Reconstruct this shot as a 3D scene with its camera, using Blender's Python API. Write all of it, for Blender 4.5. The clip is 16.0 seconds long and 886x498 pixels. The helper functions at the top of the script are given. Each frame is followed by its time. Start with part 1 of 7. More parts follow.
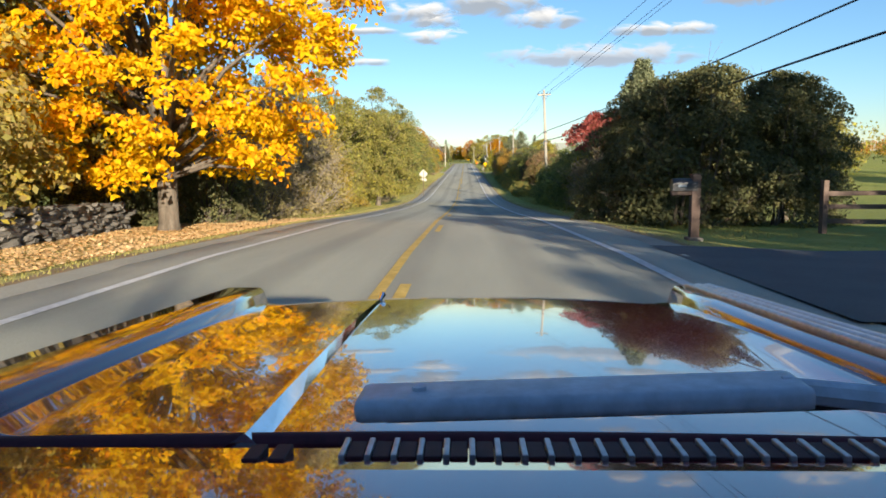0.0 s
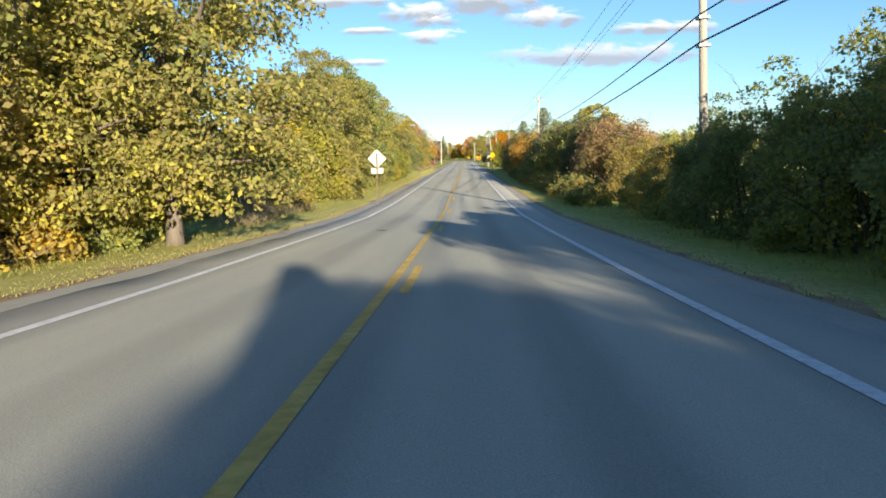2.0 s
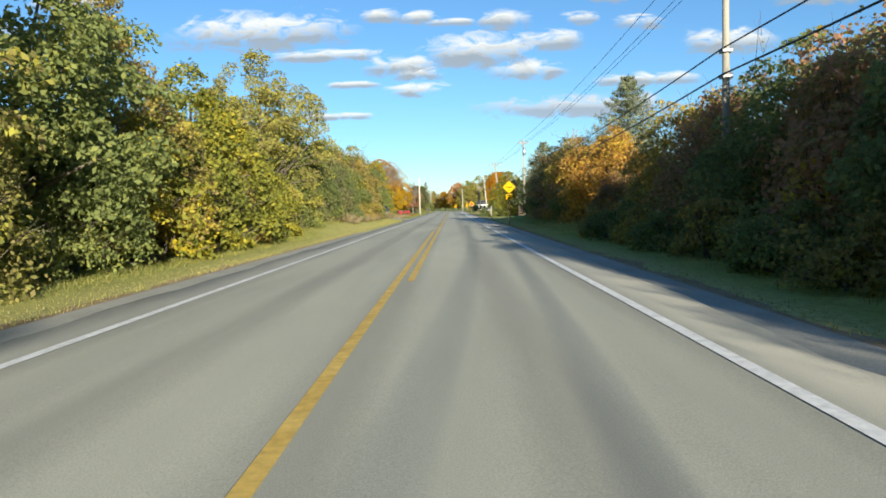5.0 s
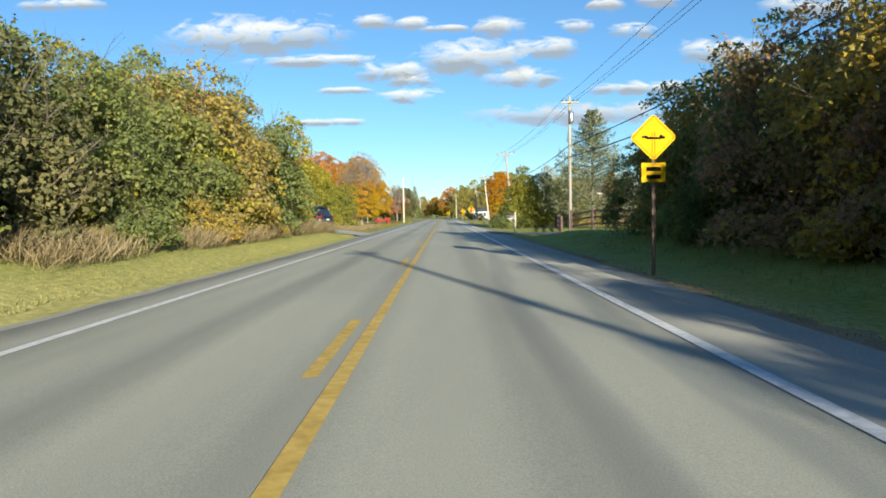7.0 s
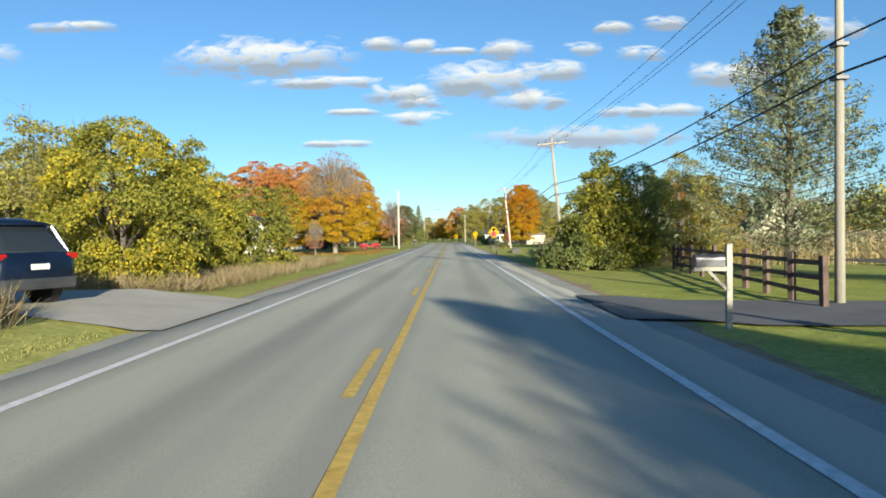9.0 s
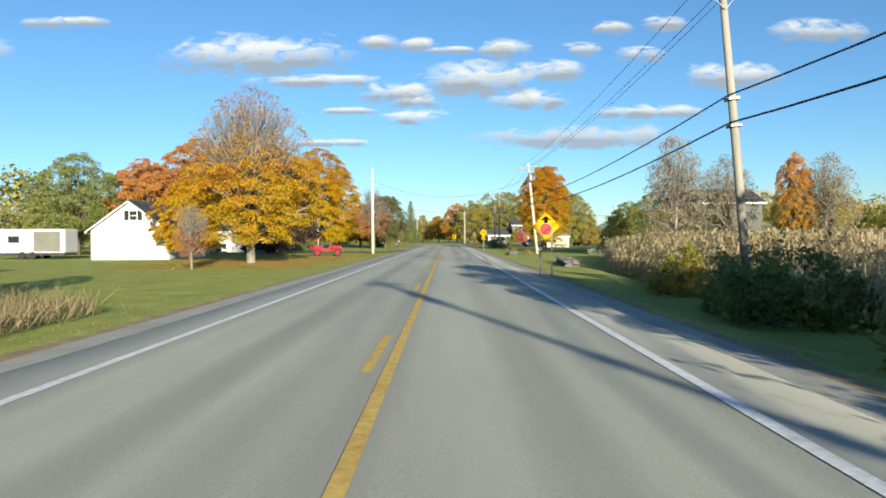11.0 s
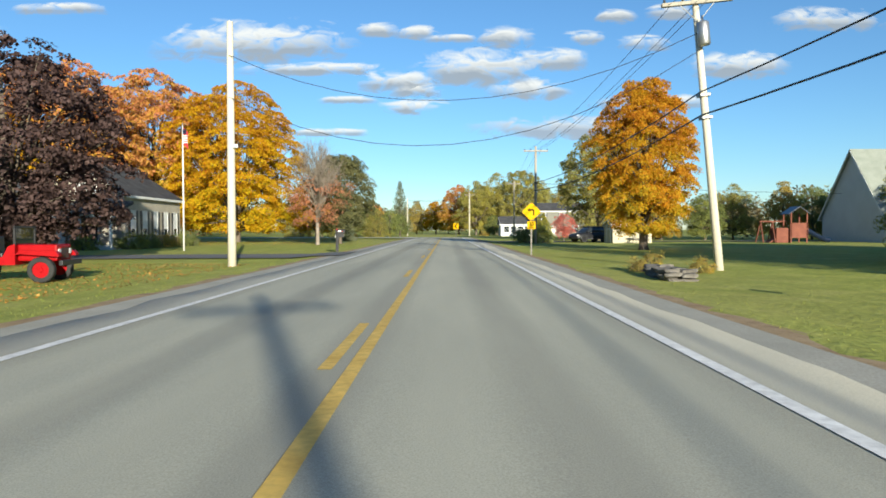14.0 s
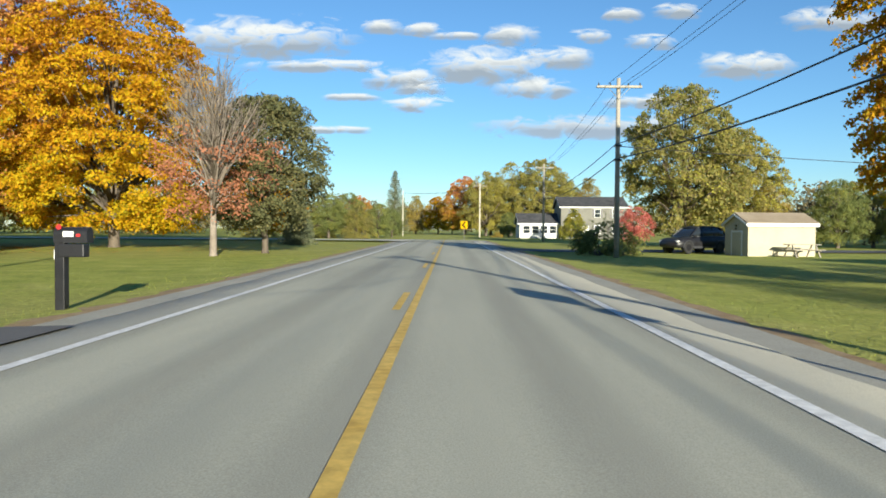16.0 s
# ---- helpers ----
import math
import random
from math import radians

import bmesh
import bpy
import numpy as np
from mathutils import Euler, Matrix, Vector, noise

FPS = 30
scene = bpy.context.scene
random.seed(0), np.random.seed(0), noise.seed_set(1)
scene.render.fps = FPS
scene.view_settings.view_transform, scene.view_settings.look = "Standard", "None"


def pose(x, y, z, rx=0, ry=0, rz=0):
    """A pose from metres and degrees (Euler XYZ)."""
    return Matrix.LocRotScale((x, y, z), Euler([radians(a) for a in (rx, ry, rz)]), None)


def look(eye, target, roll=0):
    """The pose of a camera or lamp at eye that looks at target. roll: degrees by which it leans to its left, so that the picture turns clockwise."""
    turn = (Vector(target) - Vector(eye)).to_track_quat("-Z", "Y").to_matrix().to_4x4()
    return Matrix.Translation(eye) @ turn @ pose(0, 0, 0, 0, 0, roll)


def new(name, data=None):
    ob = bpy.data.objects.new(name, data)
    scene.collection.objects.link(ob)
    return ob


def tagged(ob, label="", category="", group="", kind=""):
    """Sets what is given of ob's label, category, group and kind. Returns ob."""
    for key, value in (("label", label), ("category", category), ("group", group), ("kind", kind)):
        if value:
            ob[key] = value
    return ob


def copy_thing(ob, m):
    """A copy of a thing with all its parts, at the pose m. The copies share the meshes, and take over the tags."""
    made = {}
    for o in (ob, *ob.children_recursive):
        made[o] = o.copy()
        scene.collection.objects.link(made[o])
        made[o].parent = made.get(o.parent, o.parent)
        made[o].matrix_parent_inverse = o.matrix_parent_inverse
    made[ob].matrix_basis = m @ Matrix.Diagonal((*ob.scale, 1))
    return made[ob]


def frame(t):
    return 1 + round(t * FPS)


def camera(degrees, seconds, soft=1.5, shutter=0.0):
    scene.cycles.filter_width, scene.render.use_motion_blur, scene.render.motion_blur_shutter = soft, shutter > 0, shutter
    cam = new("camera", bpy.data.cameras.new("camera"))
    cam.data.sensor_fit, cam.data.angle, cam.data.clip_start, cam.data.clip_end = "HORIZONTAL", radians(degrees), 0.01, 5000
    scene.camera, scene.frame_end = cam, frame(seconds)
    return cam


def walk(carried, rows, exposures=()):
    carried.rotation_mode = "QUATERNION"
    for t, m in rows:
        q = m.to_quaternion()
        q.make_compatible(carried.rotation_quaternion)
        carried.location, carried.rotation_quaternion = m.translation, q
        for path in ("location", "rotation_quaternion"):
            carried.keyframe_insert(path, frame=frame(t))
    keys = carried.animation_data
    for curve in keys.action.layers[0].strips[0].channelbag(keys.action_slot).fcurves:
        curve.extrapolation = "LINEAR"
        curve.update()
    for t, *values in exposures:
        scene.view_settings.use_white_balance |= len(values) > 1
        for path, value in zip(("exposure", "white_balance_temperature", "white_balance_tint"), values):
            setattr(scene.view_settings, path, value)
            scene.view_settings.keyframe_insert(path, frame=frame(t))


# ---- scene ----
cam = camera(64.0, 16.0, 1.75)
PATH = [
    (0, (0.820, 1.554, 5.055), (0.756, 3.535, 4.790), -0.6),
    (0.5, (0.840, 13.244, 4.742), (0.774, 15.224, 4.466), -1.1),
    (1, (0.860, 24.830, 4.154), (0.790, 26.809, 3.875), -1.2),
    (1.5, (0.880, 36.217, 3.431), (0.810, 38.197, 3.157), -1.3),
    (2, (0.900, 46.836, 2.801), (0.835, 48.818, 2.540), -0.9),
    (2.5, (0.900, 57.314, 2.354), (0.836, 59.298, 2.115), -0.8),
    (3, (0.920, 68.029, 1.903), (0.863, 70.017, 1.690), -0.8),
    (3.5, (1.000, 78.406, 1.456), (0.943, 80.398, 1.286), -0.9),
    (4, (0.980, 88.575, 1.360), (0.933, 90.570, 1.228), -1.3),
    (6.5, (0.900, 138.100, 1.362), (0.894, 140.097, 1.255), -1.2),
    (7, (0.940, 147.443, 1.242), (0.937, 149.441, 1.147), -1.0),
    (7.5, (0.980, 156.598, 1.232), (0.975, 158.597, 1.158), -0.7),
    (8, (0.980, 165.587, 1.295), (0.968, 167.587, 1.241), -0.7),
    (8.5, (0.950, 174.393, 1.519), (0.934, 176.392, 1.479), -0.6),
    (9, (0.900, 182.588, 1.547), (0.879, 184.587, 1.515), -0.7),
    (11.5, (0.780, 226.787, 1.422), (0.772, 228.787, 1.392), -0.2),
    (12, (0.820, 234.858, 1.339), (0.815, 236.858, 1.302), -0.2),
    (12.5, (0.930, 242.984, 1.292), (0.924, 244.983, 1.248), -0.3),
    (13, (0.970, 251.650, 1.233), (0.966, 253.649, 1.183), -0.3),
    (13.5, (0.950, 260.554, 1.249), (0.940, 262.553, 1.196), -0.4),
    (14, (0.940, 268.656, 1.216), (0.930, 270.655, 1.162), -0.1),
    (14.5, (0.870, 276.607, 1.197), (0.858, 278.607, 1.143), 0.1),
    (15, (0.800, 284.485, 1.248), (0.783, 286.484, 1.194), 0.3),
    (15.5, (0.760, 292.207, 1.239), (0.739, 294.206, 1.184), 0.4),
    (16, (0.710, 300.249, 1.274), (0.692, 302.249, 1.218), 0.4),
]
walk(cam, [(t, look(eye, target, roll)) for t, eye, target, roll in PATH], [(0, 1.3, 6900, 10), (1, 1.5, 6900, 10), (2.3, 1.48, 6800, 11), (3.5, 1.25, 6600, 7), (6.5, 1.22, 6500, 4), (9, 1.18, 6500, 4), (16, 1.16, 6500, 4)])

# world and sun
SUN_AZ, SUN_EL = 164.5, 12.2
world = bpy.data.worlds.new("sky")
scene.world = world
world.use_nodes = True
wn = world.node_tree.nodes
sky = wn.new("ShaderNodeTexSky")
sky.sky_type = 'NISHITA'
sky.sun_disc = False
sky.sun_elevation = radians(SUN_EL)
sky.sun_rotation = radians(SUN_AZ)
sky.altitude, sky.air_density, sky.dust_density, sky.ozone_density = 100, 1.0, 0.0, 5.0
wn["Background"].inputs[1].default_value = 0.078
world.node_tree.links.new(sky.outputs[0], wn["Background"].inputs[0])
sun_dir = Vector((math.sin(radians(SUN_AZ)) * math.cos(radians(SUN_EL)), math.cos(radians(SUN_AZ)) * math.cos(radians(SUN_EL)), math.sin(radians(SUN_EL))))
sun = new("sun", bpy.data.lights.new("sun", 'SUN'))
sun.data.energy, sun.data.angle, sun.data.color = 5.0, radians(0.55), (1.0, 0.915, 0.765)
sun.matrix_world = look(sun_dir * 100, (0, 0, 0))

# ---- materials ----
def mat(name, rough=0.8, metal=0.0, spec=0.4):
    m = bpy.data.materials.new(name)
    m.use_nodes = True
    b = m.node_tree.nodes["Principled BSDF"]
    b.inputs["Roughness"].default_value, b.inputs["Metallic"].default_value = rough, metal
    b.inputs["Specular IOR Level"].default_value = spec
    return m, m.node_tree.nodes, m.node_tree.links, b


def ramp(n, l, src, stops):
    r = n.new("ShaderNodeValToRGB")
    e = r.color_ramp.elements
    while len(e) < len(stops):
        e.new(0.5)
    for k, (p, c) in zip(e, stops):
        k.position, k.color = p, (*c, 1)
    l.new(src, r.inputs[0])
    return r.outputs[0]


def noise_out(n, l, scale, detail=4, rough=0.6, coord="Object", stretch=None, dist=0.0):
    tc = n.new("ShaderNodeTexCoord")
    src = tc.outputs[coord]
    if stretch:
        mp = n.new("ShaderNodeMapping")
        mp.inputs["Scale"].default_value = stretch
        l.new(src, mp.inputs[0])
        src = mp.outputs[0]
    t = n.new("ShaderNodeTexNoise")
    t.inputs["Scale"].default_value, t.inputs["Detail"].default_value = scale, detail
    t.inputs["Roughness"].default_value, t.inputs["Distortion"].default_value = rough, dist
    l.new(src, t.inputs["Vector"])
    return t.outputs["Fac"]


def mixc(n, l, fac, a, b, mode='MIX'):
    x = n.new("ShaderNodeMix")
    x.data_type, x.blend_type = 'RGBA', mode
    for sock, v in ((x.inputs["Factor"], fac), (x.inputs[6], a), (x.inputs[7], b)):
        if isinstance(v, (int, float)):
            sock.default_value = v
        elif isinstance(v, tuple):
            sock.default_value = (*v, 1)
        else:
            l.new(v, sock)
    return x.outputs[2]


def bump(n, l, b, height, strength=0.4, dist=0.02):
    k = n.new("ShaderNodeBump")
    k.inputs["Strength"].default_value, k.inputs["Distance"].default_value = strength, dist
    l.new(height, k.inputs["Height"])
    l.new(k.outputs[0], b.inputs["Normal"])


def surface(name, c1, c2, scale=3.0, fine=60.0, rough=0.8, metal=0.0, bumpy=0.3, spec=0.4, stretch=None, depth=0.01):
    """Two colours mixed by a coarse and a fine noise, with relief."""
    m, n, l, b = mat(name, rough, metal, spec)
    coarse = noise_out(n, l, scale, 5, stretch=stretch)
    fine_n = noise_out(n, l, fine, 4, stretch=stretch)
    base = ramp(n, l, coarse, [(0.3, c1), (0.7, c2)])
    dark = mixc(n, l, 0.55, base, ramp(n, l, fine_n, [(0.3, (0.35, 0.35, 0.35)), (0.75, (1.0, 1.0, 1.0))]), 'MULTIPLY')
    l.new(dark, b.inputs["Base Color"])
    if bumpy:
        bump(n, l, b, fine_n, bumpy, depth)
    return m


def leaf_mat(name, stops, trans=0.48, patch=0.5, rise=0.0):
    """Leaves: colour by leaf, by patch of the crown, by plant and, with rise, turning from the lowest boughs to the top."""
    m, n, l, b = mat(name, 0.6, 0, 0.12)
    geo = n.new("ShaderNodeNewGeometry")
    info = n.new("ShaderNodeObjectInfo")
    ns = noise_out(n, l, patch, 3)
    a = n.new("ShaderNodeMath")
    a.operation = 'MULTIPLY_ADD'
    l.new(geo.outputs["Random Per Island"], a.inputs[0])
    a.inputs[1].default_value = 0.55
    s = n.new("ShaderNodeMath")
    s.operation = 'MULTIPLY_ADD'
    l.new(ns, s.inputs[0])
    s.inputs[1].default_value, s.inputs[2].default_value = 1.3, -0.45
    l.new(s.outputs[0], a.inputs[2])
    o = n.new("ShaderNodeMath")
    o.operation = 'MULTIPLY_ADD'
    l.new(info.outputs["Random"], o.inputs[0])
    o.inputs[1].default_value = 0.22
    l.new(a.outputs[0], o.inputs[2])
    idx = o.outputs[0]
    if rise:
        tc = n.new("ShaderNodeTexCoord")
        sz = n.new("ShaderNodeSeparateXYZ")
        l.new(tc.outputs["Generated"], sz.inputs[0])
        up = n.new("ShaderNodeMath")
        up.operation = 'MULTIPLY_ADD'
        l.new(sz.outputs[2], up.inputs[0])
        up.inputs[1].default_value = rise
        off = n.new("ShaderNodeMath")
        off.operation = 'SUBTRACT'
        l.new(idx, off.inputs[0]); off.inputs[1].default_value = rise * 0.5
        l.new(off.outputs[0], up.inputs[2])
        idx = up.outputs[0]
    col = ramp(n, l, idx, stops)
    l.new(col, b.inputs["Base Color"])
    tr = n.new("ShaderNodeBsdfTranslucent")
    l.new(col, tr.inputs[0])
    mx = n.new("ShaderNodeMixShader")
    mx.inputs[0].default_value = trans
    l.new(b.outputs[0], mx.inputs[1])
    l.new(tr.outputs[0], mx.inputs[2])
    l.new(mx.outputs[0], n["Material Output"].inputs[0])
    return m


GREEN, OLIVE, YGREEN = (0.13, 0.15, 0.05), (0.28, 0.285, 0.085), (0.47, 0.45, 0.085)
L_YELLOW = leaf_mat("yellow_maple_leaves", [(0.1, (0.34, 0.22, 0.02)), (0.35, (0.72, 0.46, 0.012)), (0.7, (0.80, 0.46, 0.010)), (0.95, (0.70, 0.27, 0.012))])
L_ORANGE = leaf_mat("orange_maple_leaves", [(0.0, (0.18, 0.20, 0.02)), (0.25, (0.55, 0.41, 0.014)), (0.5, (0.58, 0.34, 0.012)), (0.78, (0.49, 0.23, 0.015)), (1.0, (0.35, 0.14, 0.015))], rise=0.4)
L_RUST = leaf_mat("rust_maple_leaves", [(0.05, (0.22, 0.21, 0.03)), (0.3, (0.52, 0.36, 0.035)), (0.6, (0.58, 0.29, 0.075)), (1.0, (0.54, 0.21, 0.11))], rise=0.45)
L_RED = leaf_mat("red_leaves", [(0.1, (0.20, 0.09, 0.05)), (0.45, (0.40, 0.10, 0.085)), (0.9, (0.52, 0.14, 0.12))])
L_PURPLE = leaf_mat("dark_purple_brown_leaves", [(0.1, (0.045, 0.030, 0.028)), (0.8, (0.085, 0.052, 0.048))], 0.2)
L_OLIVE = leaf_mat("olive_leaves", [(0.05, GREEN), (0.35, OLIVE), (0.58, (0.34, 0.27, 0.11)), (0.82, YGREEN), (1.0, (0.54, 0.45, 0.07))], 0.55)
L_GREEN = leaf_mat("green_leaves", [(0.1, (0.14, 0.175, 0.065)), (0.6, (0.24, 0.275, 0.095)), (0.9, (0.36, 0.36, 0.10)), (1.0, (0.44, 0.40, 0.075))], 0.55)
L_MIX = leaf_mat("mixed_autumn_leaves", [(0.05, GREEN), (0.28, (0.32, 0.28, 0.08)), (0.55, (0.40, 0.29, 0.11)), (0.78, (0.52, 0.43, 0.08)), (0.95, (0.56, 0.35, 0.05))], 0.55)
L_REDMIX = leaf_mat("reddish_vine_leaves", [(0.05, GREEN), (0.36, (0.26, 0.23, 0.08)), (0.6, (0.40, 0.25, 0.13)), (0.84, (0.48, 0.26, 0.17)), (1.0, (0.52, 0.42, 0.06))], 0.55)
L_GOLD = leaf_mat("golden_vine_leaves", [(0.05, (0.17, 0.18, 0.05)), (0.3, (0.40, 0.24, 0.07)), (0.55, (0.54, 0.29, 0.07)), (0.78, (0.62, 0.42, 0.06)), (1.0, (0.64, 0.50, 0.07))], 0.5, 0.6)
L_YG = leaf_mat("yellow_green_leaves", [(0.05, (0.085, 0.105, 0.03)), (0.4, (0.18, 0.19, 0.04)), (0.72, (0.31, 0.295, 0.05)), (1.0, (0.56, 0.43, 0.04))], 0.45)
L_MAPLE = leaf_mat("turning_maple_leaves", [(0.05, (0.22, 0.19, 0.025)), (0.25, (0.54, 0.37, 0.02)), (0.5, (0.56, 0.31, 0.02)), (0.75, (0.44, 0.21, 0.035)), (1.0, (0.36, 0.15, 0.05))], 0.45, 0.35, 0.75)
L_BRUSH = leaf_mat("withered_brush_leaves", [(0.1, (0.20, 0.16, 0.09)), (0.5, (0.36, 0.29, 0.16)), (0.85, (0.46, 0.38, 0.18)), (1.0, (0.52, 0.46, 0.11))], 0.5, 0.4)
L_GREY = leaf_mat("thin_grey_brown_leaves", [(0.1, (0.20, 0.18, 0.14)), (0.5, (0.32, 0.28, 0.21)), (0.9, (0.42, 0.35, 0.22)), (1.0, (0.44, 0.42, 0.16))], 0.5)
L_TURN = leaf_mat("golden_orange_leaves", [(0.05, (0.17, 0.18, 0.03)), (0.3, (0.48, 0.37, 0.025)), (0.55, (0.56, 0.32, 0.02)), (0.8, (0.54, 0.25, 0.02)), (1.0, (0.44, 0.17, 0.02))], 0.5, 0.35, 0.35)
L_FALLEN = leaf_mat("orange_fallen_leaves", [(0.1, (0.36, 0.17, 0.04)), (0.5, (0.50, 0.25, 0.06)), (1.0, (0.56, 0.33, 0.09))], 0.1)
L_PINKRED = leaf_mat("pinkish_red_leaves", [(0.1, (0.36, 0.10, 0.08)), (0.5, (0.58, 0.17, 0.14)), (1.0, (0.66, 0.26, 0.20))])
L_PINK = leaf_mat("pinkish_orange_leaves", [(0.1, (0.26, 0.15, 0.09)), (0.6, (0.48, 0.22, 0.13)), (1.0, (0.52, 0.20, 0.10))])
L_DARK = leaf_mat("dark_olive_leaves", [(0.1, (0.075, 0.08, 0.04)), (0.6, (0.13, 0.135, 0.06)), (1.0, (0.21, 0.18, 0.075))], 0.35)
L_FAR = leaf_mat("dull_distant_leaves", [(0.1, (0.09, 0.095, 0.05)), (0.5, (0.16, 0.14, 0.075)), (1.0, (0.24, 0.17, 0.08))], 0.3, 0.12)
L_PINE = leaf_mat("blue_green_needles", [(0.1, (0.09, 0.115, 0.065)), (0.6, (0.21, 0.24, 0.14)), (1.0, (0.34, 0.35, 0.20))], 0.4)
L_DRY = leaf_mat("dry_grass", [(0.1, (0.15, 0.125, 0.06)), (0.5, (0.27, 0.205, 0.11)), (1.0, (0.40, 0.32, 0.19))], 0.4, 0.3)
L_CORN = leaf_mat("dry_corn", [(0.1, (0.44, 0.32, 0.15)), (0.5, (0.64, 0.49, 0.25)), (1.0, (0.76, 0.62, 0.36))], 0.5, 0.4)
L_GRASS = leaf_mat("lawn_grass", [(0.1, (0.16, 0.20, 0.035)), (0.5, (0.24, 0.28, 0.05)), (1.0, (0.34, 0.345, 0.08))], 0.4, 0.25)
L_VERGE = leaf_mat("dry_verge_grass", [(0.1, (0.22, 0.22, 0.06)), (0.5, (0.31, 0.285, 0.085)), (0.9, (0.40, 0.34, 0.12))], 0.4, 0.25)
L_LITTER = leaf_mat("fallen_leaves", [(0.1, (0.46, 0.27, 0.11)), (0.5, (0.66, 0.42, 0.20)), (1.0, (0.74, 0.54, 0.30))], 0.1)
BARK = surface("bark", (0.10, 0.08, 0.06), (0.20, 0.165, 0.13), 1.5, 14, 0.9, 0, 0.8, 0.2, (4, 4, 0.7), 0.03)
TWIG = surface("grey_twigs", (0.20, 0.165, 0.13), (0.34, 0.29, 0.24), 1.5, 14, 0.9, 0, 0.4, 0.2, None, 0.01)
POLEWOOD = surface("weathered_pole_wood", (0.30, 0.27, 0.22), (0.46, 0.42, 0.35), 1.0, 30, 0.85, 0, 0.5, 0.2, (5, 5, 0.25), 0.01)
PALEPOLE = surface("pale_pole_wood", (0.55, 0.50, 0.40), (0.70, 0.65, 0.53), 1.0, 25, 0.8, 0, 0.4, 0.2, (5, 5, 0.25), 0.01)
FENCEWOOD = surface("brown_fence_wood", (0.09, 0.06, 0.05), (0.19, 0.135, 0.11), 2.0, 25, 0.85, 0, 0.5, 0.2, None, 0.01)
STONE = surface("field_stone", (0.11, 0.10, 0.085), (0.24, 0.22, 0.195), 1.2, 12, 0.9, 0, 0.6, 0.3, None, 0.02)
METAL = surface("galvanised_metal", (0.42, 0.43, 0.44), (0.55, 0.56, 0.57), 3, 40, 0.45, 0.9, 0.1)
GREYPOST = surface("weathered_steel_post", (0.17, 0.16, 0.14), (0.25, 0.235, 0.21), 3, 40, 0.6, 0.3, 0.1)
WIRE = surface("black_cable", (0.02, 0.02, 0.022), (0.04, 0.04, 0.045), 3, 40, 0.6, 0, 0)
WHITEPAINT = surface("white_siding_paint", (0.58, 0.57, 0.55), (0.66, 0.65, 0.63), 0.8, 30, 0.7, 0, 0.05)
TANPAINT = surface("tan_siding_paint", (0.42, 0.38, 0.31), (0.52, 0.47, 0.39), 0.8, 30, 0.7, 0, 0.05)
GREYPAINT = surface("grey_siding_paint", (0.155, 0.15, 0.125), (0.20, 0.195, 0.16), 0.8, 30, 0.7, 0, 0.05)
CREAM = surface("cream_shed_paint", (0.46, 0.41, 0.29), (0.54, 0.48, 0.34), 0.8, 30, 0.7, 0, 0.05)
ROOF = surface("dark_shingles", (0.055, 0.055, 0.06), (0.12, 0.12, 0.125), 1.2, 18, 0.9, 0, 0.5, 0.2)
ROOFBROWN = surface("tan_shingle_roof", (0.33, 0.26, 0.18), (0.44, 0.36, 0.26), 1.0, 30, 0.9, 0, 0.4)
ROOFPALE = surface("pale_grey_green_roofing", (0.24, 0.265, 0.23), (0.31, 0.335, 0.295), 1.2, 18, 0.8, 0, 0.3, 0.2)
PLAYWOOD = surface("reddish_play_set_wood", (0.15, 0.05, 0.035), (0.24, 0.085, 0.055), 1.5, 25, 0.8, 0, 0.3, 0.2)
BARNGREY = surface("dark_weathered_barn_boards", (0.10, 0.10, 0.09), (0.17, 0.165, 0.15), 1.0, 20, 0.9, 0, 0.4, 0.2, (3, 3, 0.3), 0.01)
RUBBER = surface("tyre_rubber", (0.015, 0.015, 0.016), (0.03, 0.03, 0.03), 4, 40, 0.8, 0, 0.2)
RED = surface("bright_red_paint", (0.30, 0.003, 0.006), (0.36, 0.005, 0.009), 2, 30, 0.4, 0, 0, 0.1)
NAVY = surface("dark_blue_car_paint", (0.005, 0.012, 0.03), (0.008, 0.018, 0.045), 2, 30, 0.3, 0.2, 0, 0.4)
BLACK = surface("black_paint", (0.012, 0.012, 0.014), (0.022, 0.022, 0.025), 2, 30, 0.4, 0, 0)
DARKGREY = surface("dark_grey_paint", (0.05, 0.052, 0.058), (0.08, 0.082, 0.088), 2, 30, 0.35, 0.2, 0)
SIGNY = surface("yellow_sign_sheeting", (0.60, 0.345, 0.0), (0.66, 0.385, 0.0), 1.5, 30, 0.6, 0, 0, 0.08)
SIGNBLACK = surface("matt_black_sign_film", (0.006, 0.006, 0.006), (0.012, 0.012, 0.012), 2, 30, 0.95, 0, 0, 0.02)
SIGNBACK = surface("sign_back_aluminium", (0.40, 0.38, 0.32), (0.47, 0.45, 0.38), 2, 30, 0.6, 0.0, 0)
SIGNRED = surface("red_sign_sheeting", (0.40, 0.012, 0.015), (0.46, 0.018, 0.02), 2, 30, 0.6, 0, 0)
WHITE = surface("white_plastic", (0.74, 0.74, 0.72), (0.80, 0.80, 0.78), 2, 30, 0.5, 0, 0)
YPAINT = surface("yellow_road_paint", (0.62, 0.39, 0.075), (0.80, 0.55, 0.14), 2.0, 9, 0.8, 0, 0.1)
WPAINT = surface("white_road_paint", (0.80, 0.79, 0.76), (0.90, 0.89, 0.86), 1.0, 9, 0.75, 0, 0.1)
GLASS, gn, gl, gb = mat("window_glass", 0.03, 0, 0.6)
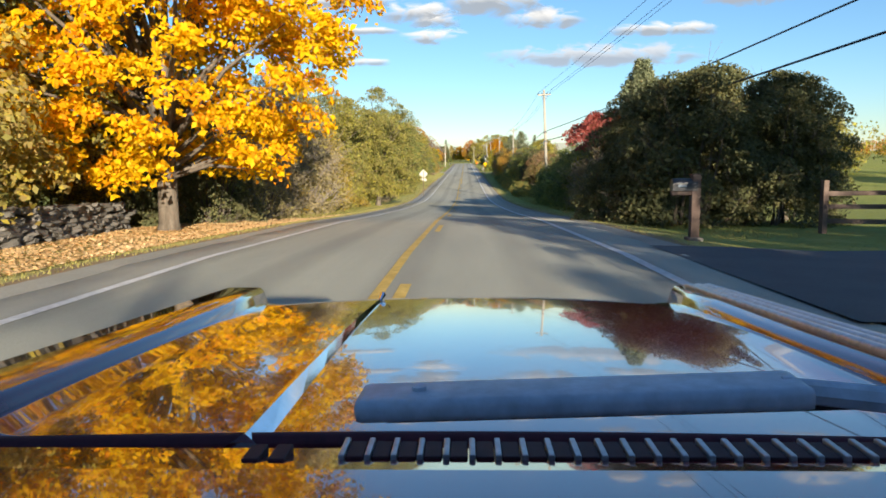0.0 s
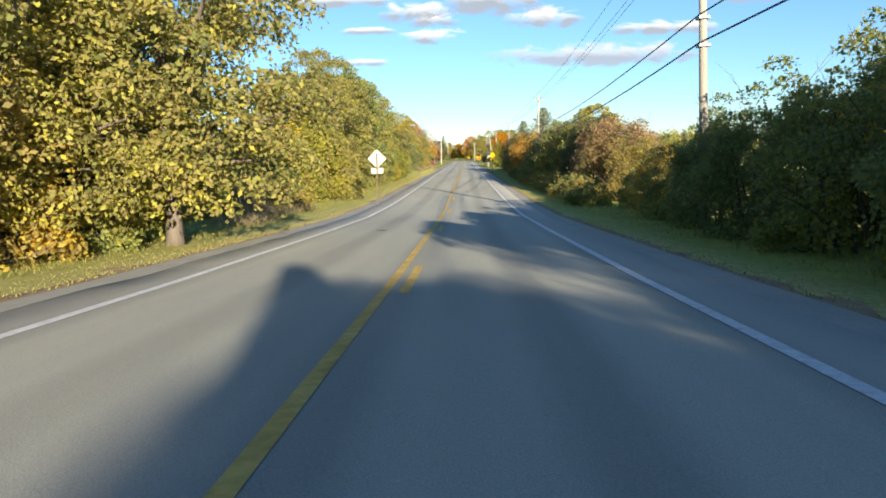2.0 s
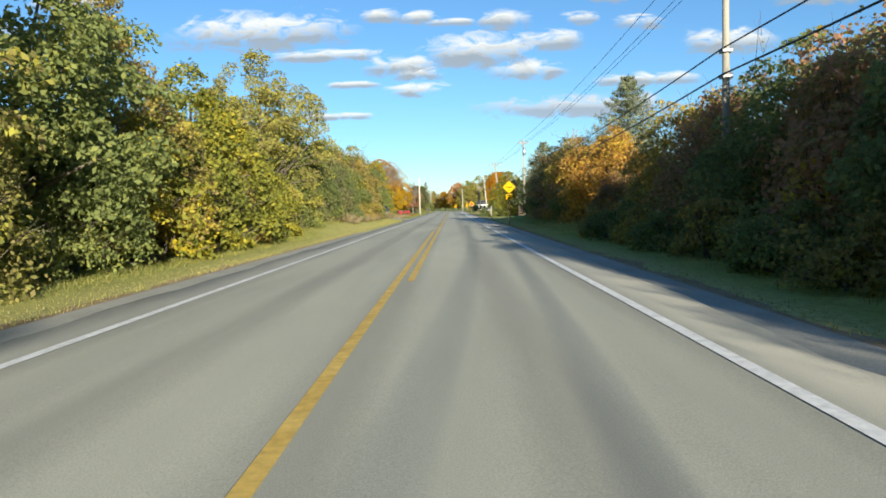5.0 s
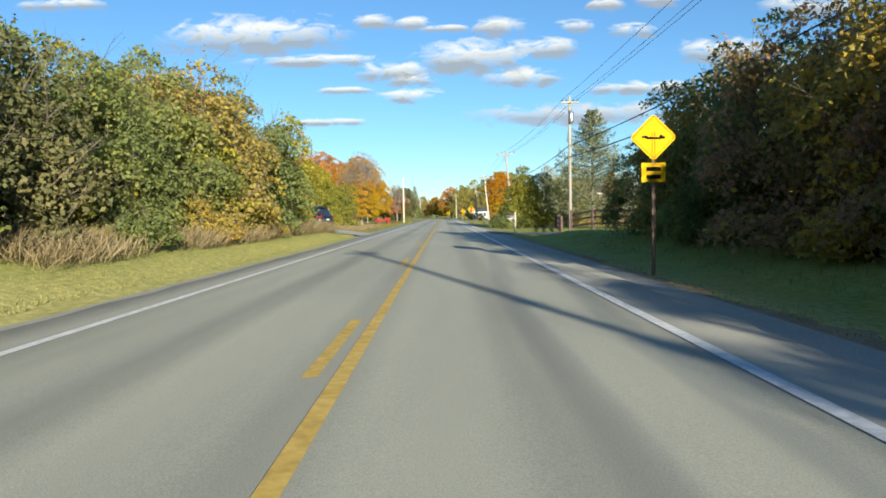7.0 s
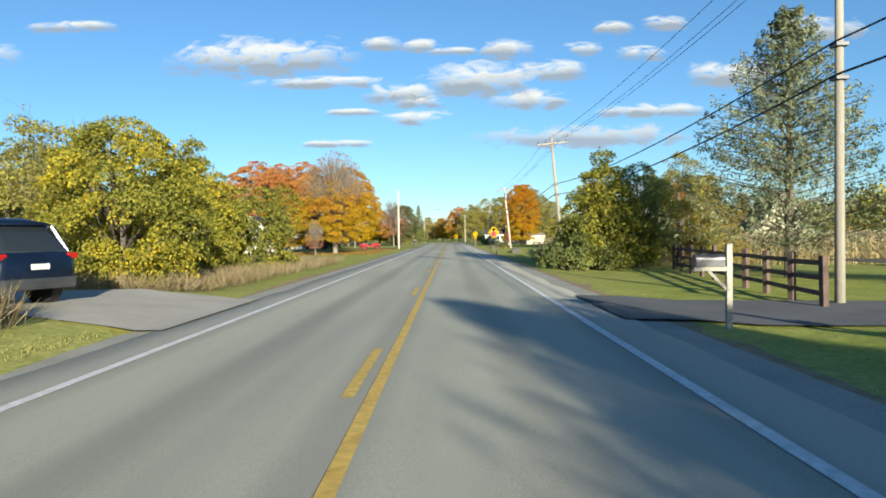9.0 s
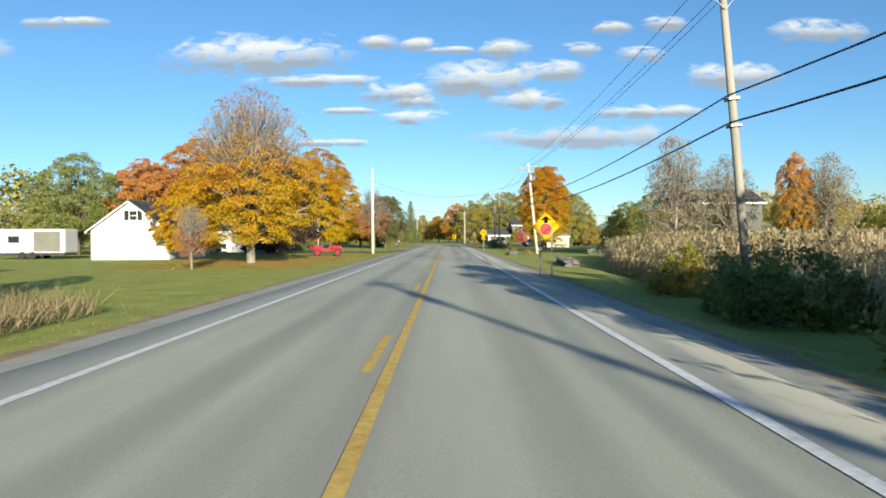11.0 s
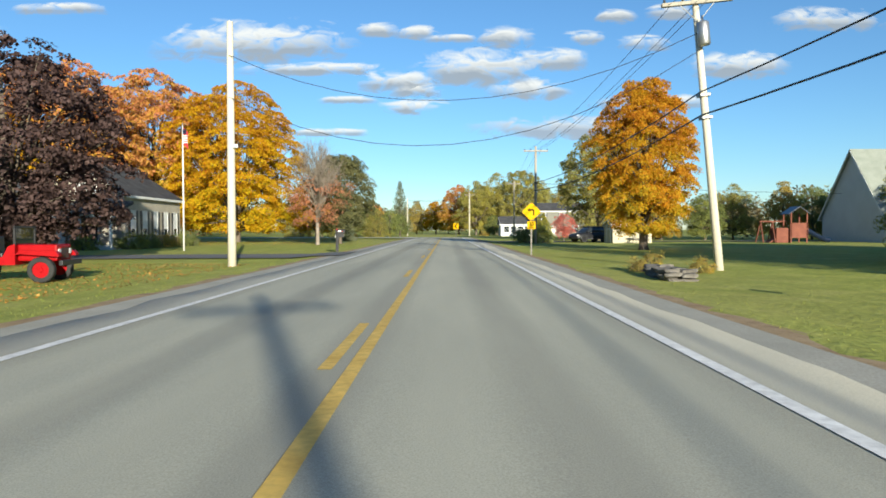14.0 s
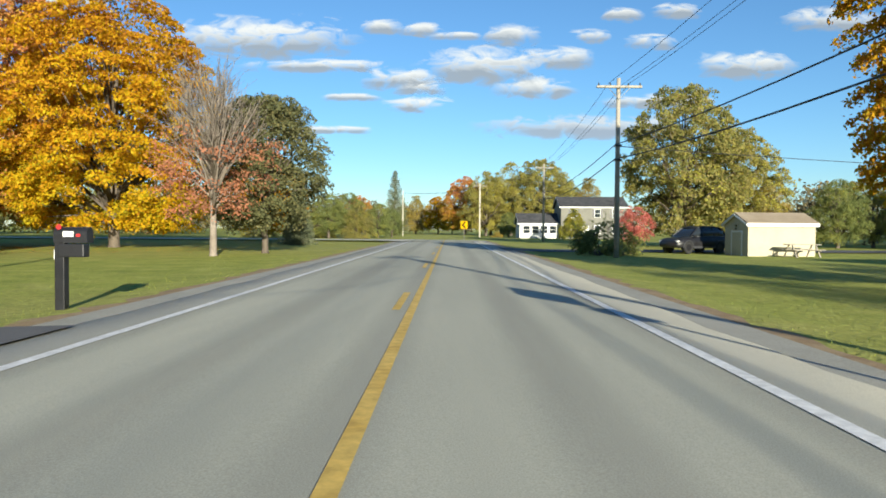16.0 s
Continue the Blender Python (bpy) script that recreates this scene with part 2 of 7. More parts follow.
gb.inputs["Base Color"].default_value = (0.02, 0.025, 0.03, 1)
LAMPRED = surface("red_lamp_lens", (0.35, 0.01, 0.01), (0.45, 0.015, 0.012), 2, 30, 0.2, 0, 0)
CLOTHRED = surface("red_stripe_cloth", (0.5, 0.03, 0.04), (0.55, 0.04, 0.05), 2, 30, 0.8, 0, 0)

# asphalt: worn wheel tracks along the lanes, fine aggregate, old patches
ASPHALT, n, l, b = mat("asphalt", 0.9, 0, 0.12)
tc = n.new("ShaderNodeTexCoord")
sx = n.new("ShaderNodeSeparateXYZ")
l.new(tc.outputs["Object"], sx.inputs[0])
wob = n.new("ShaderNodeMath"); wob.operation = 'MULTIPLY'
l.new(sx.outputs[0], wob.inputs[0]); wob.inputs[1].default_value = 2 * math.pi / 1.7
cs = n.new("ShaderNodeMath"); cs.operation = 'COSINE'
l.new(wob.outputs[0], cs.inputs[0])
track = ramp(n, l, cs.outputs[0], [(0.0, (0.45, 0.44, 0.355)), (0.9, (0.37, 0.362, 0.297))])
ab = n.new("ShaderNodeMath"); ab.operation = 'MULTIPLY'
l.new(sx.outputs[0], ab.inputs[0]); l.new(sx.outputs[0], ab.inputs[1])
sandy = n.new("ShaderNodeMapRange")
l.new(ab.outputs[0], sandy.inputs[0])
sandy.inputs[1].default_value, sandy.inputs[2].default_value = 11.2, 13.5
track = mixc(n, l, sandy.outputs[0], track, (0.49, 0.47, 0.39))
big = noise_out(n, l, 0.5, 5, stretch=(1.0, 0.12, 1.0))
agg = noise_out(n, l, 90, 3)
col = mixc(n, l, 0.6, track, ramp(n, l, big, [(0.3, (0.72, 0.72, 0.74)), (0.7, (1.15, 1.13, 1.1))]), 'MULTIPLY')
col = mixc(n, l, 0.5, col, ramp(n, l, agg, [(0.3, (0.55, 0.55, 0.55)), (0.7, (1.3, 1.3, 1.3))]), 'MULTIPLY')
l.new(col, b.inputs["Base Color"])
bump(n, l, b, agg, 0.35, 0.008)
GRAVEL = surface("shoulder_gravel", (0.39, 0.375, 0.315), (0.49, 0.465, 0.395), 0.7, 45, 0.95, 0, 0.2, 0.2, None, 0.01)
DRIVE = surface("driveway_asphalt", (0.11, 0.11, 0.112), (0.16, 0.16, 0.16), 0.6, 60, 0.9, 0, 0.3)
DIRTEDGE = surface("dirt_and_dead_leaves", (0.30, 0.20, 0.11), (0.46, 0.34, 0.20), 2.2, 30, 0.95, 0, 0.35, 0.2, None, 0.01)
DIRT = surface("dirt_drive", (0.42, 0.39, 0.33), (0.55, 0.51, 0.43), 0.6, 40, 0.95, 0, 0.4)
SOIL = surface("thicket_soil", (0.07, 0.055, 0.035), (0.13, 0.10, 0.06), 0.6, 20, 0.95, 0, 0.5)

# ground: lawn, dry grass and worn patches
GROUND, n, l, b = mat("grass_ground", 0.95, 0, 0.15)
big = noise_out(n, l, 0.06, 4)
mid = noise_out(n, l, 0.7, 5)
fine = noise_out(n, l, 9, 5, stretch=(1, 0.6, 1))
lawn = ramp(n, l, mid, [(0.25, (0.215, 0.26, 0.045)), (0.55, (0.32, 0.34, 0.07)), (0.8, (0.44, 0.41, 0.125))])
lawn = mixc(n, l, ramp(n, l, big, [(0.42, (0, 0, 0)), (0.62, (0.3, 0.3, 0.3))]), lawn, (0.36, 0.30, 0.11))
sxy = n.new("ShaderNodeSeparateXYZ")
l.new(n["Texture Coordinate"].outputs["Object"], sxy.inputs[0])
edge_w = n.new("ShaderNodeMath"); edge_w.operation = 'MULTIPLY_ADD'
l.new(mid, edge_w.inputs[0]); edge_w.inputs[1].default_value = 1.6
l.new(sxy.outputs[0], edge_w.inputs[2])
mr = n.new("ShaderNodeMapRange")
l.new(edge_w.outputs[0], mr.inputs[0])
mr.inputs[1].default_value, mr.inputs[2].default_value, mr.inputs[3].default_value, mr.inputs[4].default_value = -7.4, -4.6, 0.0, 1.0
mr2 = n.new("ShaderNodeMapRange")
l.new(edge_w.outputs[0], mr2.inputs[0])
mr2.inputs[1].default_value, mr2.inputs[2].default_value, mr2.inputs[3].default_value, mr2.inputs[4].default_value = 7.2, 6.0, 0.0, 0.7
both = n.new("ShaderNodeMath"); both.operation = 'MULTIPLY'
l.new(mr.outputs[0], both.inputs[0]); l.new(mr2.outputs[0], both.inputs[1])
far = n.new("ShaderNodeMapRange")
l.new(sxy.outputs[1], far.inputs[0])
far.inputs[1].default_value, far.inputs[2].default_value, far.inputs[3].default_value, far.inputs[4].default_value = 150.0, 215.0, 1.0, 0.15
both2 = n.new("ShaderNodeMath"); both2.operation = 'MULTIPLY'
l.new(both.outputs[0], both2.inputs[0]); l.new(far.outputs[0], both2.inputs[1])
lawn = mixc(n, l, both2.outputs[0], lawn, ramp(n, l, fine, [(0.3, (0.44, 0.38, 0.14)), (0.7, (0.56, 0.48, 0.21))]))
lawn = mixc(n, l, 0.6, lawn, ramp(n, l, fine, [(0.25, (0.45, 0.45, 0.45)), (0.7, (1.25, 1.25, 1.25))]), 'MULTIPLY')
l.new(lawn, b.inputs["Base Color"])
bump(n, l, b, fine, 0.6, 0.06)

# ---- mesh helpers ----
def road_z(y):
    return float(np.interp(y, [-140, -60, 1.5, 13, 25, 36, 47, 57, 68, 78, 88, 97], [5.0, 4.7, 3.80, 3.46, 2.87, 2.18, 1.55, 1.05, 0.58, 0.20, 0.04, 0.0]))


def raw(name, verts, faces, material):
    """A mesh from arrays of vertices and equal-sided faces."""
    v = np.asarray(verts, dtype=np.float32).reshape(-1, 3)
    f = np.asarray(faces, dtype=np.int32)
    me = bpy.data.meshes.new(name)
    k = f.shape[1]
    me.vertices.add(len(v)); me.vertices.foreach_set("co", v.ravel())
    me.loops.add(f.size); me.loops.foreach_set("vertex_index", f.ravel())
    me.polygons.add(len(f))
    me.polygons.foreach_set("loop_start", np.arange(0, f.size, k, dtype=np.int32))
    me.materials.append(material)
    me.update(calc_edges=True)
    return me


def empty(name, m=None):
    e = new(name)
    e.empty_display_size = 0.2
    if m is not None:
        e.matrix_world = m
    return e


def part(name, bm, material, parent, label="", smooth=False):
    me = bpy.data.meshes.new(name)
    bm.to_mesh(me); bm.free()
    me.materials.append(material)
    if smooth:
        me.polygons.foreach_set("use_smooth", [True] * len(me.polygons))
    ob = new(name, me)
    ob.parent = parent
    return tagged(ob, label)


def meshpart(name, me, parent, label="", kind=""):
    ob = new(name, me)
    ob.parent = parent
    return tagged(ob, label, kind=kind)


def box(bm, x0, x1, y0, y1, z0, z1, bevel=0.0, m=None):
    r = bmesh.ops.create_cube(bm, size=1.0, matrix=Matrix.Translation(((x0 + x1) / 2, (y0 + y1) / 2, (z0 + z1) / 2)) @ Matrix.Diagonal((x1 - x0, y1 - y0, z1 - z0, 1)))
    vs = r["verts"]
    if bevel:
        es = list({e for v in vs for e in v.link_edges})
        out = bmesh.ops.bevel(bm, geom=es, offset=bevel, segments=2, affect='EDGES', profile=0.6)
        vs = list({v for f in out["faces"] for v in f.verts} | {v for v in vs if v.is_valid})
    if m is not None:
        bmesh.ops.transform(bm, matrix=m, verts=[v for v in vs if v.is_valid])
    return bm


def bx(*a, **k):
    return box(bmesh.new(), *a, **k)


def tube(bm, pts, radii, seg=8):
    """A tapered tube along points."""
    rings = []
    pts = [Vector(p) for p in pts]
    for i, p in enumerate(pts):
        d = (pts[min(i + 1, len(pts) - 1)] - pts[max(i - 1, 0)]).normalized()
        a = d.orthogonal().normalized()
        if i and rings:
            a = (prev - d * prev.dot(d)).normalized()
        prev = a
        c = d.cross(a)
        rings.append([bm.verts.new(p + (a * math.cos(t) + c * math.sin(t)) * radii[i]) for t in [2 * math.pi * j / seg for j in range(seg)]])
    for r0, r1 in zip(rings, rings[1:]):
        for j in range(seg):
            bm.faces.new((r0[j], r0[(j + 1) % seg], r1[(j + 1) % seg], r1[j]))
    bm.faces.new(rings[0][::-1]); bm.faces.new(rings[-1])
    return bm


def prism(bm, outline, y0, y1, axis="y"):
    """An outline of (a, z) pairs drawn out along an axis."""
    P = (lambda a, z, d: (a, d, z)) if axis == "y" else (lambda a, z, d: (d, a, z))
    A = [bm.verts.new(P(a, z, y0)) for a, z in outline]
    B = [bm.verts.new(P(a, z, y1)) for a, z in outline]
    k = len(A)
    for i in range(k):
        bm.faces.new((A[i], A[(i + 1) % k], B[(i + 1) % k], B[i]))
    bm.faces.new(A[::-1]); bm.faces.new(B)
    bmesh.ops.recalc_face_normals(bm, faces=bm.faces)
    return bm


# ---- foliage ----
def leaf_quads(rng, pos, out, size, droop=0.3, slim=0.6, loose=0.95):
    """Kite-shaped leaves at pos, facing roughly along out."""
    k = len(pos)
    nrm = out + rng.normal(0, loose, (k, 3)); nrm[:, 2] += 0.1
    nrm /= np.linalg.norm(nrm, axis=1)[:, None] + 1e-9
    a = rng.normal(0, 1, (k, 3)); a[:, 2] -= droop
    a -= nrm * (a * nrm).sum(1)[:, None]
    a /= np.linalg.norm(a, axis=1)[:, None] + 1e-9
    c = np.cross(nrm, a)
    s = (size * rng.uniform(0.6, 1.35, k))[:, None]
    v = np.stack([pos - a * s * 0.5, pos + c * s * slim * 0.5 + nrm * s * 0.12, pos + a * s * 0.5, pos - c * s * slim * 0.5 + nrm * s * 0.12], 1)
    return v.reshape(-1, 3), np.arange(4 * k).reshape(-1, 4)


def lobe_points(rng, lobes, k, shell=0.55):
    """Points spread through the shells of ellipsoids, with the way out at each."""
    lobes = np.asarray(lobes)
    vol = lobes[:, 3] * lobes[:, 4] + lobes[:, 4] * lobes[:, 5]
    L = lobes[rng.choice(len(lobes), k, p=vol / vol.sum())]
    d = rng.normal(0, 1, (k, 3)); d /= np.linalg.norm(d, axis=1)[:, None]
    r = shell + (1.06 - shell) * rng.random(k) ** 0.6 + rng.normal(0, 0.06, k)
    return L[:, :3] + d * L[:, 3:] * r[:, None], d * 0.8 + np.array([0, 0, 0.35])


def profile(u, shape):
    """How wide a crown is, as a share of its radius, at the share u of its height."""
    if shape == "round":
        return np.sin(np.pi * (0.12 + 0.80 * u ** 0.9)) ** 0.7
    if shape == "oval":
        low = np.sqrt(np.clip(1 - ((0.38 - u) / 0.52) ** 2, 0, 1))
        high = np.clip(1 - (np.clip(u - 0.38, 0, 1) / 0.62) ** 2.1, 0, 1) ** 0.62
        return np.where(u < 0.38, low, high)
    return np.maximum(0.25, 1 - u ** 2.2)


def crown_pads(rng, h0, h1, radius, full, shape):
    """Boughs of a crown: flat pads of leaves in uneven tiers; rows of x, y, z, size and the way out."""
    mean = 0.28 + 0.066 * radius
    count = int(full * 1.7 * 1.6 * radius * (h1 - h0) / mean ** 2)
    u = rng.random(count * 6)
    u = u[rng.random(len(u)) < profile(u, shape) + 0.08][:count]
    k = len(u)
    ang = rng.uniform(0, 2 * np.pi, k)
    ph = rng.uniform(0, 6.28, 3)
    mod = 1 + 0.07 * np.sin(2 * ang + ph[0] + 2 * u) + 0.06 * np.sin(3 * ang + ph[1] - 5 * u) + 0.06 * np.sin(5 * ang + ph[2] + 8 * u)
    pr = profile(u, shape)
    s = mean * rng.uniform(0.65, 1.2, k) * (0.75 + 0.25 * pr)
    deep = rng.random(k) < 0.22
    s = np.where(deep, s * 1.5, s)
    r = np.maximum(0, radius * pr * mod - 0.55 * s) * np.where(deep, rng.uniform(0.35, 0.75, k), 1 - 0.35 * rng.random(k) ** 2)
    z = np.clip(h0 + u * (h1 - h0), h0 + s * 0.3, h1 - s * 0.35)
    out = np.column_stack([np.cos(ang), np.sin(ang), (u - 0.35) * 1.5])
    out /= np.linalg.norm(out, axis=1)[:, None]
    return np.column_stack([r * np.cos(ang), r * np.sin(ang), z, s, out])


def pad_leaves(rng, pads, k, thick=0.42, hang=0.5):
    """Leaves gathered on the tops and rims of the pads."""
    w = pads[:, 3] ** 2
    L = pads[rng.choice(len(pads), k, p=w / w.sum())]
    d = rng.normal(0, 1, (k, 3)); d /= np.linalg.norm(d, axis=1)[:, None]
    flip = (d[:, 2] < 0) & (rng.random(k) < 0.7)
    d[flip, 2] *= -1
    off = d * L[:, 3:4] * (0.45 + 0.6 * rng.random(k) ** 0.55)[:, None] * np.array([1, 1, thick])
    off[:, 2] -= hang * (off[:, :2] * L[:, 4:6]).sum(1)
    off += rng.normal(0, 0.06, (k, 3)) * L[:, 3:4]
    return L[:, :3] + off, d * 0.5 + L[:, 4:7] * 0.45 + np.array([0, 0, 0.4])


def limbs(bm, rng, pads, fork, r0, seg=5, every=1):
    for L in pads[::every]:
        end = Vector(L[:3])
        z0 = fork + max(0, (end.z - fork)) * rng.uniform(0.1, 0.5)
        s = Vector((0, 0, z0))
        mid = s.lerp(end, 0.5) + Vector((rng.normal(0, 0.15), rng.normal(0, 0.15), 0.25 + rng.random() * 0.3))
        tube(bm, [s, mid, end], [r0 * rng.uniform(0.3, 0.5), r0 * 0.22, r0 * 0.05], seg)


def tree(name, label, H, base, radius, lobes_n, leaves, size, material, seed, shape="round", trunk=0.22, top_bare=0, category="tree", bare=0, thick=0.85, hang=0.3):
    """Trunk with limbs and a crown of single leaves; standing at the origin."""
    rng = np.random.default_rng(seed)
    root = empty(name)
    pads = crown_pads(rng, base, H, radius * 1.05, max(0.8, lobes_n / 34), shape)
    bm = bmesh.new()
    lean = rng.normal(0, 0.12, 2)
    tube(bm, [(0, 0, -0.15), (0, 0, 0.25), (lean[0] * 0.3, lean[1] * 0.3, H * 0.3), (lean[0], lean[1], H * 0.6), (lean[0] * 1.3, lean[1], H * 0.86)], [trunk * 1.5, trunk * 1.08, trunk * 0.85, trunk * 0.5, trunk * 0.12], 9)
    limbs(bm, rng, pads, base * 0.8 + 0.3, trunk, every=9)
    mid_z = base + 0.42 * (H - base)
    for _ in range(bare):
        a, el = rng.uniform(0, 6.28), math.asin(rng.uniform(0.15, 0.99))
        q = rng.uniform(0.72, 1.02)
        e = Vector((radius * 0.92 * q * math.cos(el) * math.cos(a), radius * 0.92 * q * math.cos(el) * math.sin(a), mid_z + (H - mid_z) * q * math.sin(el)))
        s = Vector((0, 0, base + (e.z - base) * rng.uniform(0.25, 0.55)))
        m1 = s.lerp(e, 0.55) + Vector((rng.normal(0, 0.15), rng.normal(0, 0.15), 0.12))
        tube(bm, [s, m1, e], [trunk * 0.2, trunk * 0.10, 0.010], 5)
        for _ in range(8):
            q = m1.lerp(e, rng.uniform(-0.2, 0.9)); tube(bm, [q, q + (e - s).normalized() * rng.uniform(0.3, 0.8) + Vector((rng.normal(0, 0.4), rng.normal(0, 0.4), rng.uniform(0.1, 0.6)))], [0.014, 0.006], 3)
    part("trunk", bm, TWIG if bare else BARK, root, smooth=True)
    p, d = pad_leaves(rng, pads, leaves, thick, hang)
    if top_bare:
        keep = rng.random(len(p)) > np.clip(((p[:, 2] - base) / (H - base) - 0.34) * 4.0, 0, 0.97) * top_bare * (1 - 0.16 * (np.linalg.norm((p - [0, 0, mid_z]) / [radius, radius, H - mid_z], axis=1) > 0.9))
        p, d = p[keep], d[keep]
    keep = p[:, 2] > 0.05
    v, f = leaf_quads(rng, p[keep], d[keep], size)
    meshpart("crown", raw("crown", v, f, material), root)
    return tagged(root, label, category)


def bush(name, label, H, rx, ry, lobes_n, leaves, size, material, seed, category="bush", twigs=110, stem_mat=None):
    """A many-stemmed bush: pads of leaves over its top and hanging down its sides, with twigs that stick out."""
    rng = np.random.default_rng(seed)
    root = empty(name)
    k = lobes_n * 4
    side = rng.random(k) < 0.6
    rho = np.where(side, rng.uniform(0.72, 1.0, k), np.sqrt(rng.random(k)) * 0.95)
    ang = rng.uniform(0, 2 * np.pi, k)
    ph = rng.uniform(0, 6.28, 4)
    bumps = 1 + 0.14 * np.sin(3 * ang + ph[0]) + 0.12 * np.sin(5 * ang * rho + ph[1]) + rng.normal(0, 0.05, k)
    top = H * np.maximum(0.3, 1 - 0.5 * rho ** 2) * bumps
    u = np.where(side, rng.uniform(0.04, 0.92, k), rng.uniform(0.84, 1.0, k))
    s = rng.uniform(0.14, 0.27, k) * min((rx + ry) / 2, H)
    wide = 1 + 0.12 * np.sin(2 * ang + ph[2]) + 0.10 * np.sin(4 * ang + ph[3] + 4 * u)
    x, y = np.cos(ang) * rho * (rx - s * 0.6) * wide, np.sin(ang) * rho * (ry - s * 0.6) * wide
    z = np.maximum(top * u - s * 0.4, s * 0.25)
    out = np.column_stack([np.cos(ang) * rho, np.sin(ang) * rho, np.where(side, 0.25, 0.9)])
    out /= np.linalg.norm(out, axis=1)[:, None]
    pads = np.column_stack([x, y, z, s, out])
    bm = bmesh.new()
    for L in pads[::6]:
        a = Vector((L[0] * 0.5 + rng.normal(0, 0.2), L[1] * 0.5 + rng.normal(0, 0.2), -0.1))
        e = Vector(L[:3])
        tube(bm, [a, a.lerp(e, 0.55) + Vector((rng.normal(0, 0.15), rng.normal(0, 0.15), 0)), e], [0.045 + H * 0.005, 0.03, 0.010], 5)
    for L in pads[rng.integers(0, k, twigs)]:
        a = Vector(L[:3]) * 0.85
        d = Vector(L[4:7]) * 0.7 + Vector((rng.normal(0, 0.45), rng.normal(0, 0.45), rng.uniform(0.1, 1.0)))
        n1 = H * rng.uniform(0.10, 0.24)
        m1 = a + d * n1 * 0.55
        e = m1 + (d + Vector((rng.normal(0, 0.35), rng.normal(0, 0.35), 0.1))) * n1 * 0.5
        tube(bm, [a, m1, e], [0.014, 0.010, 0.004], 3)
        for _ in range(3):
            q = a.lerp(e, rng.uniform(0.3, 0.9)); tube(bm, [q, q + (d + Vector(rng.normal(0, 0.7, 3))) * n1 * 0.3], [0.007, 0.003], 3)
    tagged(part("stem", bm, stem_mat or BARK, root), kind="stuff")
    p, d = pad_leaves(rng, pads, leaves, 0.75, 0.5)
    keep = p[:, 2] > 0.02
    v, f = leaf_quads(rng, p[keep], d[keep], size)
    # stray shoots that break the outline
    k = 60
    L = pads[rng.integers(0, len(pads), k)]
    dirs = L[:, 4:7] + rng.normal(0, 0.5, (k, 3)); dirs[:, 2] = np.abs(dirs[:, 2]) + 0.3; dirs /= np.linalg.norm(dirs, axis=1)[:, None]
    st = L[:, :3] + dirs * L[:, 3:4] * 0.6
    pts = np.concatenate([st + dirs * q + rng.normal(0, 0.03, st.shape) for q in np.linspace(0.05, 0.6, 9)])
    v2, f2 = leaf_quads(rng, pts, np.tile(dirs, (9, 1)), size * 0.75)
    meshpart("crown", raw("crown", np.concatenate([v, v2]), np.concatenate([f, f2 + len(v)]), material), root)
    return tagged(root, label, category)


def conifer(name, label, H, radius, whorls, per, material, seed, airy=0.0, base=0.5):
    """A trunk with whorls of drooping boughs, each a flat spray of needles."""
    rng = np.random.default_rng(seed)
    root = empty(name)
    bm = bmesh.new()
    tube(bm, [(0, 0, -0.1), (0, 0, H * 0.5), (0, 0, H * 0.99)], [H * 0.018 + 0.03, H * 0.012, 0.01], 8)
    P, D = [], []
    for w in range(whorls):
        u = w / whorls
        z = base + (H - base) * u ** 0.9
        for j in range(per):
            a = 2 * math.pi * (j + rng.random() * 0.8) / per + w
            L = radius * (1 - u) ** 0.8 * rng.uniform(0.65, 1.12) + 0.15
            if rng.random() < airy:
                continue
            dr = np.array([math.cos(a), math.sin(a), 0.0])
            side = np.array([-math.sin(a), math.cos(a), 0.0])
            rise = 0.25 if airy else -0.1
            end = np.array([0, 0, z]) + dr * L + np.array([0, 0, rise * L])
            tube(bm, [(0, 0, z), tuple(end)], [0.035, 0.008], 4)
            k = int(50 + 130 * L / radius)
            s = rng.random(k) ** 0.7
            wd = (1 - s) * 0.33 * L + 0.08
            pt = np.array([0, 0, z]) + np.outer(s * L, dr) + np.outer(rng.uniform(-1, 1, k) * wd, side)
            pt[:, 2] += rise * s * L - 0.28 * L * s * (1 - s) + rng.normal(0, 0.06 + 0.03 * L, k)
            P.append(pt); D.append(np.tile(dr * 0.2 + np.array([0, 0, 0.9]), (k, 1)))
    part("trunk", bm, BARK, root)
    P, D = np.concatenate(P), np.concatenate(D)
    v, f = leaf_quads(rng, P, D, 0.10 + H * 0.009, 0.2, 0.3)
    meshpart("crown", raw("crown", v, f, material), root)
    return tagged(root, label, "conifer")


def put(ob, x, y, s=1.0, turn=0.0, dz=0.0, sz=None, used=set()):
    """The thing itself at its first place, copies after that; z from the ground."""
    m = Matrix.Translation((x, y, ground_z(x, y) + dz)) @ Matrix.Rotation(radians(turn), 4, 'Z') @ Matrix.Diagonal((s, s, sz or s, 1))
    if ob.name in used:
        return copy_thing(ob, m @ Matrix.Diagonal((1 / ob.scale[0], 1 / ob.scale[1], 1 / ob.scale[2], 1)))
    used.add(ob.name)
    ob.matrix_basis = m
    return ob


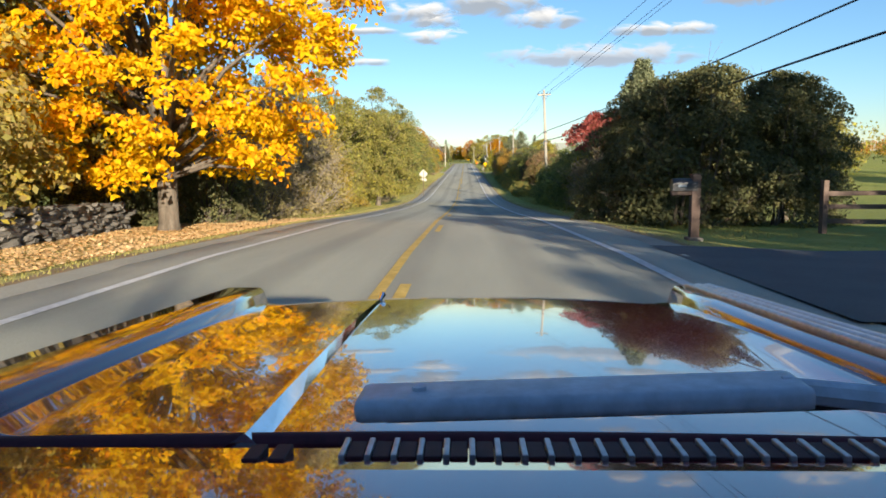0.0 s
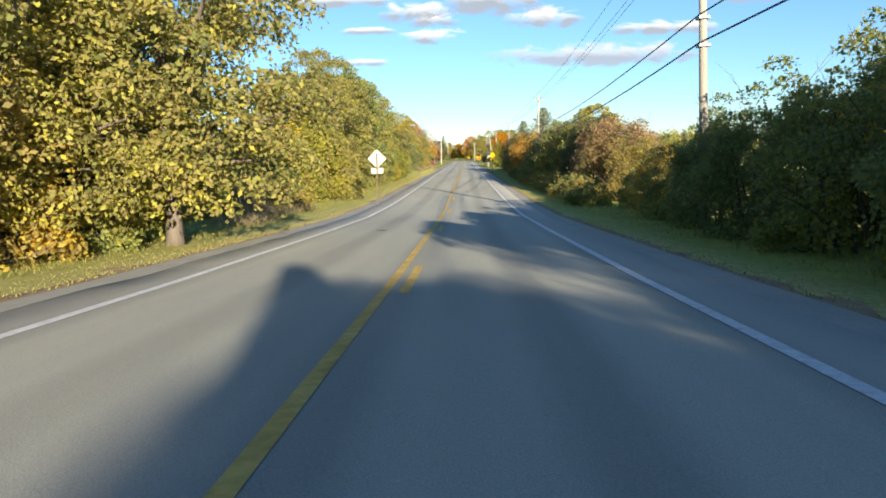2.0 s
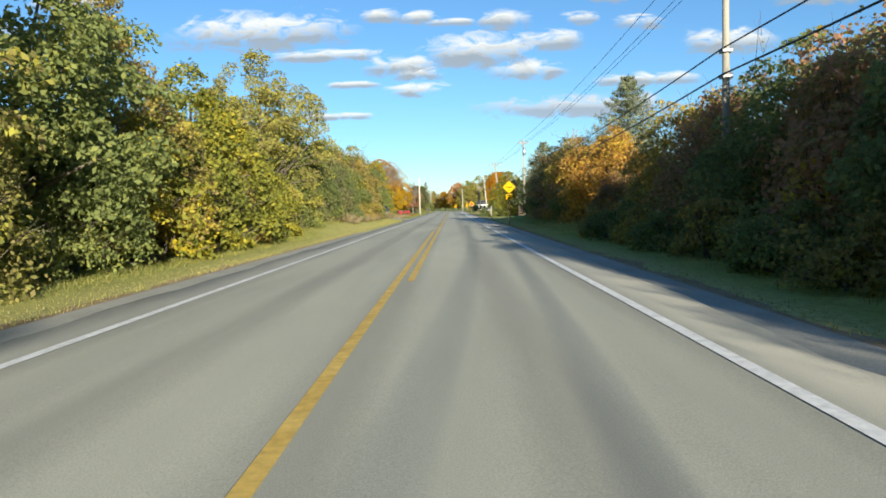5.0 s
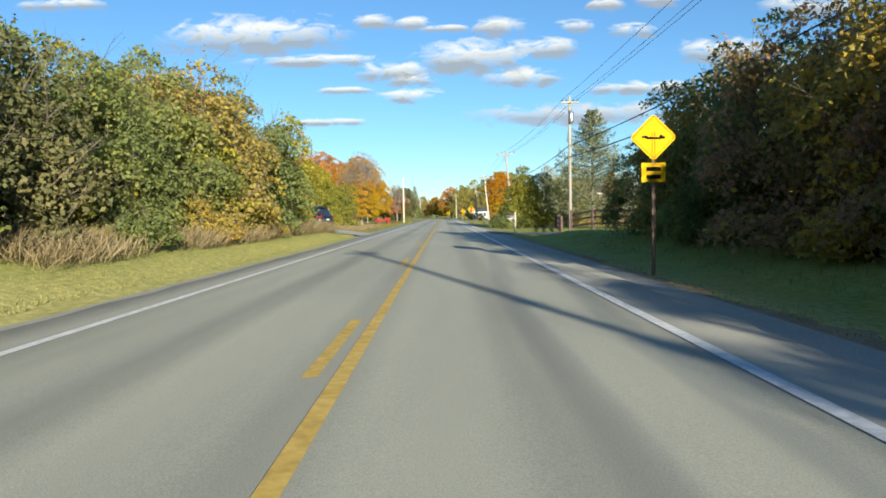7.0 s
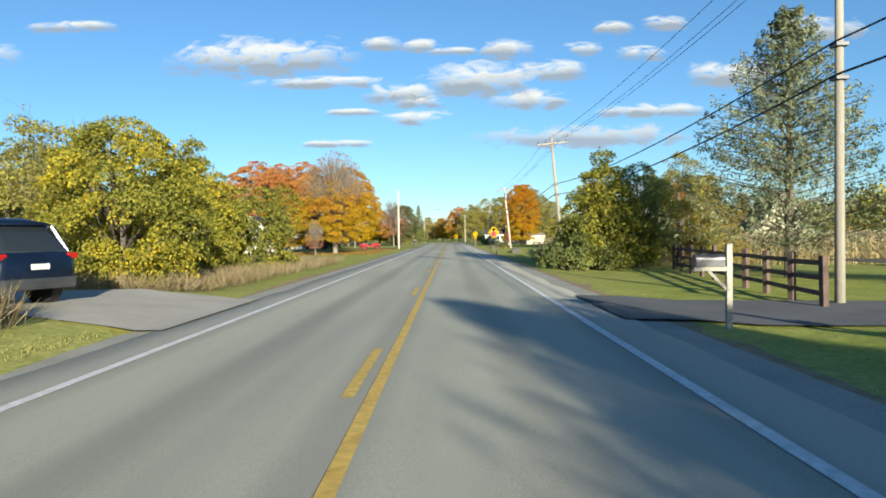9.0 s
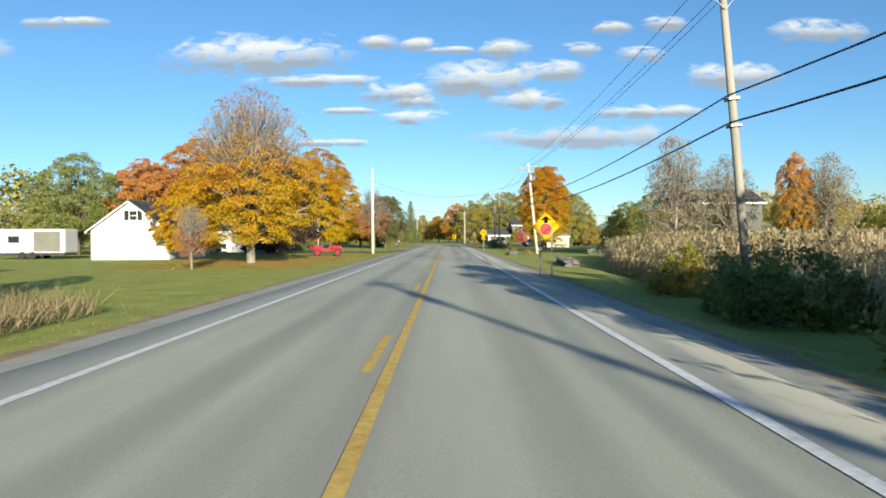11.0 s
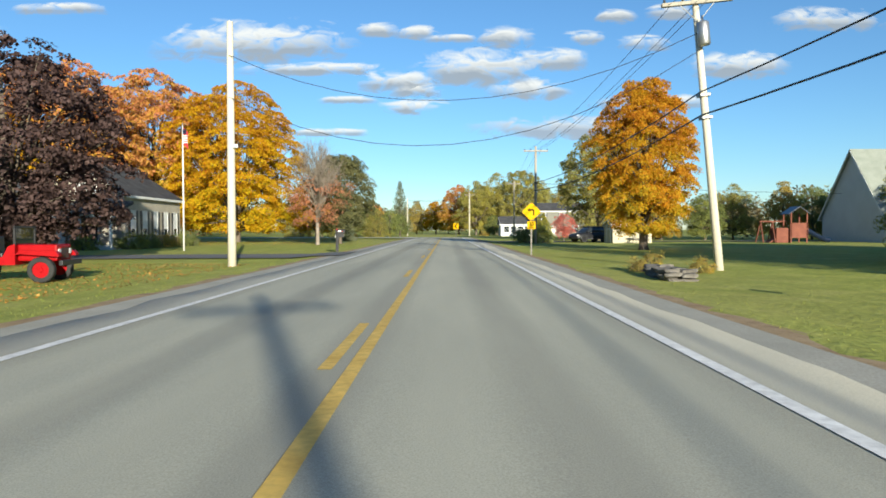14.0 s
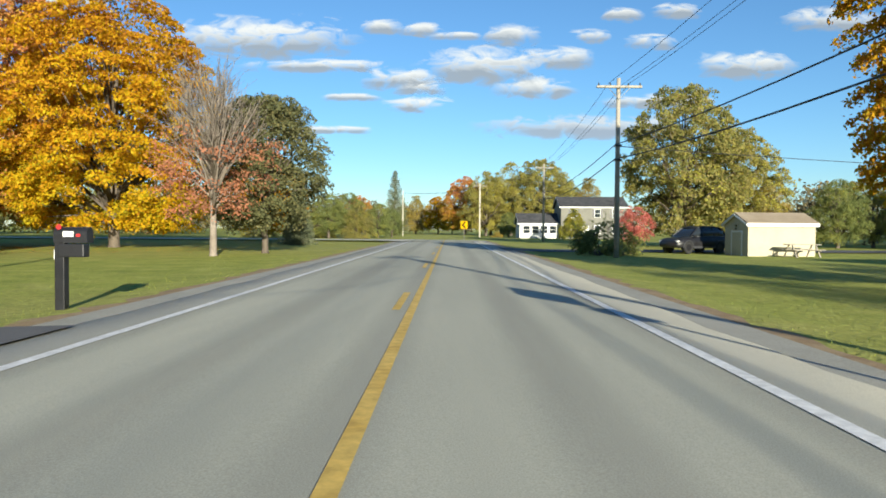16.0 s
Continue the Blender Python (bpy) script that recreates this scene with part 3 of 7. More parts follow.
# ---- ground, road ----
def ground_z(x, y):
    z = road_z(y) - 0.07
    ax = abs(x)
    if ax > 5.2:
        z -= 0.12 * min(1.0, (ax - 5.2) / 1.5)
    if x > 5.4 and 222 < y < 275:
        k = min(1, (y - 222) / 8) * min(1, (275 - y) / 8) 
        w = max(0, min(1, (y - 242) / 10))
        k *= max(0, min(1, (x - 5.4 - 3.3 * w) / (2.4 - w))) * (1 - 0.8 * w * max(0, min(1, (x - 10.5) / 2.5)))
        z -= 0.5 * k
    if x < -4.8 and 148 < y < 206:
        z += (0.75 - 0.3 * max(0, min(1, (y - 190) / 4))) * min(1, (y - 148) / 8) * min(1, (206 - y) / 5) * min(1, (-x - 4.8) / 2.2)
    if x > 6.2 and 146 < y < 194:
        z += 0.5 * min(1, (y - 146) / 8) * min(1, (194 - y) / 5) * min(1, (x - 6.2) / 2.4)
    if ax > 14:
        z += 0.10 * math.sin(x * 0.05) * math.cos(y * 0.04) * min(1, (ax - 14) / 20)
    return z


xs = sorted({s * v for s in (-1, 1) for v in (0, 3, 4.2, 5.05, 5.35, 5.9, 6.7, 7.8, 8.5, 9.5, 10.6, 12, 13.2, 15, 19, 25, 33, 45, 60, 90, 140, 220, 400, 800, 1600, 3200)})
ys = [-1500, -700, -300, -150] + list(np.arange(-100, 110, 5.0)) + list(np.arange(110, 145, 12.0)) + list(np.arange(145, 217, 3.0)) + list(np.arange(218, 282, 4.0)) + [300, 330, 370, 430, 500, 600, 750, 1000, 1500, 2500, 4000]
verts = [(x, y, ground_z(x, y) - (0.05 if abs(x) < 5.1 else 0)) for y in ys for x in xs]
nx = len(xs)
faces = [(j * nx + i, j * nx + i + 1, (j + 1) * nx + i + 1, (j + 1) * nx + i) for j in range(len(ys) - 1) for i in range(nx - 1)]
ground = new("ground", raw("ground", verts, faces, GROUND))
ground.data.polygons.foreach_set("use_smooth", [True] * len(faces))
tagged(ground, "autumn lawn and rough grass, green and straw-coloured patches", "ground", kind="structure")

ROAD_END = 386.0
rys = list(np.arange(-120, 110, 3.0)) + list(np.arange(110, ROAD_END - 5, 15.0))
road_ys = sorted(set(rys + [ROAD_END]) | set(np.arange(-20, 340, 1.5).tolist()))


def strip(name, x0, x1, dz, material, ya=None, yb=None, wave=0.0, thick=0.0, parent=None):
    """A strip along the road that follows its rise and fall."""
    yy = [y for y in road_ys if (ya is None or y > ya) and (yb is None or y < yb)]
    if ya is not None:
        yy = [ya] + yy
    if yy[-1] != ROAD_END:
        yy = yy + [yb if yb is not None else ROAD_END]
    rng = np.random.default_rng(int(abs(x0) * 100 + abs(x1) * 10))
    v, f = [], []
    if wave:
        yy = sorted(set(yy) | set(np.arange(yy[0], yy[-1], 1.5).tolist()))
    for y in yy:
        w = rng.normal(0, wave) if wave else 0
        a, c = (x0, x1 + w) if x1 > 0 and x0 >= 0 else (x0 + w, x1)
        z = road_z(y) + dz
        crown = lambda x: -0.012 * abs(x)
        v += [(a, y, z + crown(a)), (c, y, z + crown(c))]
    k = len(yy)
    f = [(2 * i, 2 * i + 1, 2 * i + 3, 2 * i + 2) for i in range(k - 1)]
    if thick:
        m = len(v)
        v += [(x, y, z - thick) for x, y, z in v]
        f += [(2 * i, 2 * i + 2, m + 2 * i + 2, m + 2 * i) for i in range(k - 1)] + [(2 * i + 1, m + 2 * i + 1, m + 2 * i + 3, 2 * i + 3) for i in range(k - 1)]
    ob = new(name, raw(name, v, f, material))
    ob.parent = parent
    return ob


def center_strip():
    v, f = [], []
    cols = [-4.35, -3.4, -1.7, 0, 1.7, 3.4, 4.35]
    rng = np.random.default_rng(3)
    yy = road_ys
    for y in yy:
        for i, x in enumerate(cols):
            w = rng.normal(0, 0.05) if i in (0, 6) else 0
            v.append((x + w, y, road_z(y) - 0.012 * abs(x)))
    k = len(cols)
    for j in range(len(yy) - 1):
        for i in range(k - 1):
            f.append((j * k + i, j * k + i + 1, (j + 1) * k + i + 1, (j + 1) * k + i))
    m = len(v)
    v += [(v[j * k + i][0] + (-0.1 if i == 0 else 0.1), v[j * k + i][1], v[j * k + i][2] - 0.14) for j in range(len(yy)) for i in (0, k - 1)]
    for j in range(len(yy) - 1):
        f.append((j * k, (j + 1) * k, m + 2 * j + 2, m + 2 * j))
        f.append((j * k + k - 1, m + 2 * j + 1, m + 2 * j + 3, (j + 1) * k + k - 1))
    return raw("road", v, f, ASPHALT)


road = tagged(new("road", center_strip()), "grey two-lane asphalt road with worn wheel tracks", "road", kind="structure")
tagged(strip("gravel_shoulder", 4.2, 4.97, -0.019, GRAVEL, wave=0.0001), "narrow gravel shoulder beside the asphalt", "shoulder", kind="structure")
tagged(strip("gravel_shoulder", -4.97, -4.2, -0.019, GRAVEL, wave=0.0001), "narrow gravel shoulder beside the asphalt", "shoulder", kind="structure")
tagged(strip("dirt_edge", 4.97, 5.28, -0.019, DIRTEDGE, wave=0.14), "strip of bare dirt and dead leaves along the grass", "dirt edge", kind="structure")
tagged(strip("dirt_edge", -5.28, -4.97, -0.019, DIRTEDGE, wave=0.14), "strip of bare dirt and dead leaves along the grass", "dirt edge", kind="structure")
for x, nm in ((3.4, "edge_line"), (-3.4, "edge_line")):
    strip(nm, x - 0.075, x + 0.075, 0.008, WPAINT, parent=road)
strip("centre_line", -0.19, -0.06, 0.008, YPAINT, None, 127.0, parent=road)
strip("centre_line", 0.06, 0.19, 0.008, YPAINT, 122.0, None, parent=road)
for k in range(-8, 40):
    y = 6.6 + 12.19 * k
    if y > ROAD_END - 6:
        break
    s = 1 if y < 125 else -1
    if 113 < y < 150:
        continue
    a, c = sorted((s * 0.06, s * 0.19))
    strip("centre_dash", a, c, 0.008, YPAINT, y, y + 3.05, parent=road)
strip("centre_line", -0.19, -0.06, 0.008, YPAINT, 127.0, 150.0, parent=road)

# ---- plants: one of each kind, then copies ----
maple_yellow = tree("maple_tree", "tall maple with bright yellow and orange autumn leaves", 13.0, 1.5, 5.6, 34, 52000, 0.2, L_YELLOW, 11, "round", 0.28, thick=0.6, hang=0.45)
maple_orange = tree("maple_tree", "round maple full of golden orange autumn leaves", 11.0, 1.3, 4.5, 30, 44000, 0.19, L_ORANGE, 12, "oval", 0.24, thick=0.5, hang=0.45)
maple_tall = tree("maple_tree", "large spreading maple with golden orange leaves", 18.6, 1.2, 8.1, 46, 108000, 0.225, L_ORANGE, 13, "oval", 0.36, thick=0.42, hang=0.45)
maple_rust = tree("maple_tree", "tall maple with red and rust autumn leaves", 19.0, 2.0, 7.8, 34, 60000, 0.29, L_RUST, 14, "oval", 0.35, thick=0.5, hang=0.45)
maple_thin = tree("maple_tree", "golden orange maple with a half-bare grey top and rust leaf tips", 12.3, 1.4, 4.75, 36, 90000, 0.14, L_MAPLE, 15, "oval", 0.28, 0.97, bare=300, thick=0.5, hang=0.45)
purple_tree = tree("plum_tree", "dense round tree with dark purple leaves", 9.0, 0.7, 4.1, 34, 34000, 0.2, L_PURPLE, 16, "round", 0.25)
pink_bare = tree("young_maple", "thinly leaved young maple, bare grey crown and pinkish lower leaves", 10.4, 2.0, 3.0, 28, 9000, 0.15, L_PINK, 17, "oval", 0.17, 1.25, bare=120)
olive_tree = tree("roadside_tree", "olive green roadside tree turning brown", 9.5, 0.8, 3.7, 26, 34375, 0.145, L_OLIVE, 18, "oval", 0.2)
mixed_tree = tree("roadside_tree", "roadside tree with mixed green, brown and yellow leaves", 9.0, 0.6, 3.7, 30, 34375, 0.145, L_MIX, 19, "mound", 0.2)
green_tree = tree("broadleaf_tree", "dense dark green broadleaf tree", 8.0, 0.6, 3.5, 24, 31250, 0.145, L_GREEN, 20, "oval", 0.2)
willow = tree("willow_tree", "tall grey-green tree with an open uneven crown", 17.0, 1.6, 7.0, 26, 40000, 0.3, L_OLIVE, 21, "round", 0.34)
yg_tree = tree("vine_covered_tree", "low tree covered with yellow-green vine leaves", 5.8, 0.2, 2.7, 34, 26000, 0.145, L_YG, 22, "mound", 0.16)
vine_dome = tree("vine_covered_tree", "rounded tree draped with green and golden vine leaves", 5.7, 0.1, 3.0, 40, 38000, 0.115, L_YG, 45, "round", 0.18, thick=0.6, hang=0.5)
slim_tree = tree("slender_tree", "slender roadside tree with a thin yellow-green top", 9.6, 3.6, 2.3, 13, 3000, 0.24, L_YG, 23, "oval", 0.12)
red_tree = tree("small_maple", "small tree with bright red leaves", 6.5, 0.8, 2.9, 26, 9000, 0.2, L_PINKRED, 24, "round", 0.14)
grey_tree = tree("thin_tree", "tall thin tree with sparse grey-brown leaves", 10.4, 1.5, 3.0, 24, 9000, 0.17, L_GREY, 25, "oval", 0.16, 0.45, bare=90)
bush_olive = bush("thicket_bush", "olive roadside thicket bush with yellow leaves", 5.4, 3.2, 3.0, 30, 20280, 0.142, L_OLIVE, 31)
bush_mix = bush("thicket_bush", "roadside thicket bush with brown and yellow leaves", 5.6, 3.2, 3.0, 30, 20280, 0.142, L_MIX, 32)
bush_green = bush("thicket_bush", "dark green bush in the roadside thicket", 5.0, 3.0, 2.8, 28, 18720, 0.142, L_GREEN, 33)
# the green bush again, with shade put into a darker leaf colour
bush_dark = bush("thicket_bush", "bush with olive leaves darkened to stand for shade", 5.0, 3.0, 2.8, 28, 18720, 0.142, L_DARK, 44)
bush_red = bush("thicket_bush", "thicket bush overgrown with reddish vine leaves", 4.8, 3.2, 2.8, 30, 20280, 0.142, L_REDMIX, 34)
bush_yg = bush("thicket_bush", "bush covered in yellow vine leaves", 4.2, 2.4, 2.2, 22, 9000, 0.19, L_YG, 35)
bush_gold = bush("thicket_bush", "tall thicket bush hung with golden orange vine leaves", 5.2, 3.2, 2.9, 30, 20280, 0.142, L_GOLD, 39)
bush_low = bush("shrub", "low dark green shrub beside the road", 1.6, 1.6, 1.4, 14, 4200, 0.13, L_GREEN, 36, "shrub")
bush_lowmix = bush("shrub", "low weedy shrub with brown and green leaves", 1.5, 1.7, 1.3, 14, 3800, 0.13, L_MIX, 37, "shrub")
sumac = tree("sumac_tree", "sumac with a flat top of bright red leaves", 5.8, 4.2, 1.9, 14, 7000, 0.15, L_RED, 38, "mound", 0.1)
brush = bush("thicket_brush", "tall brush of grey twigs with few withered leaves", 5.6, 3.0, 2.8, 30, 9500, 0.13, L_BRUSH, 40, "brush", 430, TWIG)
maple_turning = tree("maple_tree", "dense round maple turning from green to orange", 12.1, 1.1, 3.75, 42, 90000, 0.15, L_TURN, 27, "round", 0.3, thick=0.6, hang=0.45)
# on the copies by the start, the dark leaf colour stands for shade
dark_maple = tree("maple_tree", "round maple with dense dark olive leaves", 8.8, 1.3, 3.7, 42, 36000, 0.17, L_DARK, 28, "round", 0.17)
canopy_tree = tree("roadside_tree", "tall roadside tree with a high olive crown on a bare trunk", 13.0, 7.8, 4.2, 18, 12000, 0.26, L_OLIVE, 26, "oval", 0.26)
pine = conifer("pine_tree", "tall open pine with blue-green needles", 10.4, 4.5, 22, 10, L_PINE, 41, 0.2, 1.2)
spruce = conifer("spruce_tree", "tall conical blue-green spruce", 14.5, 3.4, 26, 8, L_PINE, 42, 0.2)
cedar = conifer("cedar_tree", "dense dark green conical cedar", 6.0, 1.7, 26, 11, L_PINE, 43, 0, 0.1)

# left of the road, from the stone wall to the first gap
put(olive_tree, -14.5, 9, 1.45, 40); put(mixed_tree, -14.0, 16, 1.4, 100); put(olive_tree, -15.5, 23, 1.25, 200); put(mixed_tree, -20, 13, 1.4, 10)
put(bush_olive, -13.0, 12.5, 0.8, 15); put(bush_olive, -13.2, 20, 0.75, 115); put(bush_mix, -13.4, 26, 0.7, 60)
put(maple_yellow, -8.5, 23.5, 1.05, 30); put(bush_dark, -9.9, 31.0, 0.8, 60); put(bush_dark, -12.0, 27.5, 0.85, 160); put(bush_green, -13.4, 31, 0.9, 40); put(bush_green, -11.5, 33.5, 0.75, 140); put(maple_yellow, -18.5, 22, 0.95, 140); put(dark_maple, -13.0, 28.5, 0.9, 10)
put(olive_tree, -14.6, 39, 1.0, 300); put(grey_tree, -11.4, 46, 0.85, 40)
put(brush, -9.8, 35.8, 0.85, 0); put(brush, -10.8, 38.5, 1.1, 70); put(brush, -10.2, 42, 1.15, 160); put(bush_mix, -10.8, 43, 0.9, 0); put(brush, -9.6, 45.4, 1.0, 280); put(bush_olive, -10.6, 47.5, 1.0, 80); put(mixed_tree, -11.2, 50, 1.1, 20); put(bush_mix, -10.2, 51.5, 1.0, 200)
put(bush_olive, -10.2, 56, 1.05, 260); put(olive_tree, -10.6, 58, 1.1, 130); put(bush_mix, -9.9, 61, 0.95, 310); put(bush_green, -9.8, 65.5, 1.0, 45)
put(green_tree, -12.6, 70.5, 1.0, 75); put(olive_tree, -9.4, 62.5, 0.95, 215); put(olive_tree, -7.1, 66.0, 1.08, 215); put(green_tree, -9.6, 68.4, 1.0, 215); put(bush_green, -10.2, 67.5, 0.9, 20); put(bush_dark, -12.4, 73, 0.75, 190)
put(bush_lowmix, -12.5, 76, 1.0, 30); put(bush_lowmix, -12.6, 80.5, 1.2, 130); put(bush_lowmix, -13.5, 84, 1.3, 200); put(maple_orange, -58, 168, 0.95, 0); put(bush_dark, -15.5, 88.5, 0.62, 20)
# from the sign onwards
put(bush_green, -11.4, 89.5, 0.8, 20); put(bush_lowmix, -9.2, 86.5, 1.1, 110); put(brush, -10.4, 84.5, 0.36, 20); put(mixed_tree, -12.0, 95, 0.86, 160); put(yg_tree, -10.4, 96, 1.2, 60); put(bush_olive, -9.6, 97, 1.0, 120); put(olive_tree, -11.2, 101, 1.12, 240)
put(bush_green, -10.6, 102, 0.95, 30); put(olive_tree, -11.2, 107, 1.22, 310); put(bush_olive, -10.8, 107, 1.05, 90); put(green_tree, -11.0, 113, 1.48, 50)
put(bush_green, -10.8, 112.5, 1.0, 280); put(bush_olive, -11.0, 117, 1.05, 330); put(olive_tree, -10.8, 119.5, 1.18, 10); put(bush_olive, -10.6, 122, 1.0, 140)
put(green_tree, -10.8, 127, 1.22, 210); put(bush_green, -10.0, 127.5, 0.9, 20); put(mixed_tree, -11.0, 133, 1.0, 40); put(bush_yg, -9.6, 132.5, 1.1, 75)
put(yg_tree, -11.2, 141.5, 1.4, 170); put(bush_yg, -9.8, 138, 1.1, 210); put(bush_mix, -10.2, 143, 0.85, 300)
put(bush_yg, -9.4, 149, 0.8, 15); put(olive_tree, -10.8, 152.5, 1.12, 40); put(yg_tree, -12.2, 149.5, 1.35, 25); put(bush_green, -9.6, 154, 0.9, 60); put(green_tree, -11.0, 158, 0.95, 200); put(bush_green, -9.5, 158.5, 0.95, 10)
put(bush_dark, -9.9, 163, 1.08, 270); put(bush_yg, -8.4, 165, 0.55, 20); put(green_tree, -11.6, 166, 0.78, 300); put(bush_green, -9.7, 167.5, 1.02, 20); put(olive_tree, -12.0, 172, 0.7, 80); put(bush_green, -9.6, 171.5, 1.12, 200)
put(bush_yg, -8.4, 174.5, 0.9, 100); put(yg_tree, -11.0, 173.0, 1.02, 40); put(bush_mix, -9.5, 176, 1.22, 190); put(green_tree, -11.8, 178, 0.95, 10); put(bush_green, -9.2, 180.5, 1.25, 130); put(mixed_tree, -11.2, 184, 0.78, 33)
put(bush_olive, -9.8, 184.0, 1.0, 300); put(brush, -11.6, 189.0, 0.6, 220); put(brush, -14.5, 192, 0.75, 250); put(slim_tree, -7.2, 184.8, 0.64, 0); put(bush_yg, -8.2, 190.6, 0.62, 250); put(bush_yg, -8.0, 186.8, 0.68, 90)
put(bush_lowmix, -7.0, 178, 0.7, 20); put(bush_low, -7.1, 166, 0.8, 120); put(bush_lowmix, -7.3, 171, 0.9, 220)
put(vine_dome, -10.3, 206.5, 1.0, 0); put(bush_olive, -13.6, 212, 1.0, 30); put(yg_tree, -12.4, 219, 1.15, 130); put(bush_yg, -10.6, 224, 1.1, 30); put(slim_tree, -9.8, 228, 0.55, 120)
put(mixed_tree, -15.5, 227, 0.75, 45); put(bush_olive, -18.5, 216, 1.2, 100); put(maple_rust, -36, 250, 0.43, 90); put(olive_tree, -32, 236, 0.9, 200); put(green_tree, -27, 222, 0.9, 15)
# houses and big maples on the left
put(maple_thin, -13.0, 268, 1.0, 0); put(maple_orange, -20.5, 277, 0.62, 250); put(purple_tree, -18.6, 300.3, 1.2, 0, sz=1.06)
put(maple_tall, -23.4, 351, 1.0, 0); put(maple_rust, -33.5, 352, 1.06, 0); put(maple_rust, -44, 347, 1.05, 160); put(maple_rust, -37, 341, 0.98, 60); put(maple_tall, -54, 352, 0.85, 200); put(olive_tree, -46, 330, 1.3, 70)
put(green_tree, -43, 302, 1.5, 100); put(maple_rust, -36.5, 306, 0.62, 20); put(maple_orange, -34, 322, 1.0, 80)
put(pink_bare, -11.4, 336.5, 1.0, 0); put(pink_bare, -13.4, 257.5, 0.36, 70); put(dark_maple, -9.9, 341, 1.0, 60); put(cedar, -12.5, 362, 0.9, 0); put(maple_orange, -18, 372, 0.85, 40)
for i, (x, y, s) in enumerate(((-12.5, 404, 0.95), (-14.5, 407, 1.0), (-17, 404, 0.95), (-19.5, 408, 1.05), (-10.5, 412, 0.8), (-23, 405, 1.0), (-28, 408, 1.1), (-9.0, 420, 0.7))):
    put(green_tree if i % 3 else bush_olive, x, y, s * 0.85, i * 50)
put(spruce, -11.4, 457, 1.0, 0); put(spruce, -19, 446, 0.6, 90); put(maple_rust, -16, 432, 0.4, 10)

# right of the road
# trees below y 5 stand out of view, added to shade the start
put(dark_maple, 9.0, 26.0, 0.58, 0); put(canopy_tree, 13.6, 0.5, 0.68, 0); put(canopy_tree, 18.0, 1.5, 0.7, 140); put(mixed_tree, 13.2, 3.5, 0.62, 130); put(mixed_tree, 16.6, 4.0, 0.62, 220); put(dark_maple, 11.6, 26.2, 0.56, 120); put(olive_tree, 14.0, -5.5, 0.6, 0); put(olive_tree, 17.0, -1, 0.6, 70); put(green_tree, 9.8, -2.5, 0.8, 150); put(olive_tree, 10.5, -8.5, 0.6, 10); put(mixed_tree, 11.5, -22, 0.75, 80); put(mixed_tree, 12.0, -15, 0.6, 40); put(bush_dark, 7.9, 25.0, 0.9, 30); put(bush_dark, 10.8, 24.8, 0.8, 200); put(cedar, 6.9, 26.6, 0.95, 0); put(dark_maple, 7.4, 27.2, 0.56, 90); put(bush_dark, 6.7, 26.6, 0.7, 80); put(olive_tree, 12.6, 28, 0.5, 20)
put(bush_green, 8.6, 30, 0.85, 100); put(brush, 9.2, 35, 0.75, 20); put(brush, 9.6, 39.5, 0.85, 220); put(sumac, 8.3, 42.2, 0.95, 0); put(sumac, 9.6, 39.2, 0.9, 60); put(sumac, 9.2, 45.2, 0.86, 210); put(brush, 8.5, 42.4, 0.66, 50); put(sumac, 10.4, 46.5, 1.05, 100); put(bush_yg, 9.5, 47.5, 1.02, 20); put(brush, 10.0, 43.5, 0.8, 130); put(green_tree, 12.0, 48.5, 0.62, 140); put(bush_mix, 11.4, 49.5, 0.85, 40)
put(mixed_tree, 10.9, 53, 0.6, 90); put(bush_green, 9.6, 52, 0.9, 150); put(green_tree, 10.2, 58.5, 0.6, 200); put(bush_green, 9.6, 57.5, 0.9, 10); put(green_tree, 12.4, 57, 0.66, 30); put(bush_green, 9.6, 62, 0.88, 250); put(bush_olive, 11.2, 64.5, 0.8, 70)
put(bush_green, 9.6, 66.5, 0.84, 300); put(bush_green, 9.6, 71, 0.76, 45); put(bush_green, 9.8, 75.5, 0.64, 120); put(bush_mix, 10.0, 79.5, 0.58, 310); put(bush_green, 10.0, 84, 0.44, 20)
put(bush_mix, 11.6, 91, 0.72, 60); put(bush_red, 11.8, 96, 1.1, 180); put(bush_red, 11.8, 101, 1.1, 300); put(bush_dark, 11.4, 104.5, 1.08, 30); put(bush_green, 11.0, 107.5, 1.1, 80)
put(bush_red, 12.2, 110, 1.15, 220); put(bush_green, 10.8, 112.5, 1.1, 130); put(bush_mix, 11.2, 117, 1.12, 250); put(canopy_tree, 12.8, 113, 0.56, 100); put(bush_green, 11.0, 121.5, 1.1, 20); put(bush_red, 11.6, 125.5, 1.25, 110)
put(bush_green, 11.0, 129.5, 1.1, 200); put(green_tree, 14.5, 131, 0.85, 140); put(bush_red, 11.4, 134, 1.15, 320); put(bush_mix, 11.6, 138.5, 1.1, 15); put(bush_green, 11.6, 142.5, 0.7, 160); put(bush_red, 11.6, 146, 0.62, 60)
for i in range(16):
    put((bush_low, bush_lowmix)[i % 2], 7.9 + 0.25 * ((i * 7) % 3), 87 + i * 3.7, 0.85 + 0.1 * (i % 3), i * 77)
put(bush_red, 10.6, 148.8, 0.62, 170); put(bush_gold, 10.9, 152.6, 1.06, 260); put(bush_gold, 10.7, 156.8, 0.98, 20); put(bush_red, 10.6, 159, 0.9, 20); put(bush_mix, 10.6, 161, 1.08, 120); put(bush_red, 10.6, 164.5, 1.14, 240); put(bush_green, 10.6, 168, 1.12, 80); put(bush_mix, 10.6, 171.5, 1.08, 330); put(bush_green, 10.6, 174.5, 0.9, 45); put(bush_green, 9.9, 177.5, 0.72, 145)
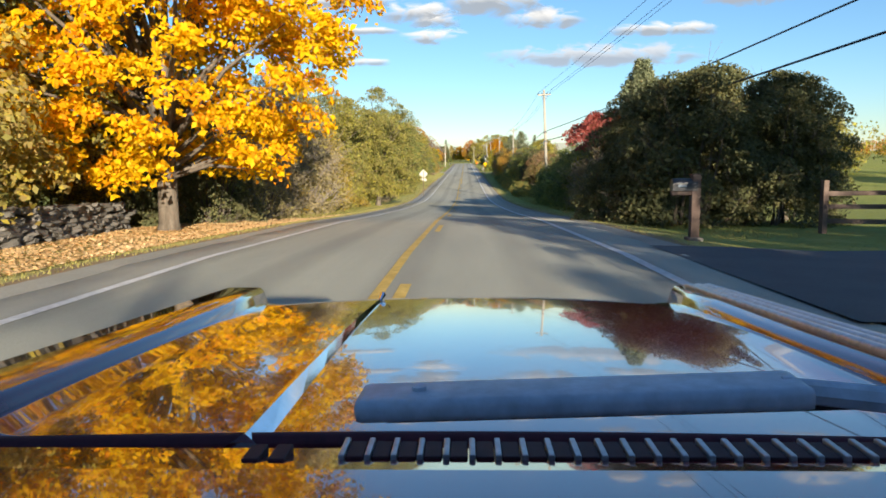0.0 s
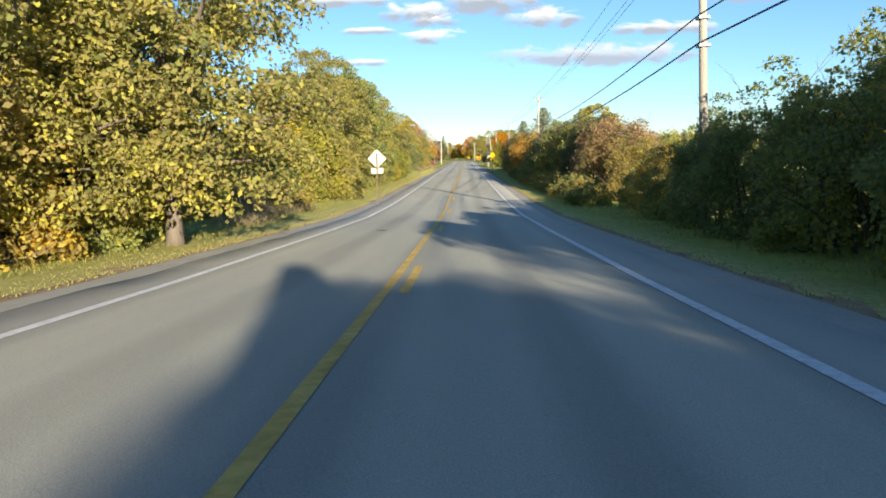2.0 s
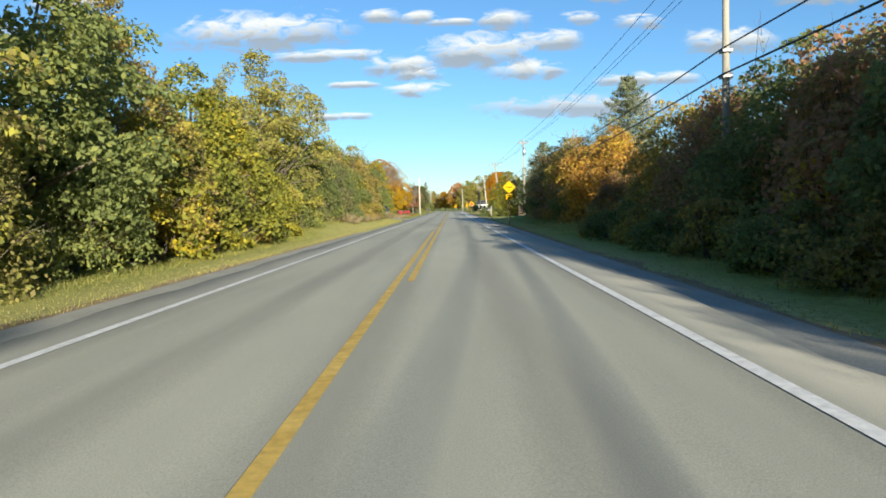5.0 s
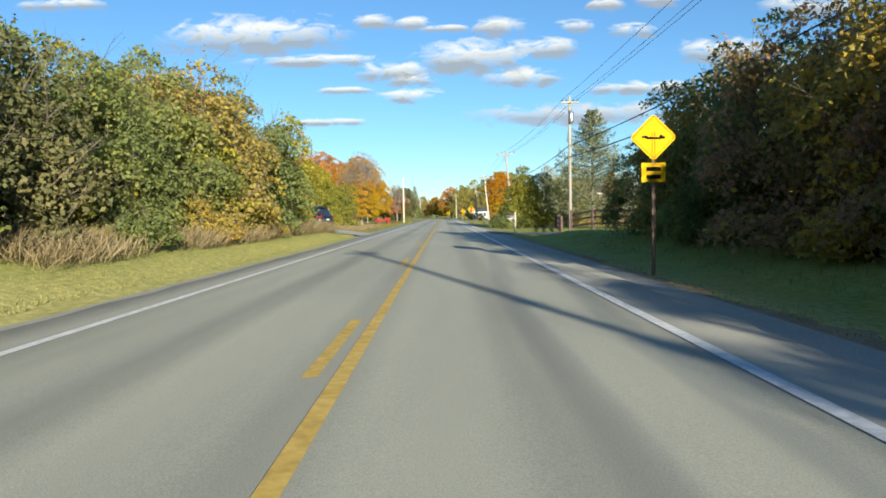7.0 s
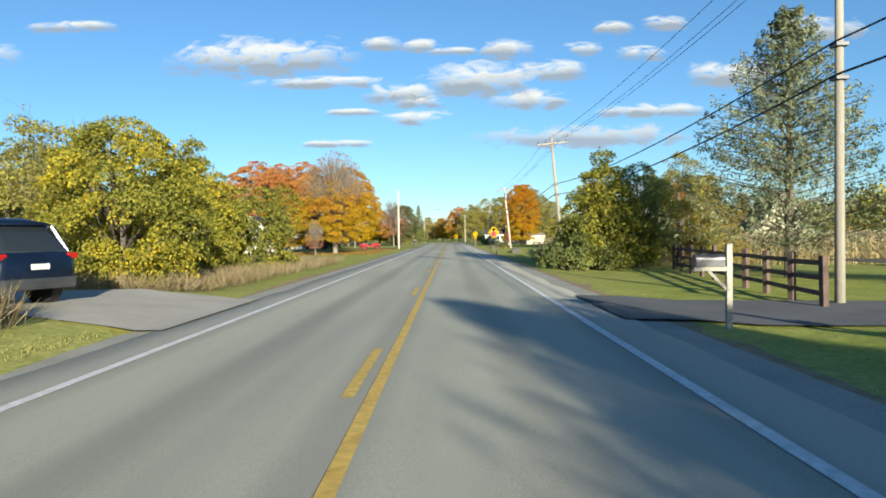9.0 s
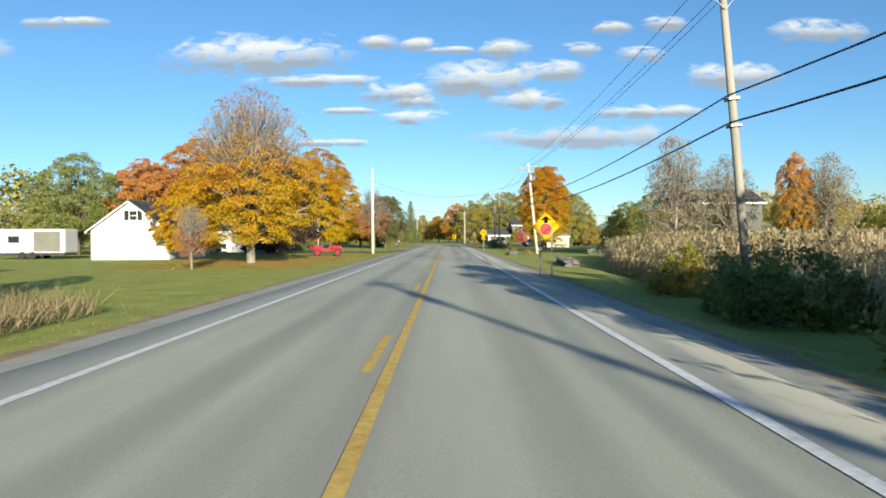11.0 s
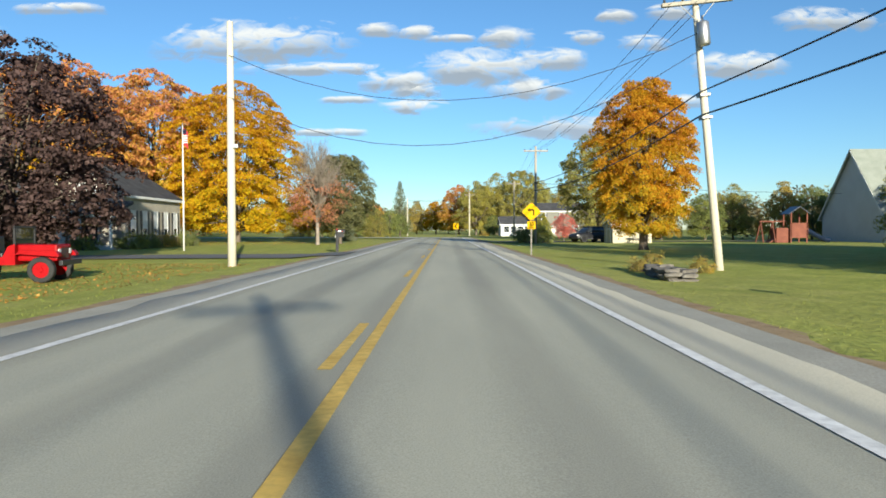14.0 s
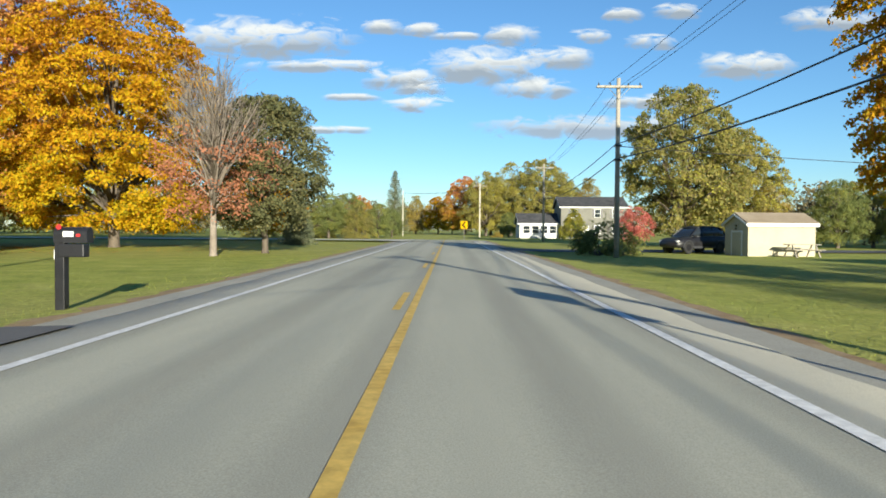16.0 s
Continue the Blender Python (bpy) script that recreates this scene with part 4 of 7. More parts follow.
put(pine, 12.9, 156.8, 0.92, 0); put(mixed_tree, 12.9, 163, 0.6, 45); put(bush_green, 9.2, 156, 0.6, 10); put(bush_green, 9.0, 168, 0.55, 200)
put(spruce, 60.5, 203, 0.72, 40); put(pine, 67, 205, 0.95, 10); put(spruce, 50, 209, 0.55, 100); put(spruce, 20.0, 200.5, 0.72, 0); put(pine, 14.2, 210.5, 1.02, 100)
put(yg_tree, 9.2, 221, 1.05, 60); put(green_tree, 11.4, 222.5, 0.72, 20); put(olive_tree, 14.2, 224, 0.68, 280); put(mixed_tree, 17.0, 227, 0.62, 30); put(bush_low, 7.6, 219, 1.2, 0)
put(bush_yg, 10.4, 246.8, 0.44, 40); put(bush_lowmix, 9.6, 244.6, 0.8, 0); put(bush_low, 9.4, 238.5, 1.1, 90); put(bush_low, 9.4, 235.6, 1.2, 20); put(bush_low, 9.2, 228, 1.3, 190); put(maple_rust, 33.5, 285, 0.25, 0, sz=0.5)
put(maple_turning, 14.5, 317.5, 0.95, 90); put(willow, 21.0, 362, 0.8, 0); put(willow, 26.5, 365, 0.62, 110); put(red_tree, 15.7, 358, 0.52, 0); put(yg_tree, 19.6, 408, 0.8, 10)
put(green_tree, 20.9, 297, 0.7, 10); put(bush_olive, 19.0, 293, 0.74, 0); put(bush_mix, 24.2, 292, 0.85, 90); put(olive_tree, 26.5, 296, 0.72, 120); put(green_tree, 24.2, 299, 0.84, 40); put(bush_green, 21.4, 294.0, 0.9, 10); put(bush_green, 28.0, 293, 1.0, 100)
put(grey_tree, 20.6, 280, 1.0, 0); put(grey_tree, 29, 290, 0.95, 100); put(grey_tree, 36, 284, 0.9, 200); put(bush_low, 10.0, 342, 1.25, 20)
for i, (x, y, k, s) in enumerate(((25.5, 366, "g", 0.62), (31, 368, "m", 0.72), (36, 365, "g", 0.78), (41, 368, "o", 0.8), (46, 364, "m", 0.85), (51, 366, "g", 0.9), (57, 362, "o", 0.9), (64, 357, "m", 1.0), (48, 336, "g", 0.9), (55, 340, "o", 0.95), (62, 332, "m", 1.1))):
    put({"o": olive_tree, "m": mixed_tree, "g": green_tree}[k], x, y, s, i * 70)
# the far end of the road
for i, (x, y, k, s) in enumerate(((9, 462, "o", 1.5), (15, 466, "o", 1.75), (21, 462, "w", 1.0), (27, 474, "o", 1.7), (4.5, 474, "r", 0.75), (11, 478, "g", 1.8), (-2.5, 500, "y", 0.95), (-9, 505, "m", 1.2), (1.5, 520, "y", 0.7), (-15, 512, "o", 1.0), (34, 470, "m", 1.5), (12, 436, "g", 0.6), (9.5, 430, "b", 0.7), (17, 440, "g", 0.6))):
    put({"o": olive_tree, "w": willow, "r": maple_rust, "g": green_tree, "y": maple_orange, "m": mixed_tree, "b": bush_lowmix}[k], x, y, s, i * 47)


# woods in the distance, too many trees to count
def far_woods(name, label, spots, material, seed):
    rng = np.random.default_rng(seed)
    V, F, o = [], [], 0
    for x, y, h, w in spots:
        lobes = [(x + rng.normal(0, w * 0.3), y + rng.normal(0, w * 0.3), ground_z(x, y) + rng.uniform(0.25, 0.8) * h, w * 0.4, w * 0.4, h * 0.28) for _ in range(6)]
        p, d = lobe_points(rng, lobes, 1000)
        v, f = leaf_quads(rng, p, d, h * 0.062, 0.3, 0.8)
        V.append(v); F.append(f + o); o += len(v)
    tagged(new(name, raw(name, np.concatenate(V), np.concatenate(F), material)), label, "woods", kind="stuff")


rng = np.random.default_rng(77)
far_woods("far_woods", "distant green and brown autumn woods", [(x + rng.normal(0, 3), 560 + rng.uniform(0, 60) + abs(x) * 0.15, rng.uniform(9, 14), rng.uniform(7, 11)) for x in np.arange(-230, 240, 7)], L_FAR, 1)
far_woods("far_woods", "distant orange and olive autumn woods on a rise", [(x + rng.normal(0, 4), 440 + rng.uniform(0, 90), rng.uniform(10, 16), rng.uniform(8, 13)) for x in np.arange(118, 330, 7)], L_RUST, 2)
far_woods("far_woods", "distant olive woods behind the fields", [(rng.uniform(70, 95), y, rng.uniform(8, 12), rng.uniform(7, 10)) for y in np.arange(0, 420, 8)], L_OLIVE, 3)
far_woods("far_woods", "distant olive and yellow woods behind the fields", [(rng.uniform(-95, -60), y, rng.uniform(9, 13), rng.uniform(7, 10)) for y in np.arange(0, 520, 8)], L_OLIVE, 4)
far_woods("far_woods", "woods behind the start of the road", [(x + rng.normal(0, 3), -110 + rng.uniform(-10, 10), rng.uniform(9, 13), rng.uniform(7, 10)) for x in np.arange(-90, 90, 9) if abs(x) > 8], L_MIX, 5)
far_woods("far_woods", "dark woods behind the big maples", [(x + rng.normal(0, 2), 432 + rng.uniform(0, 22) + abs(x) * 0.1, rng.uniform(8, 12), rng.uniform(7, 9)) for x in np.arange(-150, -32, 6)], L_FAR, 6)
far_woods("far_woods", "dull brown and olive woods behind the lawn", [(x + rng.normal(0, 2), 376 + rng.uniform(0, 16), rng.uniform(7, 10), rng.uniform(7, 9)) for x in np.arange(44, 110, 6)], L_FAR, 7)


# ---- side roads, drives ----
def slab(name, pts, dz, material, label, category):
    """A flat paved piece that lies on the ground, cut into strips so that it follows it."""
    (x0, y0), (x1, y1), (x2, y2), (x3, y3) = pts
    v, k = [], 24
    for i in range(k + 1):
        u = i / k
        for a, c, d, e in ((x0, y0, x1, y1), (x3, y3, x2, y2)):
            x, y = a + (d - a) * u, c + (e - c) * u
            v.append((x, y, max(ground_z(x, y), ground_z(x0, (y0 + y3) / 2) - 1) + dz))
    f = [(2 * i, 2 * i + 2, 2 * i + 3, 2 * i + 1) for i in range(k)]
    return tagged(new(name, raw(name, v, f, material)), label, category, kind="structure")


slab("driveway", [(4.2, 7.6), (40, 9), (40, 14), (4.2, 14.6)], 0.045, DRIVE, "dark asphalt driveway in the shade of bushes", "driveway")
slab("driveway", [(4.2, 196.0), (34, 192.5), (34, 196), (4.2, 201.5)], 0.05, DRIVE, "dark asphalt driveway beside the rail fence", "driveway")
slab("driveway", [(-4.2, 195.0), (-16, 195.5), (-16, 199.5), (-4.2, 201.5)], 0.05, DIRT, "short gravel drive with a parked car", "driveway")
slab("driveway", [(-4.2, 303.5), (-36, 301.5), (-36, 306), (-4.2, 309.5)], 0.05, DRIVE, "dark asphalt driveway to the tan house", "driveway")
slab("driveway", [(4.2, 346), (60, 352), (60, 358), (4.2, 352)], 0.05, DRIVE, "grey driveway behind the garden shed", "driveway")
bend = [( -4.35, 372.5), (-6.0, 376.0), (-10, 378.6), (-260, 381)]
bendo = [(4.35, 378.0), (3.0, 383.0), (-3, 386.5), (-260, 389)]
v = [(x, y, 0.004 + 0.0 * x) for a, c in zip(bend, bendo) for x, y in (a, c)]
tagged(new("side_road", raw("side_road", [(x, y, 0.006) for x, y, z in v], [(0, 1, 3, 2), (2, 3, 5, 4), (4, 5, 7, 6)], ASPHALT)), "asphalt road that turns off at the bend", "road", kind="structure")


# ---- poles and cables ----
def pole(x, y, h, material, lean=0.0, arm=True, transformer=False, label="weathered wooden utility pole with a crossarm and insulators", r=0.15, half=1.2):
    z = ground_z(x, y)
    root = empty("utility_pole", Matrix.Translation((x, y, z)) @ Matrix.Rotation(math.atan2(lean, h), 4, 'Y'))
    part("shaft", tube(bmesh.new(), [(0, 0, -0.3), (0, 0, h * 0.5), (0, 0, h)], [r, r * 0.85, r * 0.68], 12), material, root, smooth=True)
    if arm:
        part("crossarm", bx(-half, half, -r - 0.11, -r * 0.6, h - 0.55, h - 0.43, 0.01), POLEWOOD, root)
        for sx in (-half + 0.1, -half * 0.4, half * 0.4, half - 0.1):
            part("insulator", tube(bmesh.new(), [(sx, -r - 0.04, h - 0.43), (sx, -r - 0.04, h - 0.36), (sx, -r - 0.04, h - 0.28)], [0.03, 0.05, 0.025], 8), DARKGREY, root)
        for sx in (-half * 0.5, half * 0.5):
            part("brace", tube(bmesh.new(), [(sx, -r - 0.05, h - 0.52), (0, -r * 0.8, h - 1.15)], [0.018, 0.018], 5), METAL, root)
    if transformer:
        t = part("transformer", tube(bmesh.new(), [(0.05, -r - 0.22, h - 2.0), (0.05, -r - 0.22, h - 1.95), (0.05, -r - 0.22, h - 1.25), (0.05, -r - 0.22, h - 1.2)], [0.16, 0.2, 0.2, 0.15], 14), METAL, root, "grey metal transformer can", True)
        part("bushing", tube(bmesh.new(), [(0.05, -r - 0.22, h - 1.2), (0.05, -r - 0.22, h - 1.0)], [0.04, 0.025], 8), DARKGREY, t)
    for k in ((0.62, 0.54) if arm else ()):
        part("cable_clamp", bx(-r - 0.03, r + 0.03, -r - 0.05, r + 0.03, h * k, h * k + 0.10, 0.01), DARKGREY, root)
    tagged(root, label, "utility pole", "poles along the road")
    top = lambda sx, k: Vector((x + sx + lean * k, y - 0.15, z + h * k))
    return top


def cable(a, c, sag, r, label="black overhead cable between poles"):
    pts = []
    for i in range(13):
        u = i / 12
        p = a.lerp(c, u)
        p.z -= sag * 4 * u * (1 - u)
        pts.append(p)
    o = a.copy()
    ob = part("overhead_cable", tube(bmesh.new(), [p - o for p in pts], [r] * 13, 5), WIRE, None)
    ob.location = o
    tagged(ob, label, "cable", "overhead cables")


line = [pole(10.5, -38, 10.3, POLEWOOD), pole(8.7, 70.2, 10.7, POLEWOOD, lean=-0.4, half=0.6), pole(9.5, 131, 9.8, POLEWOOD, half=0.6, r=0.13), pole(10.3, 199.8, 10.0, POLEWOOD, transformer=True, half=0.65, r=0.125),
        pole(10.0, 239.8, 10.2, POLEWOOD, lean=-0.9), pole(10.3, 293, 9.6, PALEPOLE, lean=-0.95, transformer=True, label="pale leaning utility pole with transformer and crossarm"),
        pole(9.7, 338.5, 9.6, POLEWOOD, label="grey utility pole with a crossarm and cables"), pole(12.3, 388, 9.6, POLEWOOD)]
for a, c in zip(line, line[1:]):
    for sx in (-0.55, 0.25, 0.55):
        cable(a(sx, 0.97), c(sx, 0.97), 0.5, 0.011)
    cable(a(-0.17, 0.63), c(-0.17, 0.63), 0.55, 0.026, "thick black communication cable between poles")
    cable(a(-0.17, 0.55), c(-0.17, 0.55), 0.6, 0.03, "thick black communication cable between poles")
left_pole = pole(-7.35, 296, 9.4, PALEPOLE, arm=False, label="smooth pale utility pole beside the lawn", r=0.17)
far_left = pole(-8.5, 440, 9.0, PALEPOLE, arm=False, label="pale street pole at the far bend", r=0.13)
far_right = pole(6.0, 425, 9.5, PALEPOLE, arm=True)
cable(left_pole(0, 0.86), line[5](0, 0.84), 2.0, 0.012)
cable(left_pole(0, 0.69), line[5](0, 0.78), 2.5, 0.012)
cable(far_left(0, 0.95), line[7](0, 0.8), 0.8, 0.014)
cable(far_left(0, 0.95), far_right(0, 0.95), 0.6, 0.02)
cable(line[6](0, 0.62), Vector((52, 350, 5.2)), 0.2, 0.02)
part("bracket", bx(0.14, 0.30, -0.2, -0.12, 4.55, 4.7, 0.01), METAL, bpy.data.objects["utility_pole.008"])


# ---- signs ----
def diamond(bm, side, y0, y1, cx=0, cz=0, r=0.04):
    h = side / math.sqrt(2)
    pts = []
    for i in range(4):
        a = math.pi / 2 * i
        for s in (-1, 1):
            b = a + s * r / h
            pts.append((cx + math.sin(b) * h * (1 - abs(r / h) * 0.3), cz + math.cos(b) * h * (1 - abs(r / h) * 0.3)))
    return prism(bm, pts, y0, y1)


def ring_border(bm, side, y, w, inset):
    """A thin diamond frame lying on the sign's face."""
    h0 = side / math.sqrt(2) - inset
    h1 = h0 - w
    o = [bm.verts.new((math.sin(math.pi / 2 * i) * h0, y, math.cos(math.pi / 2 * i) * h0)) for i in range(4)]
    q = [bm.verts.new((math.sin(math.pi / 2 * i) * h1, y, math.cos(math.pi / 2 * i) * h1)) for i in range(4)]
    for i in range(4):
        bm.faces.new((o[i], o[(i + 1) % 4], q[(i + 1) % 4], q[i]))
    return bm


def flat(bm, pts, y):
    bm.faces.new([bm.verts.new((a, y, z)) for a, z in pts])
    return bm


def lettering(text, size, x, y, z, material, parent):
    cu = bpy.data.curves.new("lettering", 'FONT')
    cu.body, cu.size, cu.extrude, cu.align_x, cu.offset = text, size, 0.001, 'CENTER', size * 0.025
    ob = new("lettering", cu)
    ob.parent = parent
    ob.matrix_basis = Matrix.Translation((x, y, z)) @ Matrix.Rotation(radians(90), 4, 'X')
    dg = bpy.context.evaluated_depsgraph_get()
    me = bpy.data.meshes.new_from_object(ob.evaluated_get(dg))
    me.materials.clear(); me.materials.append(material)
    m = ob.matrix_basis.copy()
    bpy.data.objects.remove(ob)
    o2 = new("lettering", me)
    o2.parent, o2.matrix_basis = parent, m
    return o2


def sign_post(parent, x, h, material=GREYPOST):
    """A U-shaped steel post."""
    bm = bmesh.new()
    prism(bm, [(-0.035, 0), (-0.035, 0.03), (-0.022, 0.03), (-0.018, 0.008), (0.018, 0.008), (0.022, 0.03), (0.035, 0.03), (0.035, 0)], -0.25, h)
    bmesh.ops.rotate(bm, verts=bm.verts, matrix=Matrix.Rotation(radians(90), 3, 'X'))
    bmesh.ops.transform(bm, matrix=Matrix.Translation((x, 0.0, 0)) @ Matrix.Diagonal((1, 1, -1, 1)), verts=bm.verts)
    zs = [v.co.z for v in bm.verts]
    if max(zs) < h * 0.5:
        bmesh.ops.transform(bm, matrix=Matrix.Diagonal((1, 1, -1, 1)), verts=bm.verts)
    bmesh.ops.recalc_face_normals(bm, faces=bm.faces)
    return part("post", bm, material, parent)


def sign(name, label, x, y, turn=0):
    return tagged(empty(name, Matrix.Translation((x, y, ground_z(x, y))) @ Matrix.Rotation(radians(turn), 4, 'Z')), label, "road sign")


# the backs of a warning sign and its plate
s = sign("warning_sign", "back of a diamond road sign with a small plate", -4.3, 88.9, 3)
sign_post(s, 0, 3.05, BARK)
s.children[0].location.y = -0.045
p = part("sign_panel", bmesh.new(), SIGNBACK, s); bm = diamond(bmesh.new(), 0.76, -0.012, -0.004, 0, 2.72); bm.to_mesh(p.data); bm.free()
part("supplementary_plate", bx(-0.36, 0.36, -0.012, -0.004, 1.84, 2.17, 0.003), SIGNBACK, s)
for z in (3.0, 2.45, 2.0):
    part("bolt", tube(bmesh.new(), [(0, -0.02, z), (0, -0.008, z)], [0.014, 0.014], 6), METAL, s)
bmesh_delineator = sign("marker_post", "slim grey marker post with a round cap", -9.9, 80.5)
part("post", tube(bmesh.new(), [(0, 0, -0.2), (0, 0, 1.45)], [0.05, 0.045], 8), POLEWOOD, bmesh_delineator)
part("cap", tube(bmesh.new(), [(0, 0, 1.42), (0, 0, 1.5), (0, 0, 1.58)], [0.06, 0.075, 0.03], 8), WHITE, bmesh_delineator)

# yellow diamond with a lettered bar and plate
s = sign("warning_sign", "yellow diamond warning sign with a square plate", 5.3, 162.2)
# steel post in dark wood colour, which stands for the shade over it
sign_post(s, 0, 2.95, FENCEWOOD)
p = part("sign_panel", diamond(bmesh.new(), 0.66, -0.03, -0.022, 0, 0), SIGNY, s); p.location.z = 2.85
part("border", ring_border(bmesh.new(), 0.66, -0.032, 0.012, 0.03), SIGNBLACK, p)
part("trailer_symbol", flat(bmesh.new(), [(-0.235, 0.035), (-0.235, -0.012), (-0.15, -0.018), (-0.135, -0.04), (0.15, -0.04), (0.16, -0.03), (0.235, -0.03), (0.235, 0.02), (0.195, 0.028), (0.18, 0.05), (0.135, 0.05), (0.12, 0.005), (-0.11, 0.012), (-0.13, 0.035)], -0.033), SIGNBLACK, p)
p = part("supplementary_plate", bx(-0.25, 0.25, -0.03, -0.022, -0.2, 0.2, 0.003), SIGNY, s); p.location.z = 2.13
for z in (0.07, -0.09):
    part("text_bar", flat(bmesh.new(), [(-0.15, z - 0.045), (0.15, z - 0.045), (0.15, z + 0.045), (-0.15, z + 0.045)], -0.034), SIGNBLACK, p)

# stop ahead
s = sign("warning_sign", "yellow diamond stop-ahead sign on two steel posts", 4.87, 247.5, -3)
sign_post(s, -0.24, 1.95); sign_post(s, 0.24, 1.95)
p = part("sign_panel", diamond(bmesh.new(), 0.78, -0.03, -0.022), SIGNY, s); p.location.z = 2.03
part("border", ring_border(bmesh.new(), 0.78, -0.032, 0.012, 0.035), SIGNBLACK, p)
part("arrow", flat(bmesh.new(), [(-0.085, 0.13), (0.085, 0.13), (0.085, 0.25), (0.23, 0.25), (0, 0.43), (-0.23, 0.25), (-0.085, 0.25)], -0.034), SIGNBLACK, p)
part("octagon_border", flat(bmesh.new(), [(0.262 * math.cos(math.pi / 8 + i * math.pi / 4), -0.12 + 0.262 * math.sin(math.pi / 8 + i * math.pi / 4)) for i in range(8)], -0.034), WHITE, p)
part("octagon", flat(bmesh.new(), [(0.255 * math.cos(math.pi / 8 + i * math.pi / 4), -0.12 + 0.255 * math.sin(math.pi / 8 + i * math.pi / 4)) for i in range(8)], -0.036), SIGNRED, p)

# left turn, 20 mph
s = sign("warning_sign", "yellow left-turn sign with a 20 MPH plate", 5.25, 304.7, -2)
sign_post(s, 0, 2.3)
p = part("sign_panel", diamond(bmesh.new(), 0.66, -0.03, -0.022), SIGNY, s); p.location.z = 2.2
part("border", ring_border(bmesh.new(), 0.66, -0.032, 0.010, 0.03), SIGNBLACK, p)
part("arrow", flat(bmesh.new(), [(0.08, -0.18), (0.15, -0.18), (0.15, 0.10), (0.12, 0.13), (-0.09, 0.13), (-0.09, 0.19), (-0.22, 0.095), (-0.09, 0.0), (-0.09, 0.06), (0.08, 0.06)], -0.034), SIGNBLACK, p)
p = part("speed_plate", bx(-0.21, 0.21, -0.03, -0.022, -0.2, 0.2, 0.003), SIGNY, s); p.location.z = 1.52
lettering("20", 0.26, 0, -0.034, -0.03, SIGNBLACK, p)
lettering("MPH", 0.12, 0, -0.034, -0.16, SIGNBLACK, p)

# chevrons at the bend
for i, (x, y) in enumerate(((2.6, 392.5),)):
    s = sign("chevron_sign", "yellow chevron sign at the far bend", x, y, -8)
    sign_post(s, 0, 1.9)
    p = part("sign_panel", bx(-0.45, 0.45, -0.03, -0.02, -0.5, 0.5, 0.003), SIGNY, s); p.location.z = 1.9
    part("chevron", flat(bmesh.new(), [(0.05, 0.42), (-0.32, 0.0), (0.05, -0.42), (0.3, -0.42), (-0.06, 0.0), (0.3, 0.42)], -0.033), SIGNBLACK, p)


# small leaning marker on the lawn
s = tagged(empty("marker_sign", Matrix.Translation((9.2, 281.5, ground_z(9.2, 281.5))) @ Matrix.Rotation(radians(-11), 4, 'Y')), "small pale sign on a thin leaning stake", "sign")
part("stake", tube(bmesh.new(), [(0, 0, -0.15), (0, 0, 0.85)], [0.016, 0.014], 6), METAL, s)
part("plate", bx(-0.13, 0.13, -0.02, -0.012, 0.62, 0.86, 0.003), SIGNBACK, s)

# ---- mailboxes ----
def mailbox_body(name, L, w, h, material, parent, x, z, along="x"):
    """A box with a rounded top."""
    out = [(-w / 2, 0), (w / 2, 0), (w / 2, h * 0.55)] + [(w / 2 * math.cos(a), h * 0.55 + w / 2 * math.sin(a) * (h * 0.45) / (w / 2)) for a in [math.pi * i / 8 for i in range(1, 8)]] + [(-w / 2, h * 0.55)]
    p = part(name, prism(bmesh.new(), out, -L / 2, L / 2, "x" if along == "x" else "y"), material, parent)
    p.location = (x, 0, z)
    return p


s = tagged(empty("mailbox", Matrix.Translation((5.7, 16.8, ground_z(5.7, 16.8)))), "grey mailbox on a brown wooden post", "mailbox")
part("post", bx(-0.09, 0.09, -0.09, 0.09, -0.2, 1.42, 0.01), FENCEWOOD, s)
part("base", bx(-0.16, 0.16, -0.16, 0.16, -0.1, 0.08, 0.02), STONE, s)
part("bracket", bx(-0.5, 0.1, -0.05, 0.05, 0.98, 1.06, 0.005), FENCEWOOD, s)
p = mailbox_body("box", 0.52, 0.2, 0.26, DARKGREY, s, -0.24, 1.07)
part("number_bar", bx(-0.15, 0.02, -0.104, -0.1, 0.08, 0.13), WHITE, p)

s = tagged(empty("mailbox", Matrix.Translation((5.75, 195, ground_z(5.75, 195)))), "grey mailbox on a pale timber post with a brace", "mailbox")
part("post", bx(-0.05, 0.05, -0.05, 0.05, -0.2, 1.5, 0.008), TANPAINT, s)
part("arm", bx(-0.62, 0.05, -0.045, 0.045, 1.02, 1.1, 0.006), TANPAINT, s)
part("brace", tube(bmesh.new(), [(-0.36, 0, 1.03), (0, 0, 0.66)], [0.035, 0.035], 4), TANPAINT, s)
p = mailbox_body("box", 0.5, 0.18, 0.22, DARKGREY, s, -0.34, 1.1)
part("door", bx(-0.262, -0.25, -0.08, 0.08, 0.01, 0.2, 0.004), DARKGREY, p)

